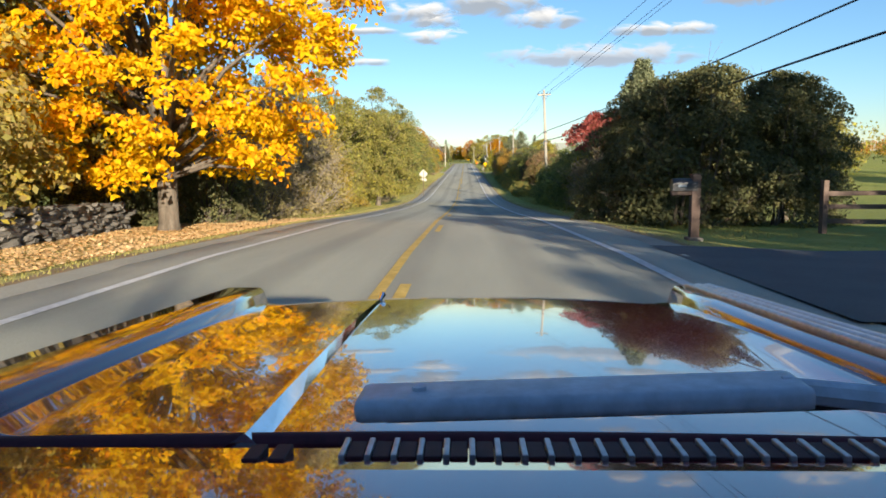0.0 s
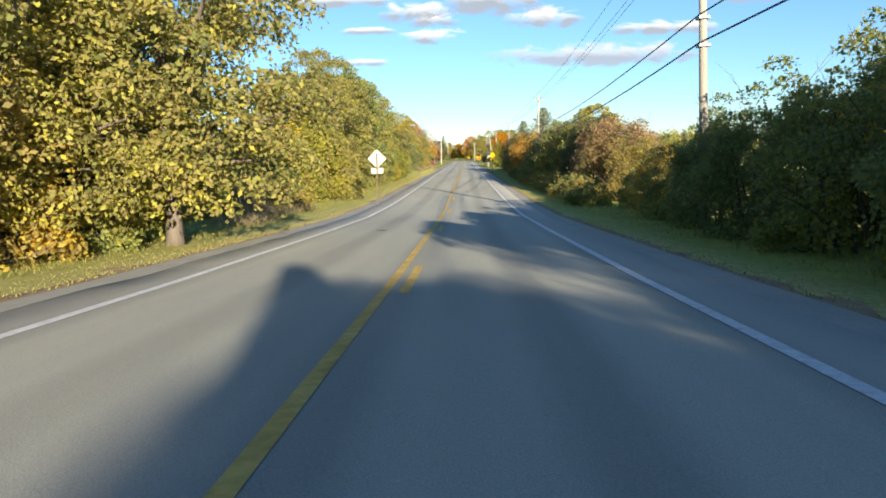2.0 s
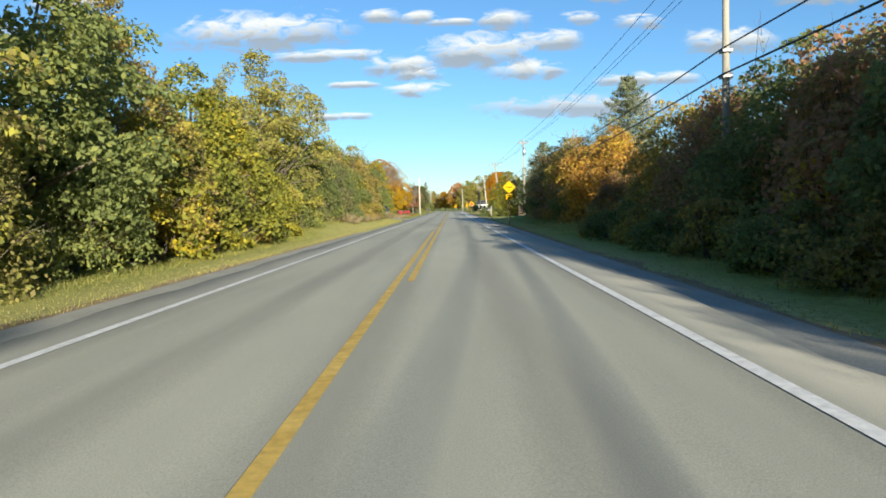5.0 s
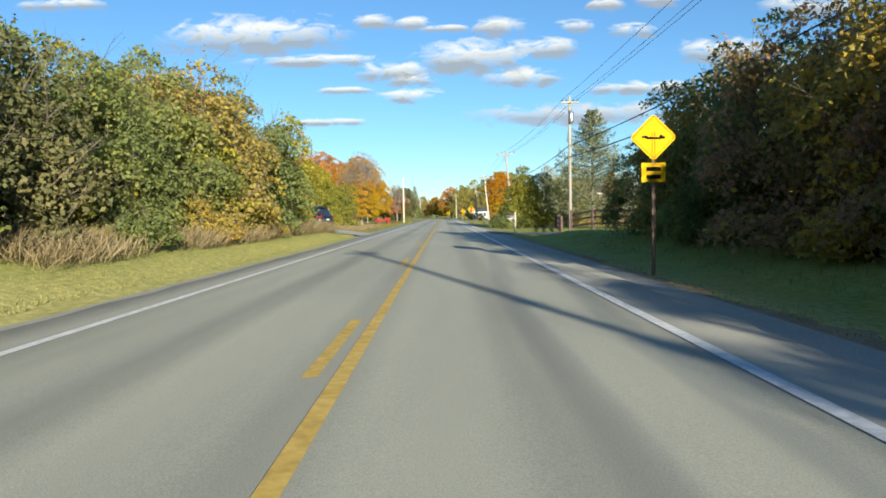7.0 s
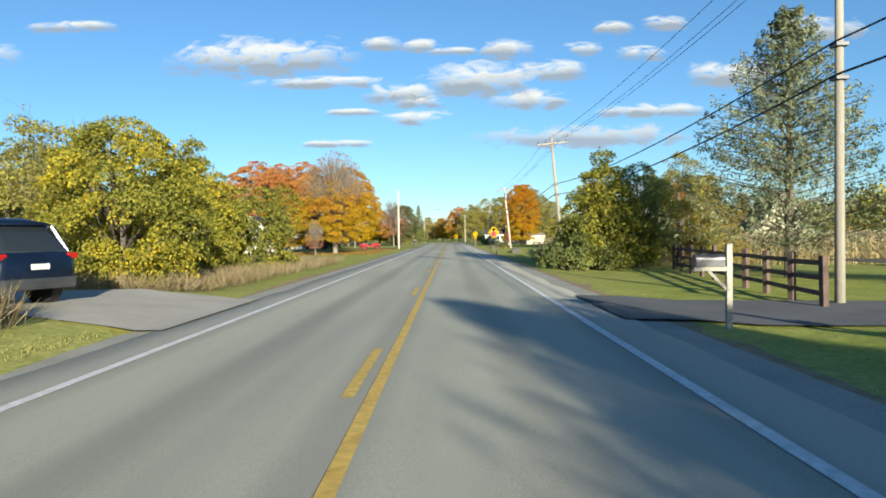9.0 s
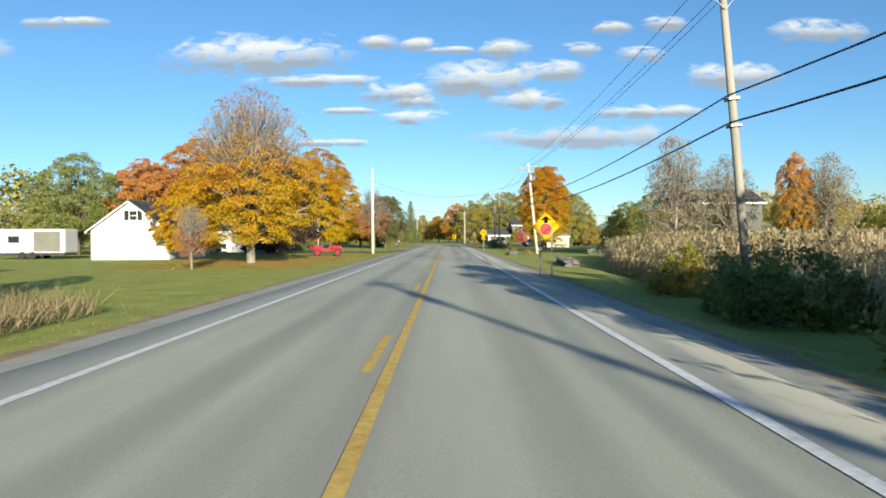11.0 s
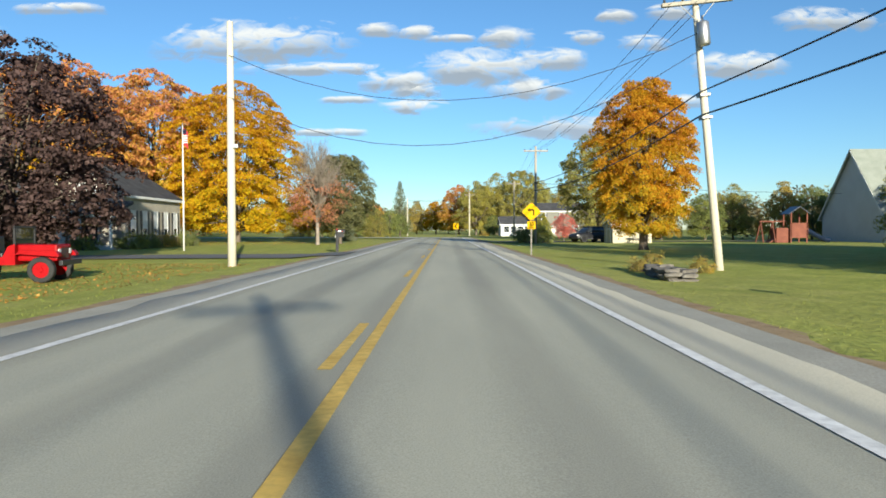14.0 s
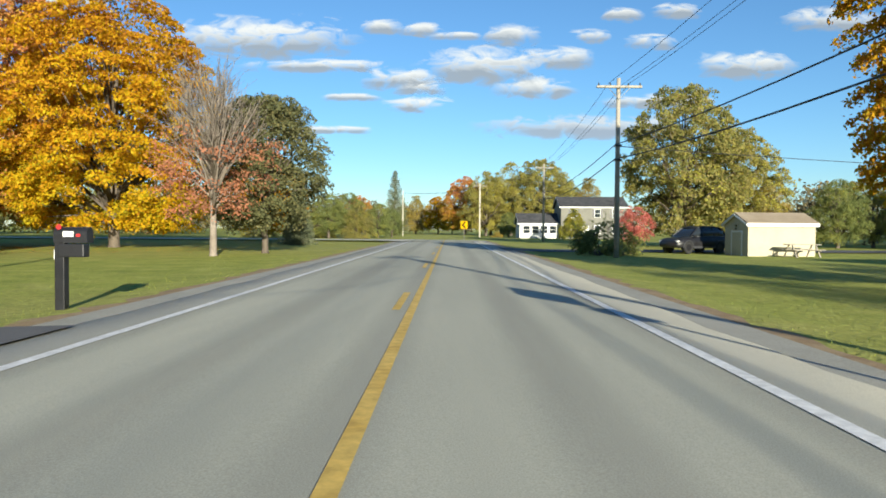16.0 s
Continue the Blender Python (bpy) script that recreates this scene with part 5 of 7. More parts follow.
s = tagged(empty("mailbox", Matrix.Translation((-5.75, 312, ground_z(-5.75, 312)))), "black mailbox with a paper box on a thick post", "mailbox")
part("post", bx(-0.08, 0.08, -0.08, 0.08, -0.2, 1.28, 0.01), BLACK, s)
p = mailbox_body("box", 0.56, 0.22, 0.26, BLACK, s, 0.2, 1.12)
part("number_bar", bx(-0.12, 0.06, -0.116, -0.112, 0.1, 0.19), WHITE, p)
part("flag", bx(0.1, 0.17, -0.118, -0.112, 0.1, 0.15), SIGNRED, p)
part("paper_box", bx(-0.02, 0.42, -0.1, 0.1, 0.88, 1.1, 0.02), BLACK, s)
part("reflector", tube(bmesh.new(), [(0, -0.09, 1.38), (0, -0.07, 1.38)], [0.045, 0.045], 10), SIGNRED, s)
part("marker_plate", bx(-0.1, -0.085, -0.06, 0.06, 0.84, 1.0), WHITE, s)


# ---- rail fence ----
def rail_fence(name, label, pts, h=1.22, gap=2.3):
    root = tagged(empty(name), label, "fence")
    rng = random.Random(len(pts) * 7 + int(pts[0][1]))
    posts = []
    for (x0, y0), (x1, y1) in zip(pts, pts[1:]):
        k = max(1, round(math.hypot(x1 - x0, y1 - y0) / gap))
        posts += [(x0 + (x1 - x0) * i / k, y0 + (y1 - y0) * i / k) for i in range(k)]
    posts.append(pts[-1])
    for x, y in posts:
        z = ground_z(x, y)
        m = Matrix.Translation((x, y, z)) @ Matrix.Rotation(rng.uniform(-0.04, 0.04), 4, 'X') @ Matrix.Rotation(rng.uniform(0, 1), 4, 'Z')
        part("post", bx(-0.075, 0.075, -0.075, 0.075, -0.25, h + rng.uniform(0, 0.12), 0.015, m=m), FENCEWOOD, root)
    for (x0, y0), (x1, y1) in zip(posts, posts[1:]):
        L = math.hypot(x1 - x0, y1 - y0)
        for zz in (0.32, 0.68, 1.04):
            za, zb = ground_z(x0, y0) + zz + rng.uniform(-0.02, 0.02), ground_z(x1, y1) + zz + rng.uniform(-0.02, 0.02)
            m = look((x0, y0, za), (x1, y1, zb)) @ Matrix.Rotation(0, 4, 'Z')
            part("rail", bx(-0.025, 0.025, -0.06, 0.06, -L, 0, 0.01, m=m), FENCEWOOD, root)
    return root


rail_fence("rail_fence", "brown three-rail wooden fence along the lawn", [(9.5, 199.0), (12.2, 218.5)])
rail_fence("rail_fence", "brown three-rail wooden fence by the drive", [(8.8, 191.0), (11.4, 184.6), (16.0, 178.5)])
rail_fence("paddock_fence", "dark weathered wooden fence behind the mailbox", [(10.0, 20.0), (16, 18.5), (22, 17.5)], 1.35, 1.9)


# ---- buildings ----
def window(parent, m, w, h, shutters=None, frame_mat=None):
    """A framed sash window set on a wall; local x along the wall, -y outwards."""
    fr = bmesh.new()
    for a in ((-w / 2 - 0.07, -w / 2, -0.05, 0.03, -h / 2, h / 2), (w / 2, w / 2 + 0.07, -0.05, 0.03, -h / 2, h / 2), (-w / 2 - 0.07, w / 2 + 0.07, -0.05, 0.03, h / 2, h / 2 + 0.08), (-w / 2, w / 2, -0.04, 0.02, -0.025, 0.025)):
        box(fr, *a)
    win = part("window", fr, frame_mat or WHITE, parent)
    win.matrix_basis = m
    part("pane", bx(-w / 2, w / 2, -0.012, 0.0, -h / 2, h / 2), GLASS, win)
    part("sill", bx(-w / 2 - 0.1, w / 2 + 0.1, -0.09, 0.03, -h / 2 - 0.06, -h / 2), frame_mat or WHITE, win)
    if shutters:
        for s in (-1, 1):
            c = s * (w / 2 + 0.07 + 0.19)
            part("shutter", bx(c - 0.18, c + 0.18, -0.045, -0.005, -h / 2 - 0.02, h / 2 + 0.05, 0.004), shutters, win)
    return win


def face(side, L, W):
    """Poses on the four walls of a house: local x along the wall, -y outwards."""
    return {"front": lambda u, z: pose(u, -W / 2 - 0.005, z, 0, 0, 0), "back": lambda u, z: pose(-u, W / 2 + 0.005, z, 0, 0, 180),
            "right": lambda u, z: pose(L / 2 + 0.005, u, z, 0, 0, 90), "left": lambda u, z: pose(-L / 2 - 0.005, -u, z, 0, 0, -90)}[side]


def house(name, label, x, y, turn, L, W, eave, ridge, wall_mat, roof_mat, category="house", over=0.35):
    """A gabled house; the ridge runs along local x, the front wall faces -y."""
    root = tagged(empty(name, Matrix.Translation((x, y, ground_z(x, y))) @ Matrix.Rotation(radians(turn), 4, 'Z')), label, category)
    bm = bmesh.new()
    prism(bm, [(-W / 2, -0.3), (W / 2, -0.3), (W / 2, eave), (0, ridge), (-W / 2, eave)], -L / 2, L / 2, "x")
    wall = part("wall", bm, wall_mat, root)
    # courses of siding on the two long walls and the gables
    bm = bmesh.new()
    k = int(eave / 0.22)
    for i in range(k):
        z = 0.1 + i * 0.22
        for s in (-1, 1):
            box(bm, -L / 2 - 0.012, L / 2 + 0.012, s * W / 2 - 0.012, s * W / 2 + 0.012, z, z + 0.2)
            box(bm, s * L / 2 - 0.014, s * L / 2 + 0.014, -W / 2 - 0.01, W / 2 + 0.01, z, z + 0.2)
    tagged(part("siding", bm, wall_mat, wall), kind="stuff")
    sl = math.atan2(ridge - eave, W / 2)
    for s in (-1, 1):
        bm = bmesh.new()
        o = over
        a = [(0, ridge + 0.02), (s * (W / 2 + o), eave - o * math.tan(sl) + 0.02), (s * (W / 2 + o), eave - o * math.tan(sl) + 0.16), (0, ridge + 0.18)]
        prism(bm, a, -L / 2 - o, L / 2 + o, "x")
        rf = part("roof", bm, roof_mat, root)
        bm = bmesh.new()
        n = int(math.hypot(W / 2 + o, ridge - eave) / 0.3)
        for i in range(n):
            u0 = (i + 0.0) / n
            yy0, zz0 = s * (W / 2 + o) * (1 - u0), eave - o * math.tan(sl) + 0.165 + (ridge - eave + o * math.tan(sl)) * u0
            u1 = min(1, (i + 0.98) / n)
            yy1, zz1 = s * (W / 2 + o) * (1 - u1), eave - o * math.tan(sl) + 0.165 + (ridge - eave + o * math.tan(sl)) * u1
            vs = [bm.verts.new(p) for p in ((-L / 2 - o, yy0, zz0 + 0.03), (L / 2 + o, yy0, zz0 + 0.03), (L / 2 + o, yy1, zz1 + 0.006), (-L / 2 - o, yy1, zz1 + 0.006))]
            bm.faces.new(vs)
        tagged(part("shingle_course", bm, roof_mat, rf), kind="stuff")
        part("fascia", bx(-L / 2 - over, L / 2 + over, s * (W / 2 + over) - 0.015, s * (W / 2 + over) + 0.015, eave - o * math.tan(sl) - 0.06, eave - o * math.tan(sl) + 0.14), WHITE, root)
    for s in (-1, 1):
        bm = bmesh.new()
        for q in (-1, 1):
            tube(bm, [(s * (L / 2 + over), q * (W / 2 + over), eave - over * math.tan(sl) + 0.04), (s * (L / 2 + over), 0, ridge + 0.04)], [0.07, 0.07], 4)
        part("bargeboard", bm, WHITE, root)
    return root


def door(parent, m, w=0.95, h=2.05, material=None):
    d = part("door", bx(-w / 2, w / 2, -0.04, 0.02, 0, h, 0.005), material or WHITE, parent)
    d.matrix_basis = m
    part("handle", tube(bmesh.new(), [(w * 0.36, -0.09, 1.0), (w * 0.36, -0.04, 1.0)], [0.03, 0.025], 8), METAL, d)
    fr = bmesh.new()
    for a in ((-w / 2 - 0.1, -w / 2, -0.05, 0.02, 0, h + 0.1), (w / 2, w / 2 + 0.1, -0.05, 0.02, 0, h + 0.1), (-w / 2, w / 2, -0.05, 0.02, h, h + 0.1)):
        box(fr, *a)
    part("door_frame", fr, WHITE, d)
    return d


# white house at the edge of the first lawn: gable towards the road user
h = house("house", "small white clapboard house with a dark gabled roof", -26.0, 282.5, 90, 9.0, 6.6, 2.55, 4.9, WHITEPAINT, ROOF)
window(h, face("left", 9.0, 6.6)(0.3, 3.75), 0.6, 0.75, BLACK)
for u in (-2.6, 0.2, 2.8):
    window(h, face("front", 9.0, 6.6)(u, 1.5), 0.8, 1.15, BLACK)
door(h, face("front", 9.0, 6.6)(-4.0, 0.05))
# white garage by the drive
h = house("garage", "white garage with a wide dark roof", -33.0, 316.0, 0, 13.0, 7.0, 2.9, 4.8, WHITEPAINT, ROOF, "garage")
for u in (-0.5, 1.8):
    window(h, face("front", 13, 7)(u, 2.15), 0.7, 0.5)
part("awning", bx(-3.6, 2.8, -3.75, -3.5, 2.6, 2.75, 0.02), ROOF, h)
part("garage_door", bx(-5.8, -3.6, -3.56, -3.49, 0, 2.2, 0.01), WHITE, h)

# tan house with a long wing of pilasters and a porch
h = house("house", "tan house with dark roof, shuttered windows and a porch", -28.4, 329.7, 90, 11.4, 8.4, 4.3, 6.9, TANPAINT, ROOF)
for i in range(5):
    u = 4.5 - i * 2.2
    w = window(h, face("front", 11.4, 8.4)(u, 1.95), 0.82, 2.1, BLACK)
    part("blind", bx(-0.40, 0.40, -0.022, -0.014, -0.35, 1.04), WHITE, w, "white window blind")
window(h, face("left", 11.4, 8.4)(1.2, 4.6), 0.9, 1.1, WHITE)
window(h, face("left", 11.4, 8.4)(-2.0, 1.7), 1.4, 1.4, None)
door(h, face("left", 11.4, 8.4)(1.6, 0.3), material=DARKGREY)
part("porch_floor", bx(-8.70, -5.70, -4.6, 4.2, -0.2, 0.3, 0.02), WHITE, h)
part("porch_roof", prism(bmesh.new(), [(-9.10, 2.65), (-9.10, 2.8), (-5.70, 3.75), (-5.70, 3.5)], -4.9, 4.4), ROOF, h)
part("porch_beam", bx(-8.80, -8.60, -4.7, 4.3, 2.42, 2.66), WHITE, h)
for yy in (-4.5, -2.2, 0.2, 2.2, 4.1):
    part("porch_post", bx(-8.78, -8.62, yy - 0.08, yy + 0.08, 0.3, 2.42, 0.01), WHITE, h)
part("porch_railing", bx(-8.74, -8.66, -2.2, 4.1, 1.05, 1.13, 0.01), WHITE, h)
for i in range(26):
    part("baluster", bx(-8.72, -8.68, -2.1 + i * 0.24, -2.06 + i * 0.24, 0.3, 1.05), WHITE, h)
for i, (x, y, s) in enumerate(((-25.2, 319.6, 0.75), (-23.0, 322.5, 0.8), (-23.0, 325.6, 0.75), (-22.9, 328.6, 0.7), (-23.0, 331.6, 0.7), (-22.9, 334.5, 0.65))):
    put(bush_lowmix if i == 3 else bush_low, x, y, s, i * 60)

# grey two-storey house beyond the shed
h = house("house", "grey two-storey house with shutters and dark roof", 25.0, 424.0, 0, 11.0, 8.0, 5.4, 7.1, GREYPAINT, ROOF)
for u in (-3.4, 0.6, 3.6):
    window(h, face("front", 11, 8)(u, 1.6), 0.9, 1.3, BLACK)
    window(h, face("front", 11, 8)(u, 4.3), 0.9, 1.3, BLACK)
door(h, face("front", 11, 8)(-1.4, 0.05), material=WHITE)
h = house("house_wing", "low white sunroom wing with a dark roof", 16.2, 425.0, 0, 7.0, 6.5, 2.6, 4.2, WHITEPAINT, ROOF)
for i in range(4):
    window(h, face("front", 7, 6.5)(-2.3 + i * 1.5, 1.5), 1.1, 1.2)
# garden shed
h = house("garden_shed", "cream garden shed with brown roof in tree shade", 19.9, 343.0, 6, 4.1, 2.7, 1.85, 2.4, CREAM, ROOFBROWN, "shed", 0.15)
window(h, face("left", 4.1, 2.7)(0, 1.7), 0.3, 0.3, None, CREAM)
door(h, face("left", 4.1, 2.7)(0.1, 0.0), 1.1, 1.4, CREAM)
# barns on the right
house("barn", "white barn with a tall pale grey-green roof", 52.0, 346.0, 0, 14.0, 12.0, 2.8, 9.9, WHITEPAINT, ROOFPALE, "barn")
house("old_barn", "tall grey weathered barn behind the trees", 33.0, 305.0, 0, 9.0, 8.0, 5.6, 7.2, BARNGREY, ROOF, "barn")
house("cottage", "steep cream gabled cottage beyond the lawn", 34.0, 256.0, 0, 8.0, 5.4, 2.0, 5.8, CREAM, ROOF, "house")
bpy.data.objects["cottage"].rotation_euler.z += radians(80)

# camper trailer beside the white house
t = tagged(empty("camper_trailer", Matrix.Translation((-37.0, 283, ground_z(-37, 283)))), "parked white camper trailer beside the house", "trailer")
part("body", bx(-3.4, 3.4, -1.2, 1.2, 0.55, 2.75, 0.18), WHITEPAINT, t)
part("skirt", bx(-3.3, 3.3, -1.15, 1.15, 0.35, 0.56, 0.02), DARKGREY, t)
w = part("window", bx(-1.7, -0.7, -1.23, -1.19, 1.5, 2.1, 0.01), BLACK, t)
part("pane", bx(-1.62, -0.78, -1.24, -1.232, 1.56, 2.04), GLASS, w)
part("entry_panel", bx(0.6, 3.0, -1.23, -1.19, 0.7, 2.5, 0.01), GREYPAINT, t)
for sx in (-0.5, 0.45):
    for sy in (-1, 1):
        part("wheel", tube(bmesh.new(), [(sx, sy * 1.02, 0.34), (sx, sy * 1.2, 0.34)], [0.34, 0.34], 18), RUBBER, t)


# ---- vehicles ----
def wheel(parent, x, y, r, w, rim_mat, side):
    bm = bmesh.new()
    pr = [(0.62 * r, -w / 2), (0.93 * r, -w / 2), (r, -w * 0.36), (r, w * 0.36), (0.93 * r, w / 2), (0.62 * r, w / 2)]
    k = 28
    rings = [[bm.verts.new((math.cos(2 * math.pi * i / k) * q, d, math.sin(2 * math.pi * i / k) * q)) for q, d in pr] for i in range(k)]
    for i in range(k):
        for j in range(len(pr)):
            a, c = rings[i], rings[(i + 1) % k]
            bm.faces.new((a[j], a[(j + 1) % len(pr)], c[(j + 1) % len(pr)], c[j]))
    bmesh.ops.recalc_face_normals(bm, faces=bm.faces)
    wh = part("wheel", bm, RUBBER, parent)
    wh.location = (x, y, r)
    rim = bmesh.new()
    tube(rim, [(0, -w * 0.3, 0), (0, w * 0.3, 0)], [0.62 * r, 0.62 * r], 24)
    rm = part("rim", rim, rim_mat, wh)
    part("hub", tube(bmesh.new(), [(0, side * w * 0.3, 0), (0, side * w * 0.42, 0)], [0.2 * r, 0.15 * r], 12), rim_mat, wh)
    return wh


def loft(sections, name, material, parent, label=""):
    """A closed body through cross-sections: each (x, half width, z low, z high, top half width)."""
    bm = bmesh.new()
    rings = []
    for x, hw, z0, z1, tw in sections:
        zm = z0 + (z1 - z0) * 0.55
        pts = [(-hw * 0.93, z0), (-hw, z0 + (z1 - z0) * 0.18), (-hw, zm), (-tw, z1 - 0.015), (-tw * 0.8, z1), (tw * 0.8, z1), (tw, z1 - 0.015), (hw, zm), (hw, z0 + (z1 - z0) * 0.18), (hw * 0.93, z0)]
        rings.append([bm.verts.new((x, y, z)) for y, z in pts])
    k = len(rings[0])
    for a, c in zip(rings, rings[1:]):
        for j in range(k):
            bm.faces.new((a[j], c[j], c[(j + 1) % k], a[(j + 1) % k]))
    bm.faces.new(rings[0]); bm.faces.new(rings[-1][::-1])
    bmesh.ops.recalc_face_normals(bm, faces=bm.faces)
    return part(name, bm, material, parent, label, True)


def estate(name, label, x, y, turn, paint, trim):
    """A closed car; local +x is its front."""
    c = tagged(empty(name, Matrix.Translation((x, y, ground_z(x, y) + 0.05)) @ Matrix.Rotation(radians(turn), 4, 'Z')), label, "car")
    loft([(-2.25, 0.72, 0.42, 0.95, 0.68), (-2.15, 0.88, 0.34, 1.05, 0.84), (-1.5, 0.93, 0.30, 1.08, 0.88), (0.0, 0.93, 0.30, 1.04, 0.88), (0.9, 0.92, 0.30, 1.02, 0.86), (1.7, 0.90, 0.32, 0.95, 0.82), (2.15, 0.84, 0.36, 0.84, 0.74), (2.28, 0.7, 0.42, 0.74, 0.6)], "body", paint, c)
    loft([(-2.12, 0.74, 1.0, 1.10, 0.70), (-1.75, 0.78, 1.0, 1.60, 0.58), (-1.2, 0.80, 1.0, 1.70, 0.60), (-0.2, 0.80, 1.0, 1.70, 0.60), (0.35, 0.80, 1.0, 1.62, 0.58), (1.15, 0.78, 0.98, 1.06, 0.70)], "cabin", GLASS, c)
    loft([(-1.85, 0.6, 1.57, 1.63, 0.55), (-1.2, 0.63, 1.66, 1.735, 0.55), (-0.2, 0.63, 1.66, 1.735, 0.55), (0.42, 0.6, 1.57, 1.645, 0.55)], "roof", paint, c)
    for s in (-1, 1):
        for a, b2 in (((-1.8, 0.64, 1.58), (-2.05, 0.80, 1.05)), ((-0.85, 0.66, 1.66), (-0.95, 0.83, 1.05)), ((0.05, 0.65, 1.64), (0.15, 0.83, 1.05)), ((0.42, 0.62, 1.58), (1.1, 0.78, 1.04))):
            part("pillar", tube(bmesh.new(), [(a[0], s * a[1], a[2]), (b2[0], s * b2[1], b2[2])], [0.045, 0.055], 6), paint, c)
        part("window_trim", tube(bmesh.new(), [(-1.9, s * 0.85, 1.08), (1.05, s * 0.83, 1.06)], [0.014, 0.014], 5), METAL, c)
        part("tail_lamp", bx(-2.22, -1.85, s * 0.78 - 0.12, s * 0.78 + 0.12, 0.92, 1.03, 0.02), LAMPRED, c)
        part("bumper_reflector", bx(-2.28, -2.2, s * 0.6 - 0.14, s * 0.6 + 0.14, 0.45, 0.5, 0.01), LAMPRED, c)
        part("headlamp", bx(2.02, 2.22, s * 0.64 - 0.17, s * 0.64 + 0.17, 0.68, 0.8, 0.03), WHITE, c)
        part("mirror", bx(0.85, 1.0, s * 0.98 - 0.09, s * 0.98 + 0.09, 1.02, 1.16, 0.03), paint, c)
        for wx in (-1.35, 1.38):
            bm = bmesh.new()
            ar = [(wx + 0.43 * math.cos(q), 0.36 + 0.43 * math.sin(q)) for q in [math.pi * i / 12 for i in range(13)]]
            tube(bm, [(a, s * 0.925, z) for a, z in ar], [0.035] * 13, 6)
            part("wheel_arch", bm, trim, c)
            part("arch_lining", tube(bmesh.new(), [(wx, s * 0.70, 0.36), (wx, s * 0.935, 0.36)], [0.41, 0.41], 20), BLACK, c)
            wheel(c, wx, s * 0.84, 0.36, 0.22, METAL, s)
        part("sill_trim", bx(-0.95, 0.95, s * 0.93 - 0.02, s * 0.93 + 0.02, 0.3, 0.45, 0.01), trim, c)
    part("rear_bumper", bx(-2.3, -2.05, -0.8, 0.8, 0.34, 0.56, 0.05), trim, c)
    part("plate_bar", bx(-2.262, -2.25, -0.2, 0.2, 0.72, 0.83), WHITE, c)
    return c


estate("suv", "dark blue parked sport utility car with grey arches", -9.1, 196.9, 160, NAVY, DARKGREY)
estate("suv", "black parked sport utility car in deep shade", -22.6, 306.8, 175, BLACK, DARKGREY)


def pickup(name, label, x, y, turn, paint):
    c = tagged(empty(name, Matrix.Translation((x, y, ground_z(x, y) + 0.03)) @ Matrix.Rotation(radians(turn), 4, 'Z')), label, "pickup truck")
    loft([(-0.9, 0.96, 0.45, 1.12, 0.93), (1.0, 0.97, 0.42, 1.15, 0.93), (2.3, 0.95, 0.45, 1.10, 0.9), (2.7, 0.9, 0.5, 0.98, 0.85)], "body", paint, c)
    loft([(-0.95, 0.82, 1.05, 1.80, 0.68), (0.3, 0.84, 1.05, 1.86, 0.70), (0.7, 0.84, 1.05, 1.80, 0.68), (1.35, 0.82, 1.05, 1.14, 0.78)], "cabin", GLASS, c)
    loft([(-1.0, 0.7, 1.76, 1.87, 0.66), (0.75, 0.72, 1.78, 1.89, 0.66)], "roof", paint, c)
    for s in (-1, 1):
        part("bed_side", bx(-2.75, -0.9, s * 0.95 - 0.05, s * 0.95 + 0.05, 0.6, 1.2, 0.02), paint, c)
        part("tail_lamp", bx(-2.79, -2.7, s * 0.92 - 0.07, s * 0.92 + 0.07, 0.82, 1.12, 0.01), LAMPRED, c)
        part("headlamp", bx(2.58, 2.74, s * 0.7 - 0.16, s * 0.7 + 0.16, 0.78, 0.92, 0.02), WHITE, c)
        for wx in (-1.75, 1.75):
            part("arch_lining", tube(bmesh.new(), [(wx, s * 0.76, 0.42), (wx, s * 1.005, 0.42)], [0.46, 0.46], 20), BLACK, c)
            wheel(c, wx, s * 0.9, 0.4, 0.25, METAL, s)
        part("pillar", tube(bmesh.new(), [(0.75, s * 0.72, 1.78), (1.3, s * 0.83, 1.14)], [0.045, 0.05], 6), paint, c)
    part("bed_floor", bx(-2.75, -0.9, -0.92, 0.92, 0.6, 0.68), paint, c)
    part("tailgate", bx(-2.78, -2.7, -0.92, 0.92, 0.6, 1.18, 0.02), paint, c)
    part("rear_bumper", bx(-2.95, -2.75, -0.95, 0.95, 0.5, 0.66, 0.03), METAL, c)
    return c


pickup("pickup_truck", "grey pickup truck parked by the white garage", -30.0, 307.0, 180, DARKGREY)
estate("suv", "black sport utility car parked beside the shed", 16.6, 346.5, 207, BLACK, DARKGREY)
estate("suv", "small dark car parked at the far houses", 30, 372, 20, DARKGREY, BLACK)


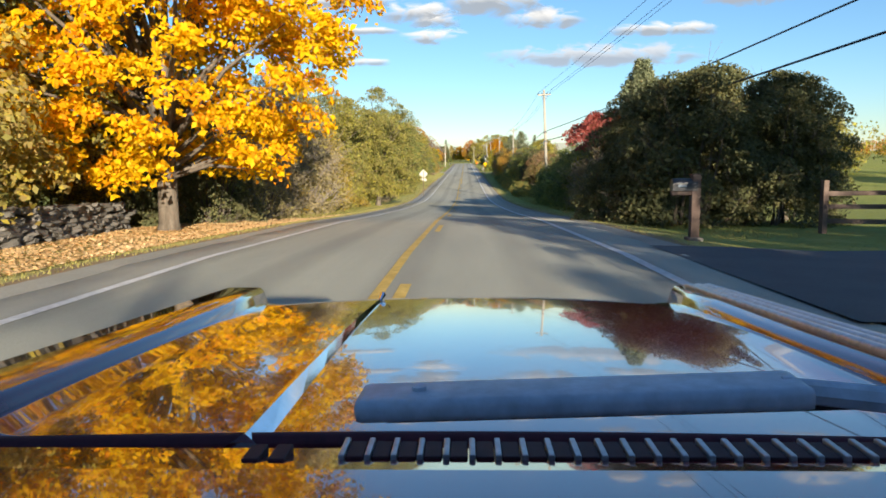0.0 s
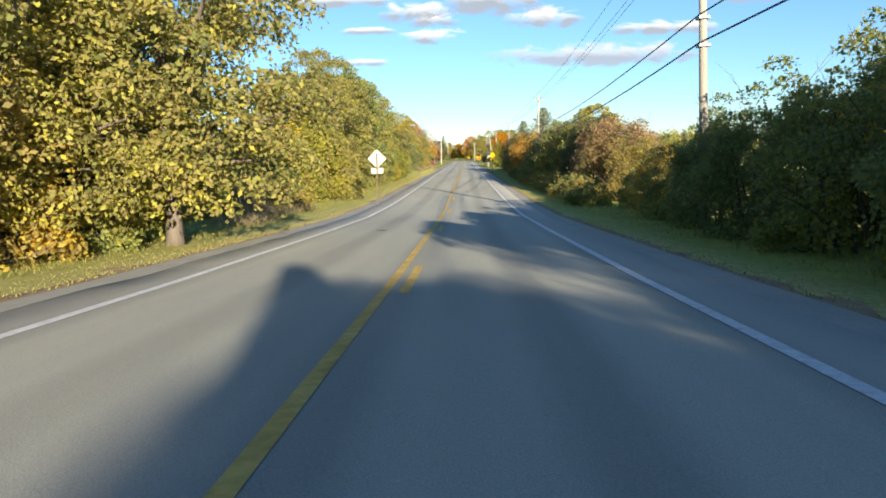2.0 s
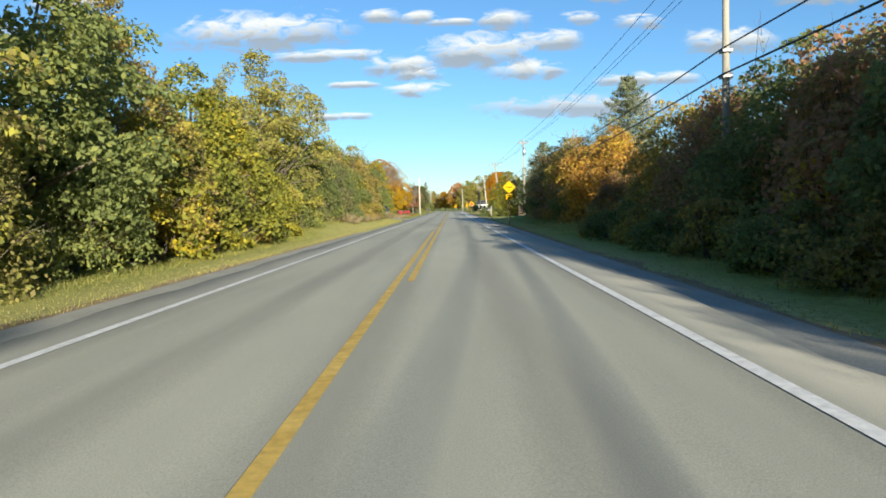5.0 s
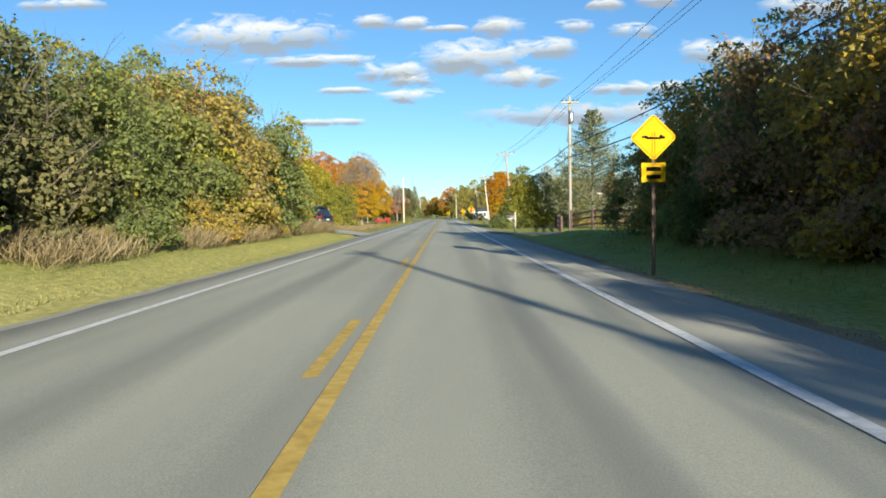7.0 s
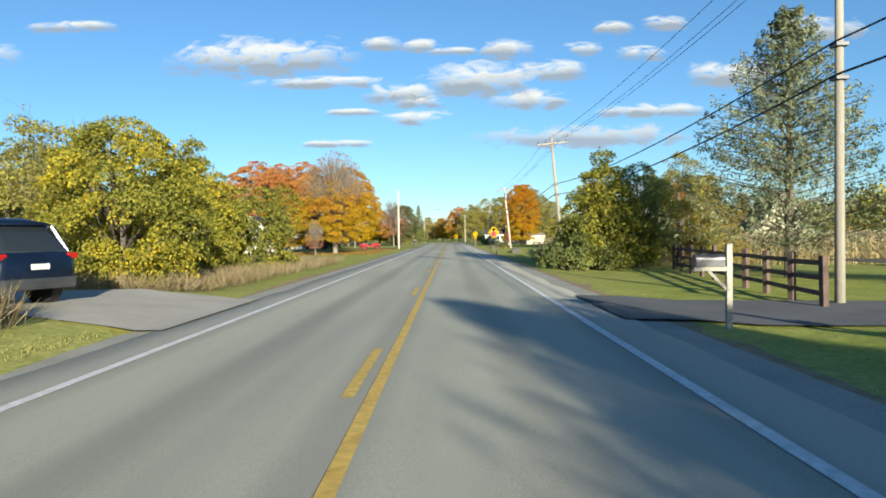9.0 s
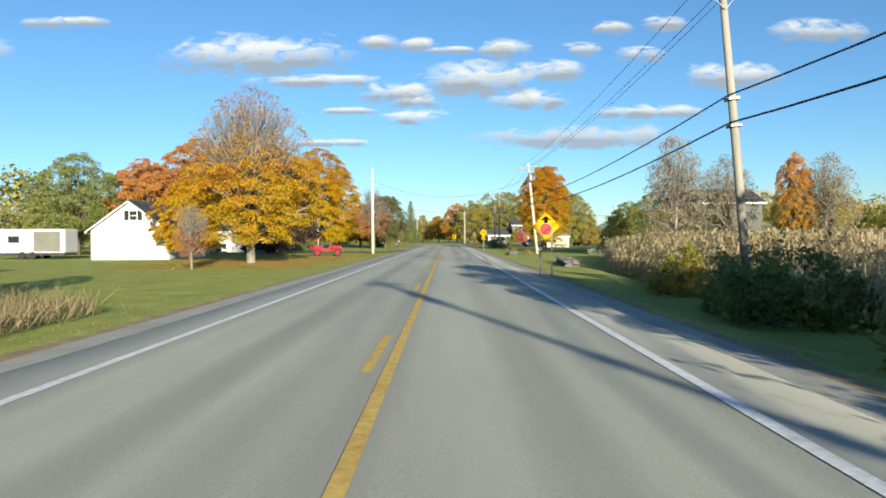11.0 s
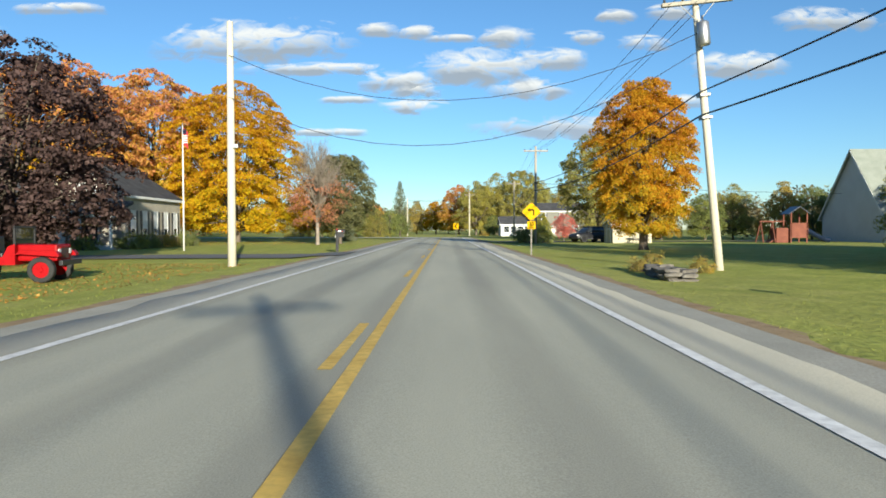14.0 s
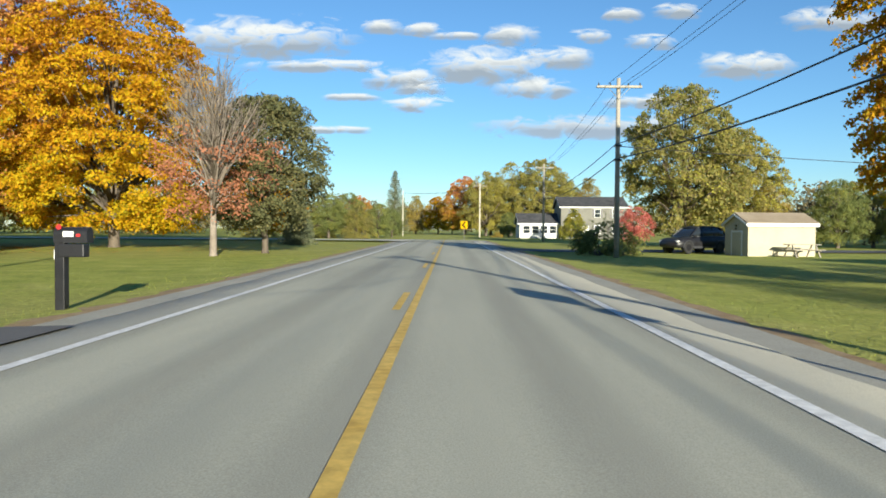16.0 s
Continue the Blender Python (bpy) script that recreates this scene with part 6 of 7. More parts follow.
# red open four-by-four on the lawn
j = tagged(empty("off_road_car", Matrix.Translation((-11.0, 288.1, ground_z(-11.0, 288.1))) @ Matrix.Rotation(radians(8), 4, 'Z') @ Matrix.Scale(0.97, 4)), "small bright red open-topped vintage off-road car", "car")
bm = bmesh.new()
prism(bm, [(-1.35, 0.5), (-1.35, 1.0), (-0.55, 1.0), (-0.42, 0.72), (0.02, 0.72), (0.18, 1.02), (0.35, 1.08), (0.35, 0.5)], -0.68, 0.68)
part("tub", bm, RED, j)
part("hood", bx(0.35, 1.38, -0.52, 0.52, 0.6, 1.06, 0.05), RED, j)
for s in (-1, 1):
    bm = bmesh.new(); prism(bm, [(0.35, 0.78), (0.5, 0.9), (1.42, 0.88), (1.5, 0.78), (1.5, 0.72), (0.5, 0.8)], min(s * 0.5, s * 0.74), max(s * 0.5, s * 0.74))
    part("fender", bm, RED, j)
    for wx in (-0.98, 1.02):
        wheel(j, wx, s * 0.64, 0.36, 0.2, RED, s)
    part("headlamp", tube(bmesh.new(), [(1.36, s * 0.38, 0.86), (1.41, s * 0.38, 0.86)], [0.085, 0.08], 14), WHITE, j)
    seat = part("seat", bx(-0.5, -0.05, s * 0.32 - 0.2, s * 0.32 + 0.2, 0.7, 0.82, 0.03), BLACK, j)
    part("seat_back", bx(-0.56, -0.44, s * 0.32 - 0.2, s * 0.32 + 0.2, 0.82, 1.28, 0.03), BLACK, seat)
part("grille", bx(1.38, 1.4, -0.3, 0.3, 0.62, 1.0), RED, j)
for i in range(7):
    part("grille_slot", bx(1.4, 1.405, -0.27 + i * 0.082, -0.225 + i * 0.082, 0.68, 0.96), BLACK, j)
part("front_bumper", bx(1.5, 1.6, -0.72, 0.72, 0.48, 0.62, 0.01), BLACK, j)
wf = bmesh.new()
for a in ((0.3, 0.36, -0.66, -0.6, 1.05, 1.55), (0.3, 0.36, 0.6, 0.66, 1.05, 1.55), (0.3, 0.36, -0.66, 0.66, 1.52, 1.58)):
    box(wf, *a)
part("windscreen_frame", wf, BLACK, j)
part("windscreen", bx(0.325, 0.335, -0.6, 0.6, 1.06, 1.52), GLASS, j)
part("roll_bar", tube(bmesh.new(), [(-0.75, -0.6, 0.9), (-0.75, -0.58, 1.5), (-0.75, -0.4, 1.58), (-0.75, 0.4, 1.58), (-0.75, 0.58, 1.5), (-0.75, 0.6, 0.9)], [0.035] * 6, 8), BLACK, j)
part("steering_wheel", tube(bmesh.new(), [(0.1 + 0.06 * math.sin(a), 0.32 + 0.18 * math.cos(a), 1.12 + 0.17 * math.sin(a)) for a in [2 * math.pi * i / 16 for i in range(17)]], [0.014] * 17, 6), BLACK, j)
sp = wheel(j, -1.5, 0.0, 0.36, 0.2, RED, -1)
sp.matrix_basis = Matrix.Translation((-1.52, -0.45, 0.82)) @ Matrix.Rotation(radians(18), 4, 'Z')
part("rear_seat", bx(-1.2, -0.7, -0.5, 0.5, 0.85, 1.15, 0.05), BLACK, j)

# ground-mounted solar panels in the field behind the first gap
PANEL = surface("dark_blue_solar_glass", (0.012, 0.020, 0.045), (0.02, 0.03, 0.06), 1.0, 30, 0.25, 0.2, 0, 0.6)
sa = tagged(empty("solar_array", Matrix.Translation((-25.0, 100.0, ground_z(-25, 100)))), "tilted blue solar panels with pale frames on steel legs", "solar panel")
TILT = Matrix.Translation((0, 0, 0.95)) @ Matrix.Rotation(radians(38), 4, 'X')
for i in range(10):
    x0 = -6.0 + i * 1.2
    for k in range(2):
        pn = part("panel", bx(x0, x0 + 1.16, k * 1.32, k * 1.32 + 1.28, 0, 0.04, 0.004, m=TILT), METAL, sa)
        for r in range(2):
            for c in range(2):
                part("cell_field", bx(x0 + 0.03 + r * 0.555, x0 + 0.575 + r * 0.555, k * 1.32 + 0.03 + c * 0.615, k * 1.32 + 0.635 + c * 0.615, 0.042, 0.046, m=TILT), PANEL, pn)
    if i % 3 == 0:
        part("leg", bx(x0 - 0.05, x0 + 0.05, 0.25, 0.35, -0.3, 1.15), METAL, sa)
        part("leg", bx(x0 - 0.05, x0 + 0.05, 1.75, 1.85, -0.3, 2.3), METAL, sa)

# flagpole with a limp flag
f = tagged(empty("flagpole", Matrix.Translation((-17.3, 317.8, ground_z(-17.3, 317.8)))), "white flagpole with a small hanging flag", "flagpole")
part("shaft", tube(bmesh.new(), [(0, 0, -0.2), (0, 0, 4.5), (0, 0, 8.7)], [0.06, 0.05, 0.03], 10), WHITE, f, smooth=True)
part("finial", tube(bmesh.new(), [(0, 0, 8.68), (0, 0, 8.76), (0, 0, 8.84)], [0.02, 0.07, 0.02], 10), METAL, f)
bm = bmesh.new()
for i in range(9):
    for k in range(7):
        bm.verts.new((0.04 + 0.045 * i + 0.03 * math.sin(k * 0.8 + i), 0.06 * math.sin(i * 1.3 + k * 0.3), 8.5 - k * 0.19 - 0.04 * i))
bm.verts.ensure_lookup_table()
for i in range(8):
    for k in range(6):
        bm.faces.new([bm.verts[a] for a in (i * 7 + k, i * 7 + k + 1, (i + 1) * 7 + k + 1, (i + 1) * 7 + k)])
fl = part("flag", bm, CLOTHRED, f)
fl.scale.x = 0.95
for k in range(4):
    part("stripe", bx(0.05, 0.38, -0.085, -0.075, 7.45 + k * 0.15, 7.52 + k * 0.15), WHITE, fl)
part("canton", bx(0.04, 0.3, -0.09, -0.078, 8.05, 8.4), NAVY, fl)

# wooden play set with a blue slide
p = tagged(empty("play_set", Matrix.Translation((36.4, 341.0, ground_z(36.4, 341)))), "reddish brown wooden play set with a blue slide", "play set")
for sx in (-0.8, 0.8):
    for sy in (-0.8, 0.8):
        part("post", bx(sx - 0.06, sx + 0.06, sy - 0.06, sy + 0.06, -0.1, 3.0, 0.01), PLAYWOOD, p)
part("deck", bx(-0.9, 0.9, -0.9, 0.9, 1.3, 1.42, 0.01), PLAYWOOD, p)
part("roof", prism(bmesh.new(), [(-1.1, 2.85), (0, 3.6), (1.1, 2.85), (1.1, 2.92), (0, 3.68), (-1.1, 2.92)], -1.0, 1.0), NAVY, p)
part("slide", tube(bmesh.new(), [(0.9, 0, 1.4), (2.0, 0, 0.8), (3.0, 0, 0.3), (3.5, 0, 0.25)], [0.28, 0.26, 0.26, 0.26], 8), NAVY, p, "blue plastic slide")
part("climbing_frame", bx(-3.6, -0.9, -0.06, 0.06, 2.1, 2.22, 0.01), PLAYWOOD, p)
for sx in (-3.6, -2.4):
    part("leg", tube(bmesh.new(), [(sx, -0.9, 0), (sx + 0.1, 0, 2.15)], [0.06, 0.06], 6), PLAYWOOD, p)
    part("leg", tube(bmesh.new(), [(sx, 0.9, 0), (sx + 0.1, 0, 2.15)], [0.06, 0.06], 6), PLAYWOOD, p)
part("side_panel", bx(-0.86, -0.82, -0.8, 0.8, 0.0, 1.3, 0.01), PLAYWOOD, p)
part("side_panel", bx(-0.9, 0.9, -0.86, -0.82, 0.5, 2.0, 0.01), PLAYWOOD, p)
part("ramp", prism(bmesh.new(), [(-2.9, 0.0), (-0.9, 1.35), (-0.9, 1.2), (-2.7, 0.0)], -0.6, 0.6), PLAYWOOD, p)
part("hut", bx(-2.2, -1.0, -0.7, 0.7, 0.0, 1.5, 0.03), PLAYWOOD, p)

# picnic table in front of the shed
p = tagged(empty("picnic_table", Matrix.Translation((20.6, 340.4, ground_z(20.6, 340.4)))), "weathered grey picnic table on the lawn", "table")
for i in range(5):
    part("board", bx(-0.9, 0.9, -0.37 + i * 0.15, -0.24 + i * 0.15, 0.7, 0.74, 0.005), POLEWOOD, p)
for s in (-1, 1):
    part("bench", bx(-0.9, 0.9, s * 0.72 - 0.13, s * 0.72 + 0.13, 0.42, 0.46, 0.005), POLEWOOD, p)
    part("leg", tube(bmesh.new(), [(s * 0.65, -0.75, 0), (s * 0.65, -0.2, 0.7)], [0.045, 0.045], 4), POLEWOOD, p)
    part("leg", tube(bmesh.new(), [(s * 0.65, 0.75, 0), (s * 0.65, 0.2, 0.7)], [0.045, 0.045], 4), POLEWOOD, p)
    part("crossbar", bx(s * 0.65 - 0.04, s * 0.65 + 0.04, -0.8, 0.8, 0.36, 0.42), POLEWOOD, p)


# ---- stone walls and stuff ----
def stone_wall(name, label, pts, h, w, size, seed):
    """Loose flat field stones piled in uneven courses along a line."""
    root = tagged(empty(name), label, "stone wall")
    rng = random.Random(seed)
    kinds = []
    for i in range(8):
        bm = bmesh.new()
        bmesh.ops.create_cube(bm, size=1.0)
        bmesh.ops.bevel(bm, geom=bm.edges[:], offset=0.16, segments=1, affect='EDGES')
        for v in bm.verts:
            v.co += Vector((rng.uniform(-0.09, 0.09), rng.uniform(-0.09, 0.09), rng.uniform(-0.09, 0.09)))
        me = bpy.data.meshes.new("stone"); bm.to_mesh(me); bm.free(); me.materials.append(STONE)
        kinds.append(me)
    for (x0, y0), (x1, y1) in zip(pts, pts[1:]):
        L = math.hypot(x1 - x0, y1 - y0)
        ang = math.atan2(y1 - y0, x1 - x0)
        z = 0.0
        while z < h:
            ch = size * rng.uniform(0.17, 0.28)
            u = rng.uniform(-0.2, 0.1)
            while u < L:
                sl = size * rng.uniform(0.7, 1.5)
                if not (z > h * 0.7 and rng.random() < 0.3):
                    for side in (-1, 1):
                        x, y = x0 + (x1 - x0) * (u / L) - math.sin(ang) * side * w * 0.25, y0 + (y1 - y0) * (u / L) + math.cos(ang) * side * w * 0.25
                        ob = new("stone", rng.choice(kinds)); ob.parent = root
                        ob.matrix_basis = Matrix.Translation((x, y, ground_z(x, y) + z + ch * 0.45)) @ Euler((rng.uniform(-0.1, 0.1), rng.uniform(-0.2, 0.2), ang + rng.uniform(-0.45, 0.45))).to_matrix().to_4x4() @ Matrix.Diagonal((sl, w * 0.55, ch * 1.1, 1))
                u += sl * 0.92
            z += ch * 0.85
    return root


stone_wall("stone_wall", "low dry wall of flat grey field stones", [(-9.0, 9.0), (-9.6, 17), (-10.6, 24.5)], 0.75, 0.7, 0.62, 5)
stone_wall("stone_wall", "row of half-buried grey stones at the field edge", [(7.95, 259.0), (8.3, 263.2), (8.75, 267.0)], 0.3, 0.75, 0.5, 6)
stone_wall("stone_wall", "low block of old mossy stones on the lawn", [(7.3, 288.0), (7.5, 290.8)], 0.26, 0.8, 0.5, 7)
stone_wall("stone_wall", "broken line of grey stones under the trees", [(15.5, 290.0), (26, 289)], 0.45, 0.6, 0.7, 8)
for i, (x, y, s) in enumerate(((7.7, 292.2, 0.4), (9.2, 291.5, 0.32))):
    put(bush_lowmix, x, y, s, 50 * i)


def blades(name, label, spots, h, w, material, seed, lean=0.35, category="grass"):
    """Upright pointed blades at (x, y) spots, one object."""
    rng = np.random.default_rng(seed)
    p = np.asarray(spots)
    k = len(p)
    z = np.array([ground_z(a, c) for a, c in p])
    base = np.column_stack([p, z - 0.02])
    a = rng.uniform(0, 2 * math.pi, k)
    side = np.column_stack([np.cos(a), np.sin(a), np.zeros(k)])
    hh = (h * rng.uniform(0.55, 1.25, k))[:, None]
    ww = (w * rng.uniform(0.6, 1.4, k))[:, None]
    tip = base + np.column_stack([rng.normal(0, lean, k), rng.normal(0, lean, k), np.ones(k)]) * hh
    mid = base * 0.5 + tip * 0.5 + np.column_stack([np.zeros((k, 2)), np.full(k, 0.0)]) 
    v = np.stack([base, mid + side * ww * 0.5, tip, mid - side * ww * 0.5], 1).reshape(-1, 3)
    return tagged(new(name, raw(name, v, np.arange(4 * k).reshape(-1, 4), material)), label, category, kind="stuff")


rng = np.random.default_rng(9)
R = lambda k, x0, x1, y0, y1: np.column_stack([rng.uniform(x0, x1, k), rng.uniform(y0, y1, k)])
def edge(k, s, x0, spread, y0, y1):
    return np.column_stack([s * (x0 + rng.exponential(spread, k)), rng.uniform(y0, y1, k)])
clear = lambda q, gaps: q[~np.any([(q[:, 1] > a) & (q[:, 1] < c) for a, c in gaps], axis=0)]
LG, RG = [(194.5, 201.5), (302, 309.7)], [(7, 15), (194.5, 201.8), (345.5, 352.5)]
blades("verge_grass", "short dry straw-coloured grass along the road edge", np.concatenate([clear(edge(40000, -1, 5.0, 1.3, -10, 195), LG), clear(edge(12000, 1, 5.0, 0.7, -10, 190), RG)]), 0.05, 0.016, L_VERGE, 1)
blades("lawn_grass", "short green lawn grass beside the road", np.concatenate([clear(edge(20000, -1, 5.4, 3.5, 200, 350), LG), clear(edge(24000, 1, 5.3, 3.2, -10, 350), RG)]), 0.04, 0.016, L_GRASS, 2)
blades("verge_weeds", "green weeds and grass under the thickets", np.concatenate([R(16000, -8.6, -7.0, 36, 190), R(14000, 6.8, 8.6, 18, 185)]), 0.15, 0.012, L_OLIVE, 3)
tall = np.concatenate([np.column_stack([-6.2 - rng.random(17000) ** 1.2 * 3.2, rng.uniform(160, 194.5, 17000)]), np.column_stack([-6.9 - rng.random(11000) ** 1.2 * 4.5, rng.uniform(201.8, 236, 11000)]), np.column_stack([-7.2 - rng.random(1600) * 2.5, rng.uniform(73, 86, 1600)])])
blades("tall_weeds", "tall brown weeds at the end of the thicket", np.column_stack([-6.1 - rng.random(5000) ** 1.2 * 5.0, 181 + rng.random(5000) ** 0.7 * 13.0]), 0.75, 0.022, L_DRY, 14, 0.45)
blades("tall_grass", "tall dry brown grass and weeds by the thicket", tall[np.sin(tall[:, 1] * 0.9) + np.sin(tall[:, 1] * 0.37 + tall[:, 0]) + rng.normal(0, 0.8, len(tall)) > -0.7], 0.58, 0.024, L_DRY, 4, 0.6)
for kind_of, label, size, spots in ((L_LITTER, "carpet of tan and orange fallen leaves below the maple", 0.085, np.concatenate([R(32000, -10.5, -5.6, 3, 36), R(900, -10.5, -5.6, 34, 42)])),
                                   (L_FALLEN, "scattered fallen orange leaves on the lawn", 0.075, np.concatenate([R(15000, -19, -7.5, 258, 284), R(4000, -18, -7, 284, 298), R(900, -30, -14, 338, 352)]))):
    p3 = np.column_stack([spots, [ground_z(a, c) + 0.02 for a, c in spots]])
    v, f = leaf_quads(rng, p3, np.tile([0, 0, 3.0], (len(p3), 1)), size, 0.0, 0.8, 0.65)
    tagged(new("fallen_leaves", raw("fallen_leaves", v, f, kind_of)), label, "fallen leaves", kind="stuff")

# dry corn: stalks with arching leaves
rng = np.random.default_rng(21)
rows = []
for x in np.arange(10.8, 46, 0.76):
    step = 0.14 if x < 12 else 0.26 if x < 17 else 0.5
    y0, y1 = 229 + 0.1 * (x - 9), 276 - max(0, (13.6 - x)) * 5.5
    rows.append(np.column_stack([np.full(int((y1 - y0) / step), x) + rng.normal(0, 0.06, int((y1 - y0) / step)), np.linspace(y0, y1, int((y1 - y0) / step)) + rng.normal(0, 0.05, int((y1 - y0) / step))]))
st = np.concatenate(rows)
k = len(st)
gz = np.array([ground_z(a, c) for a, c in st])
H = rng.uniform(1.75, 2.25, k) * np.clip(0.5 + (st[:, 0] - 10.8) * 0.09, 0.5, 1.0)
V = []
base = np.column_stack([st, gz])
for q in range(10):
    u = rng.uniform(0.12, 1.0, k) ** 0.8 if q else np.full(k, 0.5)
    a = rng.uniform(0, 2 * math.pi, k)
    d = np.column_stack([np.cos(a), np.sin(a), np.zeros(k)])
    s = np.column_stack([-np.sin(a), np.cos(a), np.zeros(k)])
    if q == 0:
        b0, t0 = base, base + np.column_stack([rng.normal(0, 0.05, (k, 2)), H])
        V.append(np.stack([b0 - s * 0.015, b0 + s * 0.015, t0 + s * 0.012, t0 - s * 0.012], 1))
    else:
        at = base + np.column_stack([np.zeros((k, 2)), H * u])
        L = rng.uniform(0.3, 0.65, k)[:, None]
        m = at + d * L * 0.5 + np.array([0, 0, 0.12])
        e = at + d * L - np.array([0, 0, 1]) * L * rng.uniform(0.1, 0.8, k)[:, None]
        V.append(np.stack([at, m + s * 0.05, e, m - s * 0.05], 1))
v = np.concatenate(V).reshape(-1, 3)
tagged(new("corn_field", raw("corn_field", v, np.arange(len(v)).reshape(-1, 4), L_CORN)), "ripe dry field of tan corn stalks", "corn", kind="stuff")
tagged(new("corn_field", raw("corn_field", [(24, 214, -0.1), (60, 214, -0.1), (60, 228, -0.1), (24, 228, -0.1)], [(0, 1, 2, 3)], SOIL)), "bare soil between rows of dry corn", "soil", kind="stuff")

# old tar patches on the asphalt
TAR = surface("old_tar", (0.055, 0.055, 0.055), (0.10, 0.10, 0.098), 4, 50, 0.8, 0, 0.2)
rng = random.Random(31)
for x, y, w, L in ((-1.69, 68.5, 0.2, 0.22), (-0.85, 90.4, 0.09, 0.14), (-0.95, 91.0, 0.07, 0.12), (0.61, 90.3, 0.1, 0.14), (0.75, 91.2, 0.06, 0.1)):
    bm = bmesh.new()
    ring = [bm.verts.new((x + w * rng.uniform(0.75, 1.2) * math.cos(a * 0.5236), y + L * rng.uniform(0.75, 1.2) * math.sin(a * 0.5236), road_z(y + L * math.sin(a * 0.5236)) - 0.012 * abs(x) + 0.005)) for a in range(12)]
    bm.faces.new(ring)
    part("tar_patch", bm, TAR, road, "dark tar patch")


# ---- the old car that stands where the way begins ----
BURGUNDY, n, l, b = mat("burgundy_car_paint", 0.12, 0.0, 0.6)
fl = noise_out(n, l, 3.0, 3)
l.new(ramp(n, l, fl, [(0.3, (0.13, 0.010, 0.018)), (0.7, (0.16, 0.013, 0.022))]), b.inputs["Base Color"])
b.inputs["Coat Weight"].default_value, b.inputs["Coat Roughness"].default_value, b.inputs["Coat IOR"].default_value = 1.0, 0.012, 1.7
MAROON = surface("dull_maroon_rubber_bead", (0.085, 0.012, 0.022), (0.12, 0.018, 0.03), 3, 40, 0.55, 0, 0, 0.3)
CHROME, n, l, b = mat("chrome_trim", 0.08, 1.0)
l.new(ramp(n, l, noise_out(n, l, 20, 3), [(0.3, (0.62, 0.63, 0.66)), (0.7, (0.74, 0.75, 0.78))]), b.inputs["Base Color"])
# pale blue base colour paints the sky's reflection onto the wiper
WIPER = surface("wiper_painted_sky_sheen", (0.55, 0.62, 0.72), (0.62, 0.69, 0.78), 3, 40, 0.5, 0.0, 0)
VENTDARK = surface("dark_burgundy_slot", (0.05, 0.012, 0.018), (0.08, 0.02, 0.026), 3, 40, 0.7, 0, 0)
DULLCHROME = surface("dull_chrome", (0.5, 0.5, 0.53), (0.6, 0.6, 0.63), 8, 60, 0.35, 0.5, 0)

car = tagged(empty("vintage_car", Matrix.Translation((0.82, 1.55, 3.795)) @ Matrix.Rotation(radians(-1.6), 4, 'X') @ Matrix.Rotation(radians(90), 4, 'Z')), "glossy burgundy vintage car with chrome trim on the road", "car")
loft([(2.52, 0.72, 0.38, 0.66, 0.66), (2.38, 0.84, 0.32, 0.74, 0.78), (1.6, 0.90, 0.30, 0.80, 0.84), (0.95, 0.92, 0.30, 0.83, 0.86), (0.3, 0.93, 0.30, 0.92, 0.87), (-1.2, 0.93, 0.30, 0.92, 0.87), (-2.2, 0.91, 0.32, 0.88, 0.84), (-2.85, 0.82, 0.38, 0.78, 0.74)], "body", BURGUNDY, car)
# hood: a crowned sheet with a soft fold towards the fenders
bm = bmesh.new()
gx, gy = 34, 40
rows_v = []
for i in range(gx + 1):
    u = i / gx
    row = []
    for k in range(gy + 1):
        s = -1 + 2 * k / gy
        y = s * 0.70
        x = 0.85 + u * (1.55 - 0.10 * s * s)
        z = 0.905 - 0.040 * u - 0.042 * u * u + 0.012 * (1 - s * s)
        e = max(0.0, abs(s) - 0.86) / 0.14
        z += (0.02 - 0.012 * u) * e * e * (3 - 2 * e)
        row.append(bm.verts.new((x, y, z)))
    rows_v.append(row)
for i in range(gx):
    for k in range(gy):
        bm.faces.new((rows_v[i][k], rows_v[i + 1][k], rows_v[i + 1][k + 1], rows_v[i][k + 1]))
ext = bmesh.ops.extrude_face_region(bm, geom=bm.faces[:])
bmesh.ops.translate(bm, verts=[v for v in ext["geom"] if isinstance(v, bmesh.types.BMVert)], vec=(0, 0, -0.018))
bmesh.ops.recalc_face_normals(bm, faces=bm.faces)
hood = part("hood", bm, BURGUNDY, car, "polished burgundy hood", True)
# slanting ridge, its chrome standing in for sky sheen on paint; hood lip, rear bead
bm = bmesh.new()
rings = []
for i in range(9):
    u = i / 8
    x, w = 0.83 + 1.51 * u, 0.034 - 0.024 * u
    z = 0.915 - 0.040 * u - 0.042 * u * u
    rings.append([bm.verts.new(p) for p in ((x, 0.288 - w, z - 0.006), (x, 0.288 - w * 0.2, z + 0.020 - 0.008 * u), (x, 0.288 + w, z - 0.006))])
for a, c in zip(rings, rings[1:]):
    for k in range(3):
        bm.faces.new((a[k], a[(k + 1) % 3], c[(k + 1) % 3], c[k]))
bm.faces.new(rings[0]); bm.faces.new(rings[-1])
bmesh.ops.recalc_face_normals(bm, faces=bm.faces)
part("hood_ridge", bm, CHROME, hood, "hood ridge, chrome standing in for sky sheen on paint")
part("ornament", tube(bmesh.new(), [(2.30, 0.286, 0.843), (2.36, 0.286, 0.850), (2.40, 0.286, 0.842)], [0.006, 0.012, 0.005], 8), CHROME, hood)
part("rear_bead", tube(bmesh.new(), [(0.845, -0.70 + 1.4 * i / 14, 0.908 + 0.010 * math.sin(math.pi * i / 14)) for i in range(15)], [0.015] * 15, 8), MAROON, hood, smooth=True)
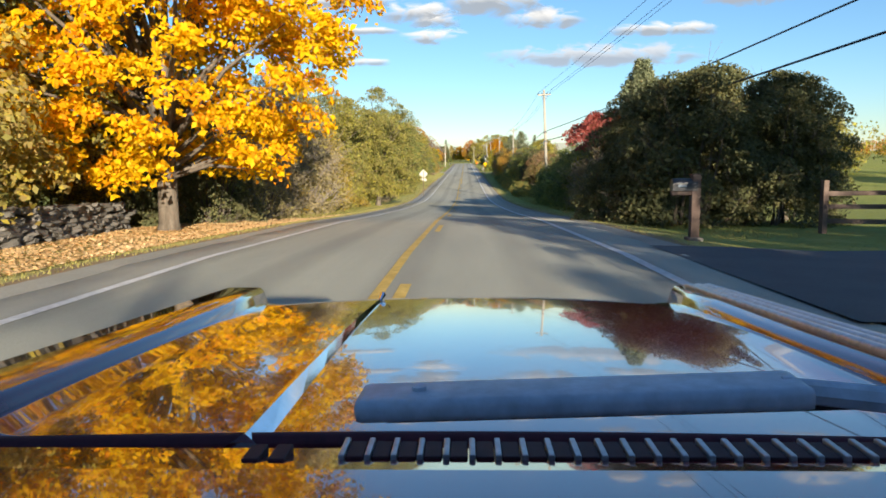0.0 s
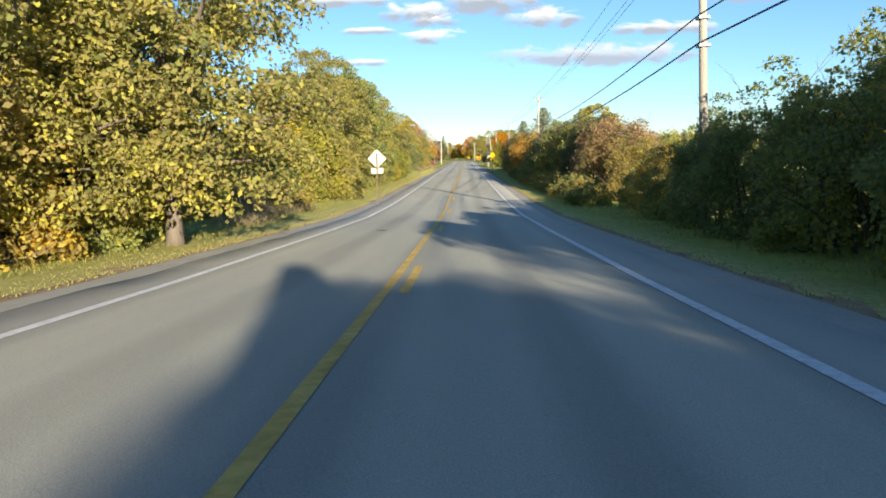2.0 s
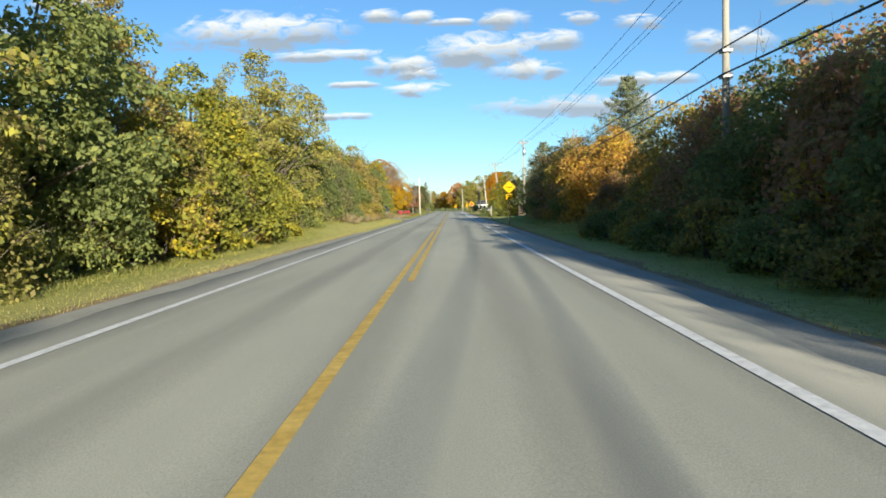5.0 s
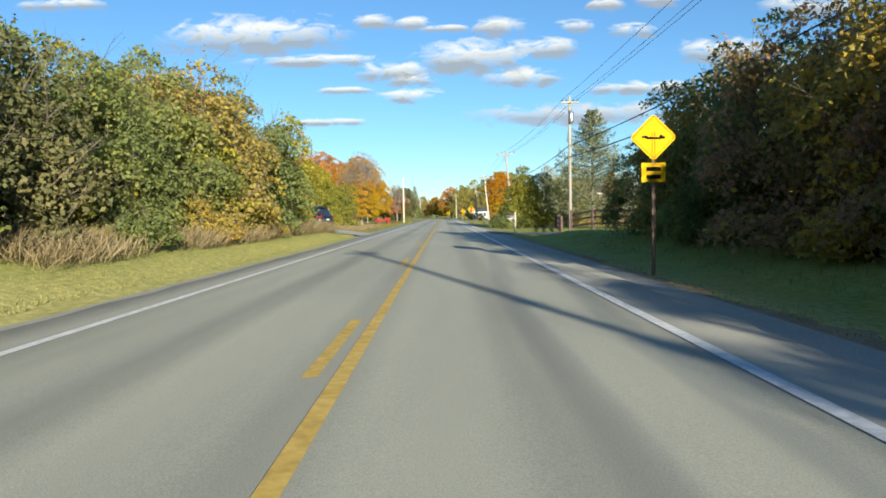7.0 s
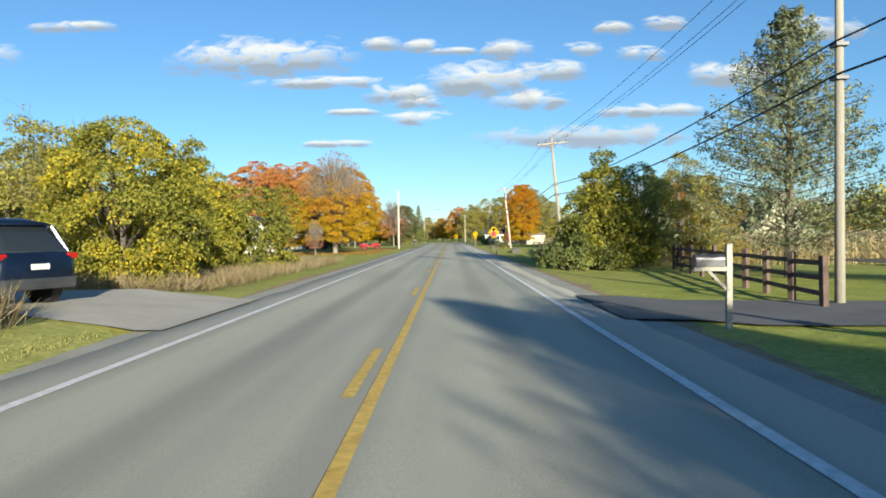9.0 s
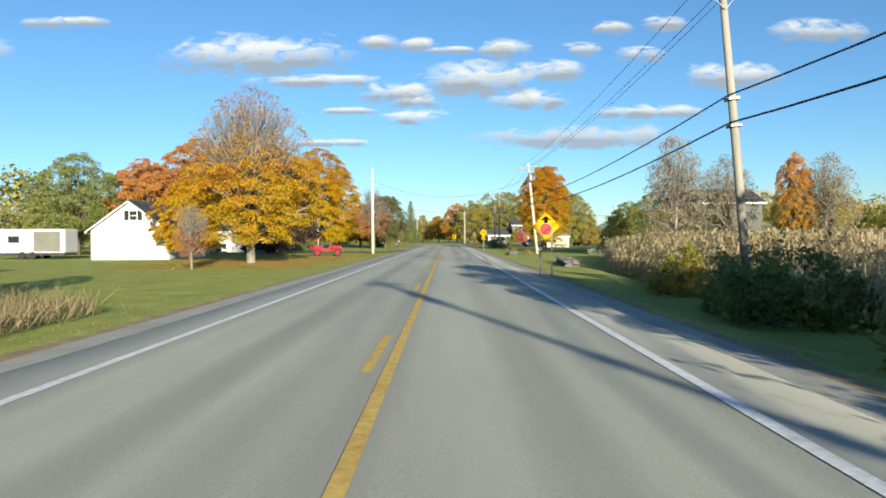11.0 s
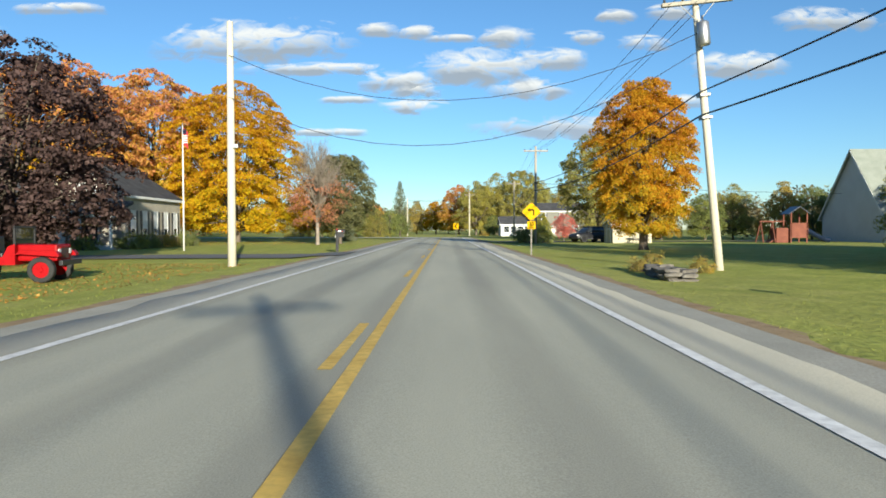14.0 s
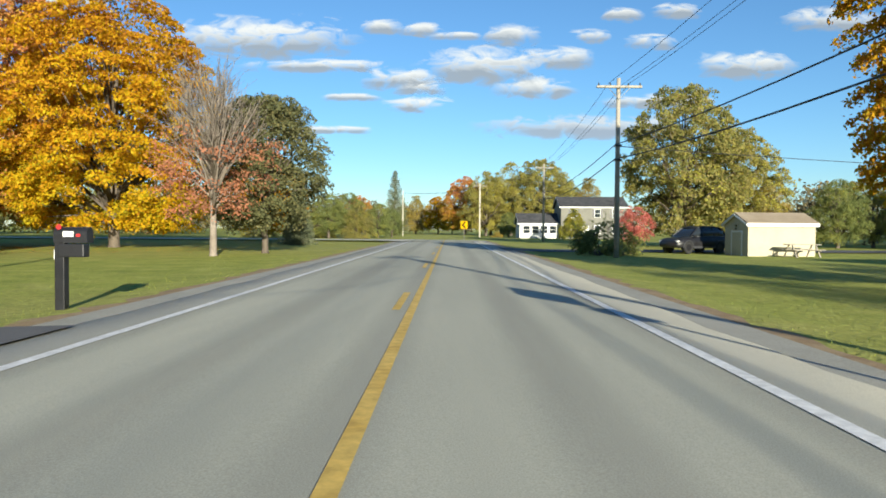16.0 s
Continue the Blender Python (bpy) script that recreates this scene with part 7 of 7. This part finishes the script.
part("front_lip", tube(bmesh.new(), [(2.40 - 0.10 * s * s, s * 0.69, 0.815 + 0.012 * (1 - s * s)) for s in [-1 + i / 8 for i in range(17)]], [0.006] * 17, 8), BURGUNDY, hood, smooth=True)
for s in (-1, 1):
    k = 0.45
    fd = loft([(2.50, 0.09, 0.45, 0.83, 0.04), (2.40, 0.13, 0.42, 0.872, 0.07), (2.0, 0.15, 0.42, 0.875 + 0.03 * k, 0.085), (1.5, 0.15, 0.42, 0.885 + 0.06 * k, 0.09), (1.0, 0.15, 0.42, 0.905 + 0.08 * k, 0.09), (0.4, 0.15, 0.42, 0.92 + 0.08 * k, 0.09)], "fender", BURGUNDY, car)
    fd.location.y = s * 0.775
    for off in ((-0.02, 0.012, 0.042) if s < 0 else ()):
        part("trim_strip", tube(bmesh.new(), [(2.44, s * 0.0 + off * s, 0.862), (2.36, off * s, 0.876), (2.0, off * s, 0.892), (1.5, off * s, 0.918), (1.0, off * s, 0.946), (0.45, off * s, 0.96)], [0.006, 0.012, 0.014, 0.014, 0.015, 0.015], 8), DULLCHROME, fd, "chrome strip along the fender crest", True)
    part("headlamp", tube(bmesh.new(), [(2.42, s * 0.62, 0.62), (2.53, s * 0.62, 0.62), (2.55, s * 0.62, 0.62)], [0.11, 0.105, 0.08], 20), CHROME, car)
    part("side_window", bx(-1.5, -0.25, s * 0.80 - 0.01, s * 0.80 + 0.01, 0.98, 1.36, 0.004), GLASS, car)
    part("windscreen_pillar", tube(bmesh.new(), [(0.33, s * 0.74, 0.95), (-0.38, s * 0.62, 1.46)], [0.03, 0.03], 8), CHROME, car)
    part("rear_pillar", tube(bmesh.new(), [(-1.55, s * 0.66, 1.45), (-2.0, s * 0.78, 0.9)], [0.06, 0.07], 8), BURGUNDY, car)
    for wx in (1.62, -1.75):
        part("arch_lining", tube(bmesh.new(), [(wx, s * 0.70, 0.34), (wx, s * 0.94, 0.34)], [0.39, 0.39], 20), BLACK, car)
        wheel(car, wx, s * 0.84, 0.34, 0.19, CHROME, s)
loft([(0.0, 0.66, 1.43, 1.44, 0.6), (-0.36, 0.64, 1.43, 1.49, 0.56), (-1.0, 0.66, 1.44, 1.52, 0.58), (-1.6, 0.64, 1.42, 1.49, 0.56)][1:], "roof", BURGUNDY, car)
bm = bmesh.new()
q = [bm.verts.new(p) for p in ((0.325, -0.72, 0.96), (0.325, 0.72, 0.96), (-0.37, 0.6, 1.45), (-0.37, -0.6, 1.45))]
bm.faces.new(q)
part("windscreen", bm, GLASS, car)
bm = bmesh.new()
q = [bm.verts.new(p) for p in ((-1.62, -0.6, 1.45), (-1.62, 0.6, 1.45), (-2.0, 0.72, 0.92), (-2.0, -0.72, 0.92))]
bm.faces.new(q)
part("rear_window", bm, GLASS, car)
# cowl with a row of vent slots
bm = bmesh.new()
cw = [(0.87, 0.895), (0.86, 0.918), (0.82, 0.938), (0.72, 0.955), (0.60, 0.962), (0.34, 0.965), (0.34, 0.9)]
prism(bm, cw, -0.72, 0.72)
cowl = part("cowl", bm, BURGUNDY, car)
cowl.location.x = -0.045
for i in range(28):
    y = 0.125 - i * 0.029
    part("vent_slot", bx(0.765, 0.812, y - 0.010, y + 0.010, 0.935, 0.9505, 0.002), VENTDARK, cowl)
    part("vent_bar", bx(0.763, 0.816, y + 0.0105, y + 0.0175, 0.938, 0.9535, 0.002), DULLCHROME, cowl)
for i in range(2):
    part("vent_slot", bx(0.755, 0.80, 0.20 + i * 0.029, 0.219 + i * 0.029, 0.936, 0.9515, 0.002), VENTDARK, cowl)
# wiper lying across the cowl
wp = part("wiper", bx(0, 0.42, -0.034, 0.034, -0.008, 0.014, 0.008), WIPER, car, "wiper arm with sky sheen put into its colour", True)
wp.matrix_basis = Matrix.Translation((0.64, 0.105, 1.035)) @ Matrix.Rotation(radians(-92), 4, 'Z') @ Matrix.Rotation(radians(-2.5), 4, 'Y')
part("wiper_blade", bx(0.02, 0.62, 0.03, 0.042, -0.03, -0.012, 0.003), BLACK, wp)
part("rivet", tube(bmesh.new(), [(0.06, 0, 0.01), (0.06, 0, 0.018)], [0.008, 0.007], 10), WIPER, wp)
part("pivot", tube(bmesh.new(), [(0.40, 0, 0.004), (0.62, 0.01, -0.03)], [0.012, 0.014], 8), WIPER, wp)
part("wiper_spindle", tube(bmesh.new(), [(0.60, -0.5, 0.95), (0.60, -0.5, 1.02)], [0.02, 0.016], 10), CHROME, car)
part("grille", bx(2.50, 2.54, -0.5, 0.5, 0.46, 0.70, 0.01), BLACK, car)
for i in range(6):
    part("grille_bar", bx(2.53, 2.555, -0.5, 0.5, 0.475 + i * 0.04, 0.487 + i * 0.04, 0.003), CHROME, car)
part("front_bumper", bx(2.55, 2.66, -0.82, 0.82, 0.34, 0.46, 0.03), CHROME, car)
part("rear_bumper", bx(-2.98, -2.86, -0.8, 0.8, 0.36, 0.5, 0.03), CHROME, car)
part("dashboard", bx(0.0, 0.33, -0.7, 0.7, 0.7, 0.94, 0.02), BLACK, car)

# ---- clouds far off, a soft glowing backdrop with painted shade ----
CLOUD = bpy.data.materials.new("cloud_glow")
CLOUD.use_nodes = True
n, l = CLOUD.node_tree.nodes, CLOUD.node_tree.links
n.clear()


def math_node(op, a, c=None, d=None, clamp=False):
    m = n.new("ShaderNodeMath")
    m.operation, m.use_clamp = op, clamp
    for sock, v in zip(m.inputs, (a, c, d)):
        if v is None:
            continue
        if isinstance(v, (int, float)):
            sock.default_value = v
        else:
            l.new(v, sock)
    return m.outputs[0]


tc = n.new("ShaderNodeTexCoord")
uv = n.new("ShaderNodeUVMap")
info = n.new("ShaderNodeObjectInfo")
sep = n.new("ShaderNodeSeparateXYZ")
l.new(uv.outputs[0], sep.inputs[0])
ux, uz = math_node('MULTIPLY_ADD', sep.outputs[0], 2.0, -1.0), math_node('MULTIPLY_ADD', sep.outputs[1], 2.0, -1.0)
tn = n.new("ShaderNodeTexNoise")
tn.inputs["Scale"].default_value, tn.inputs["Detail"].default_value, tn.inputs["Roughness"].default_value, tn.inputs["Distortion"].default_value = 0.0095, 7, 0.56, 0.6
va = n.new("ShaderNodeVectorMath"); va.operation = 'ADD'
flatten = n.new("ShaderNodeVectorMath"); flatten.operation = 'MULTIPLY'
flatten.inputs[1].default_value = (0.8, 1.0, 1.9)
l.new(tc.outputs["Object"], flatten.inputs[0])
l.new(flatten.outputs[0], va.inputs[0])
cmb = n.new("ShaderNodeCombineXYZ")
l.new(math_node('MULTIPLY', info.outputs["Random"], 9000.0), cmb.inputs[0])
l.new(cmb.outputs[0], va.inputs[1]); l.new(va.outputs[0], tn.inputs["Vector"])
# flat base: fall off faster below the middle
low = math_node('MULTIPLY', math_node('MINIMUM', math_node('ADD', uz, 0.35), 0.0), 2.4)
r2 = math_node('ADD', math_node('MULTIPLY', ux, ux), math_node('ADD', math_node('MULTIPLY', uz, uz), math_node('MULTIPLY', low, low)))
dens = math_node('ADD', math_node('MULTIPLY', tn.outputs["Fac"], 4.6), math_node('MULTIPLY_ADD', r2, -1.25, -1.30))
alpha = math_node('MULTIPLY', math_node('SMOOTH_MIN', math_node('MAXIMUM', dens, 0.0), 1.0, 0.2), 0.95, clamp=True)
edge_fade = math_node('MULTIPLY', math_node('SUBTRACT', 1.0, math_node('POWER', math_node('ABSOLUTE', ux), 4.0)), math_node('SUBTRACT', 1.0, math_node('POWER', math_node('ABSOLUTE', uz), 4.0)), clamp=True)
alpha = math_node('MULTIPLY', alpha, edge_fade, clamp=True)
# painted shading: grey undersides, white tops, shown by emission
shade = math_node('ADD', math_node('MULTIPLY_ADD', uz, 1.3, 0.38), math_node('MULTIPLY_ADD', tn.outputs["Fac"], -1.2, 0.60), clamp=True)
cr = n.new("ShaderNodeValToRGB")
cr.color_ramp.elements[0].color, cr.color_ramp.elements[1].color = (0.38, 0.43, 0.50, 1), (0.96, 0.95, 0.93, 1)
cr.color_ramp.elements[0].position, cr.color_ramp.elements[1].position = 0.1, 0.75
l.new(shade, cr.inputs[0])
em = n.new("ShaderNodeEmission"); em.inputs[1].default_value = 0.47
l.new(cr.outputs[0], em.inputs[0])
tr = n.new("ShaderNodeBsdfTransparent")
mx = n.new("ShaderNodeMixShader"); l.new(alpha, mx.inputs[0]); l.new(tr.outputs[0], mx.inputs[1]); l.new(em.outputs[0], mx.inputs[2])
out = n.new("ShaderNodeOutputMaterial"); l.new(mx.outputs[0], out.inputs[0])

GREYCLOUD = CLOUD.copy()
GREYCLOUD.name = "grey_cloud_vapour"
for k in GREYCLOUD.node_tree.nodes:
    if k.type == 'VALTORGB':
        k.color_ramp.elements[0].color, k.color_ramp.elements[1].color = (0.40, 0.47, 0.58, 1), (0.72, 0.76, 0.82, 1)
CLOUDS = [(-930, 897, 490, 127), (-614, 778, 400, 41), (-476, 632, 145, 25), (-250, 720, 200, 66), (-137, 682, 145, 50), (172, 781, 334, 121), (-145, 599, 188, 52), (282, 941, 153, 66), (420, 685, 211, 69), (525, 834, 170, 70), (682, 946, 120, 46), (991, 923, 135, 52), (830, 1058, 125, 48), (1121, 1081, 120, 50), (723, 506, 581, 77), (1026, 638, 346, 47), (1480, 817, 254, 88), (-586, 494, 217, 25), (-338, 1007, 124, 50), (-145, 996, 124, 47), (-1977, 1128, 254, 39), (34, 974, 145, 28), (1963, 1057, 289, 83), (-2721, 974, 436, 110), (2789, 809, 400, 124)]
for i, (cx, cz, hw, hh) in enumerate(CLOUDS):
    me = bpy.data.meshes.new("cloud")
    k = 6
    vs, fs = [], []
    for a in range(k + 1):
        for c in range(k + 1):
            s, t = -1 + 2 * a / k, -1 + 2 * c / k
            vs.append((s * hw * 1.12, 40 * (s * s + t * t), t * hh * 1.15))
    for a in range(k):
        for c in range(k):
            fs.append((a * (k + 1) + c, (a + 1) * (k + 1) + c, (a + 1) * (k + 1) + c + 1, a * (k + 1) + c + 1))
    me.from_pydata(vs, [], fs)
    uvl = me.uv_layers.new(name="UVMap")
    for lp in me.loops:
        q = me.vertices[lp.vertex_index].co
        uvl.data[lp.index].uv = (q.x / (hw * 2.24) + 0.5, q.z / (hh * 2.3) + 0.5)
    me.materials.append(GREYCLOUD if hw > 540 else CLOUD)
    ob = new("cloud", me)
    ob.location = (cx, 3700 + i * 9, cz)
    tagged(ob, "soft glowing cumulus backdrop with shade painted on its base", "cloud", "clouds", kind="structure")
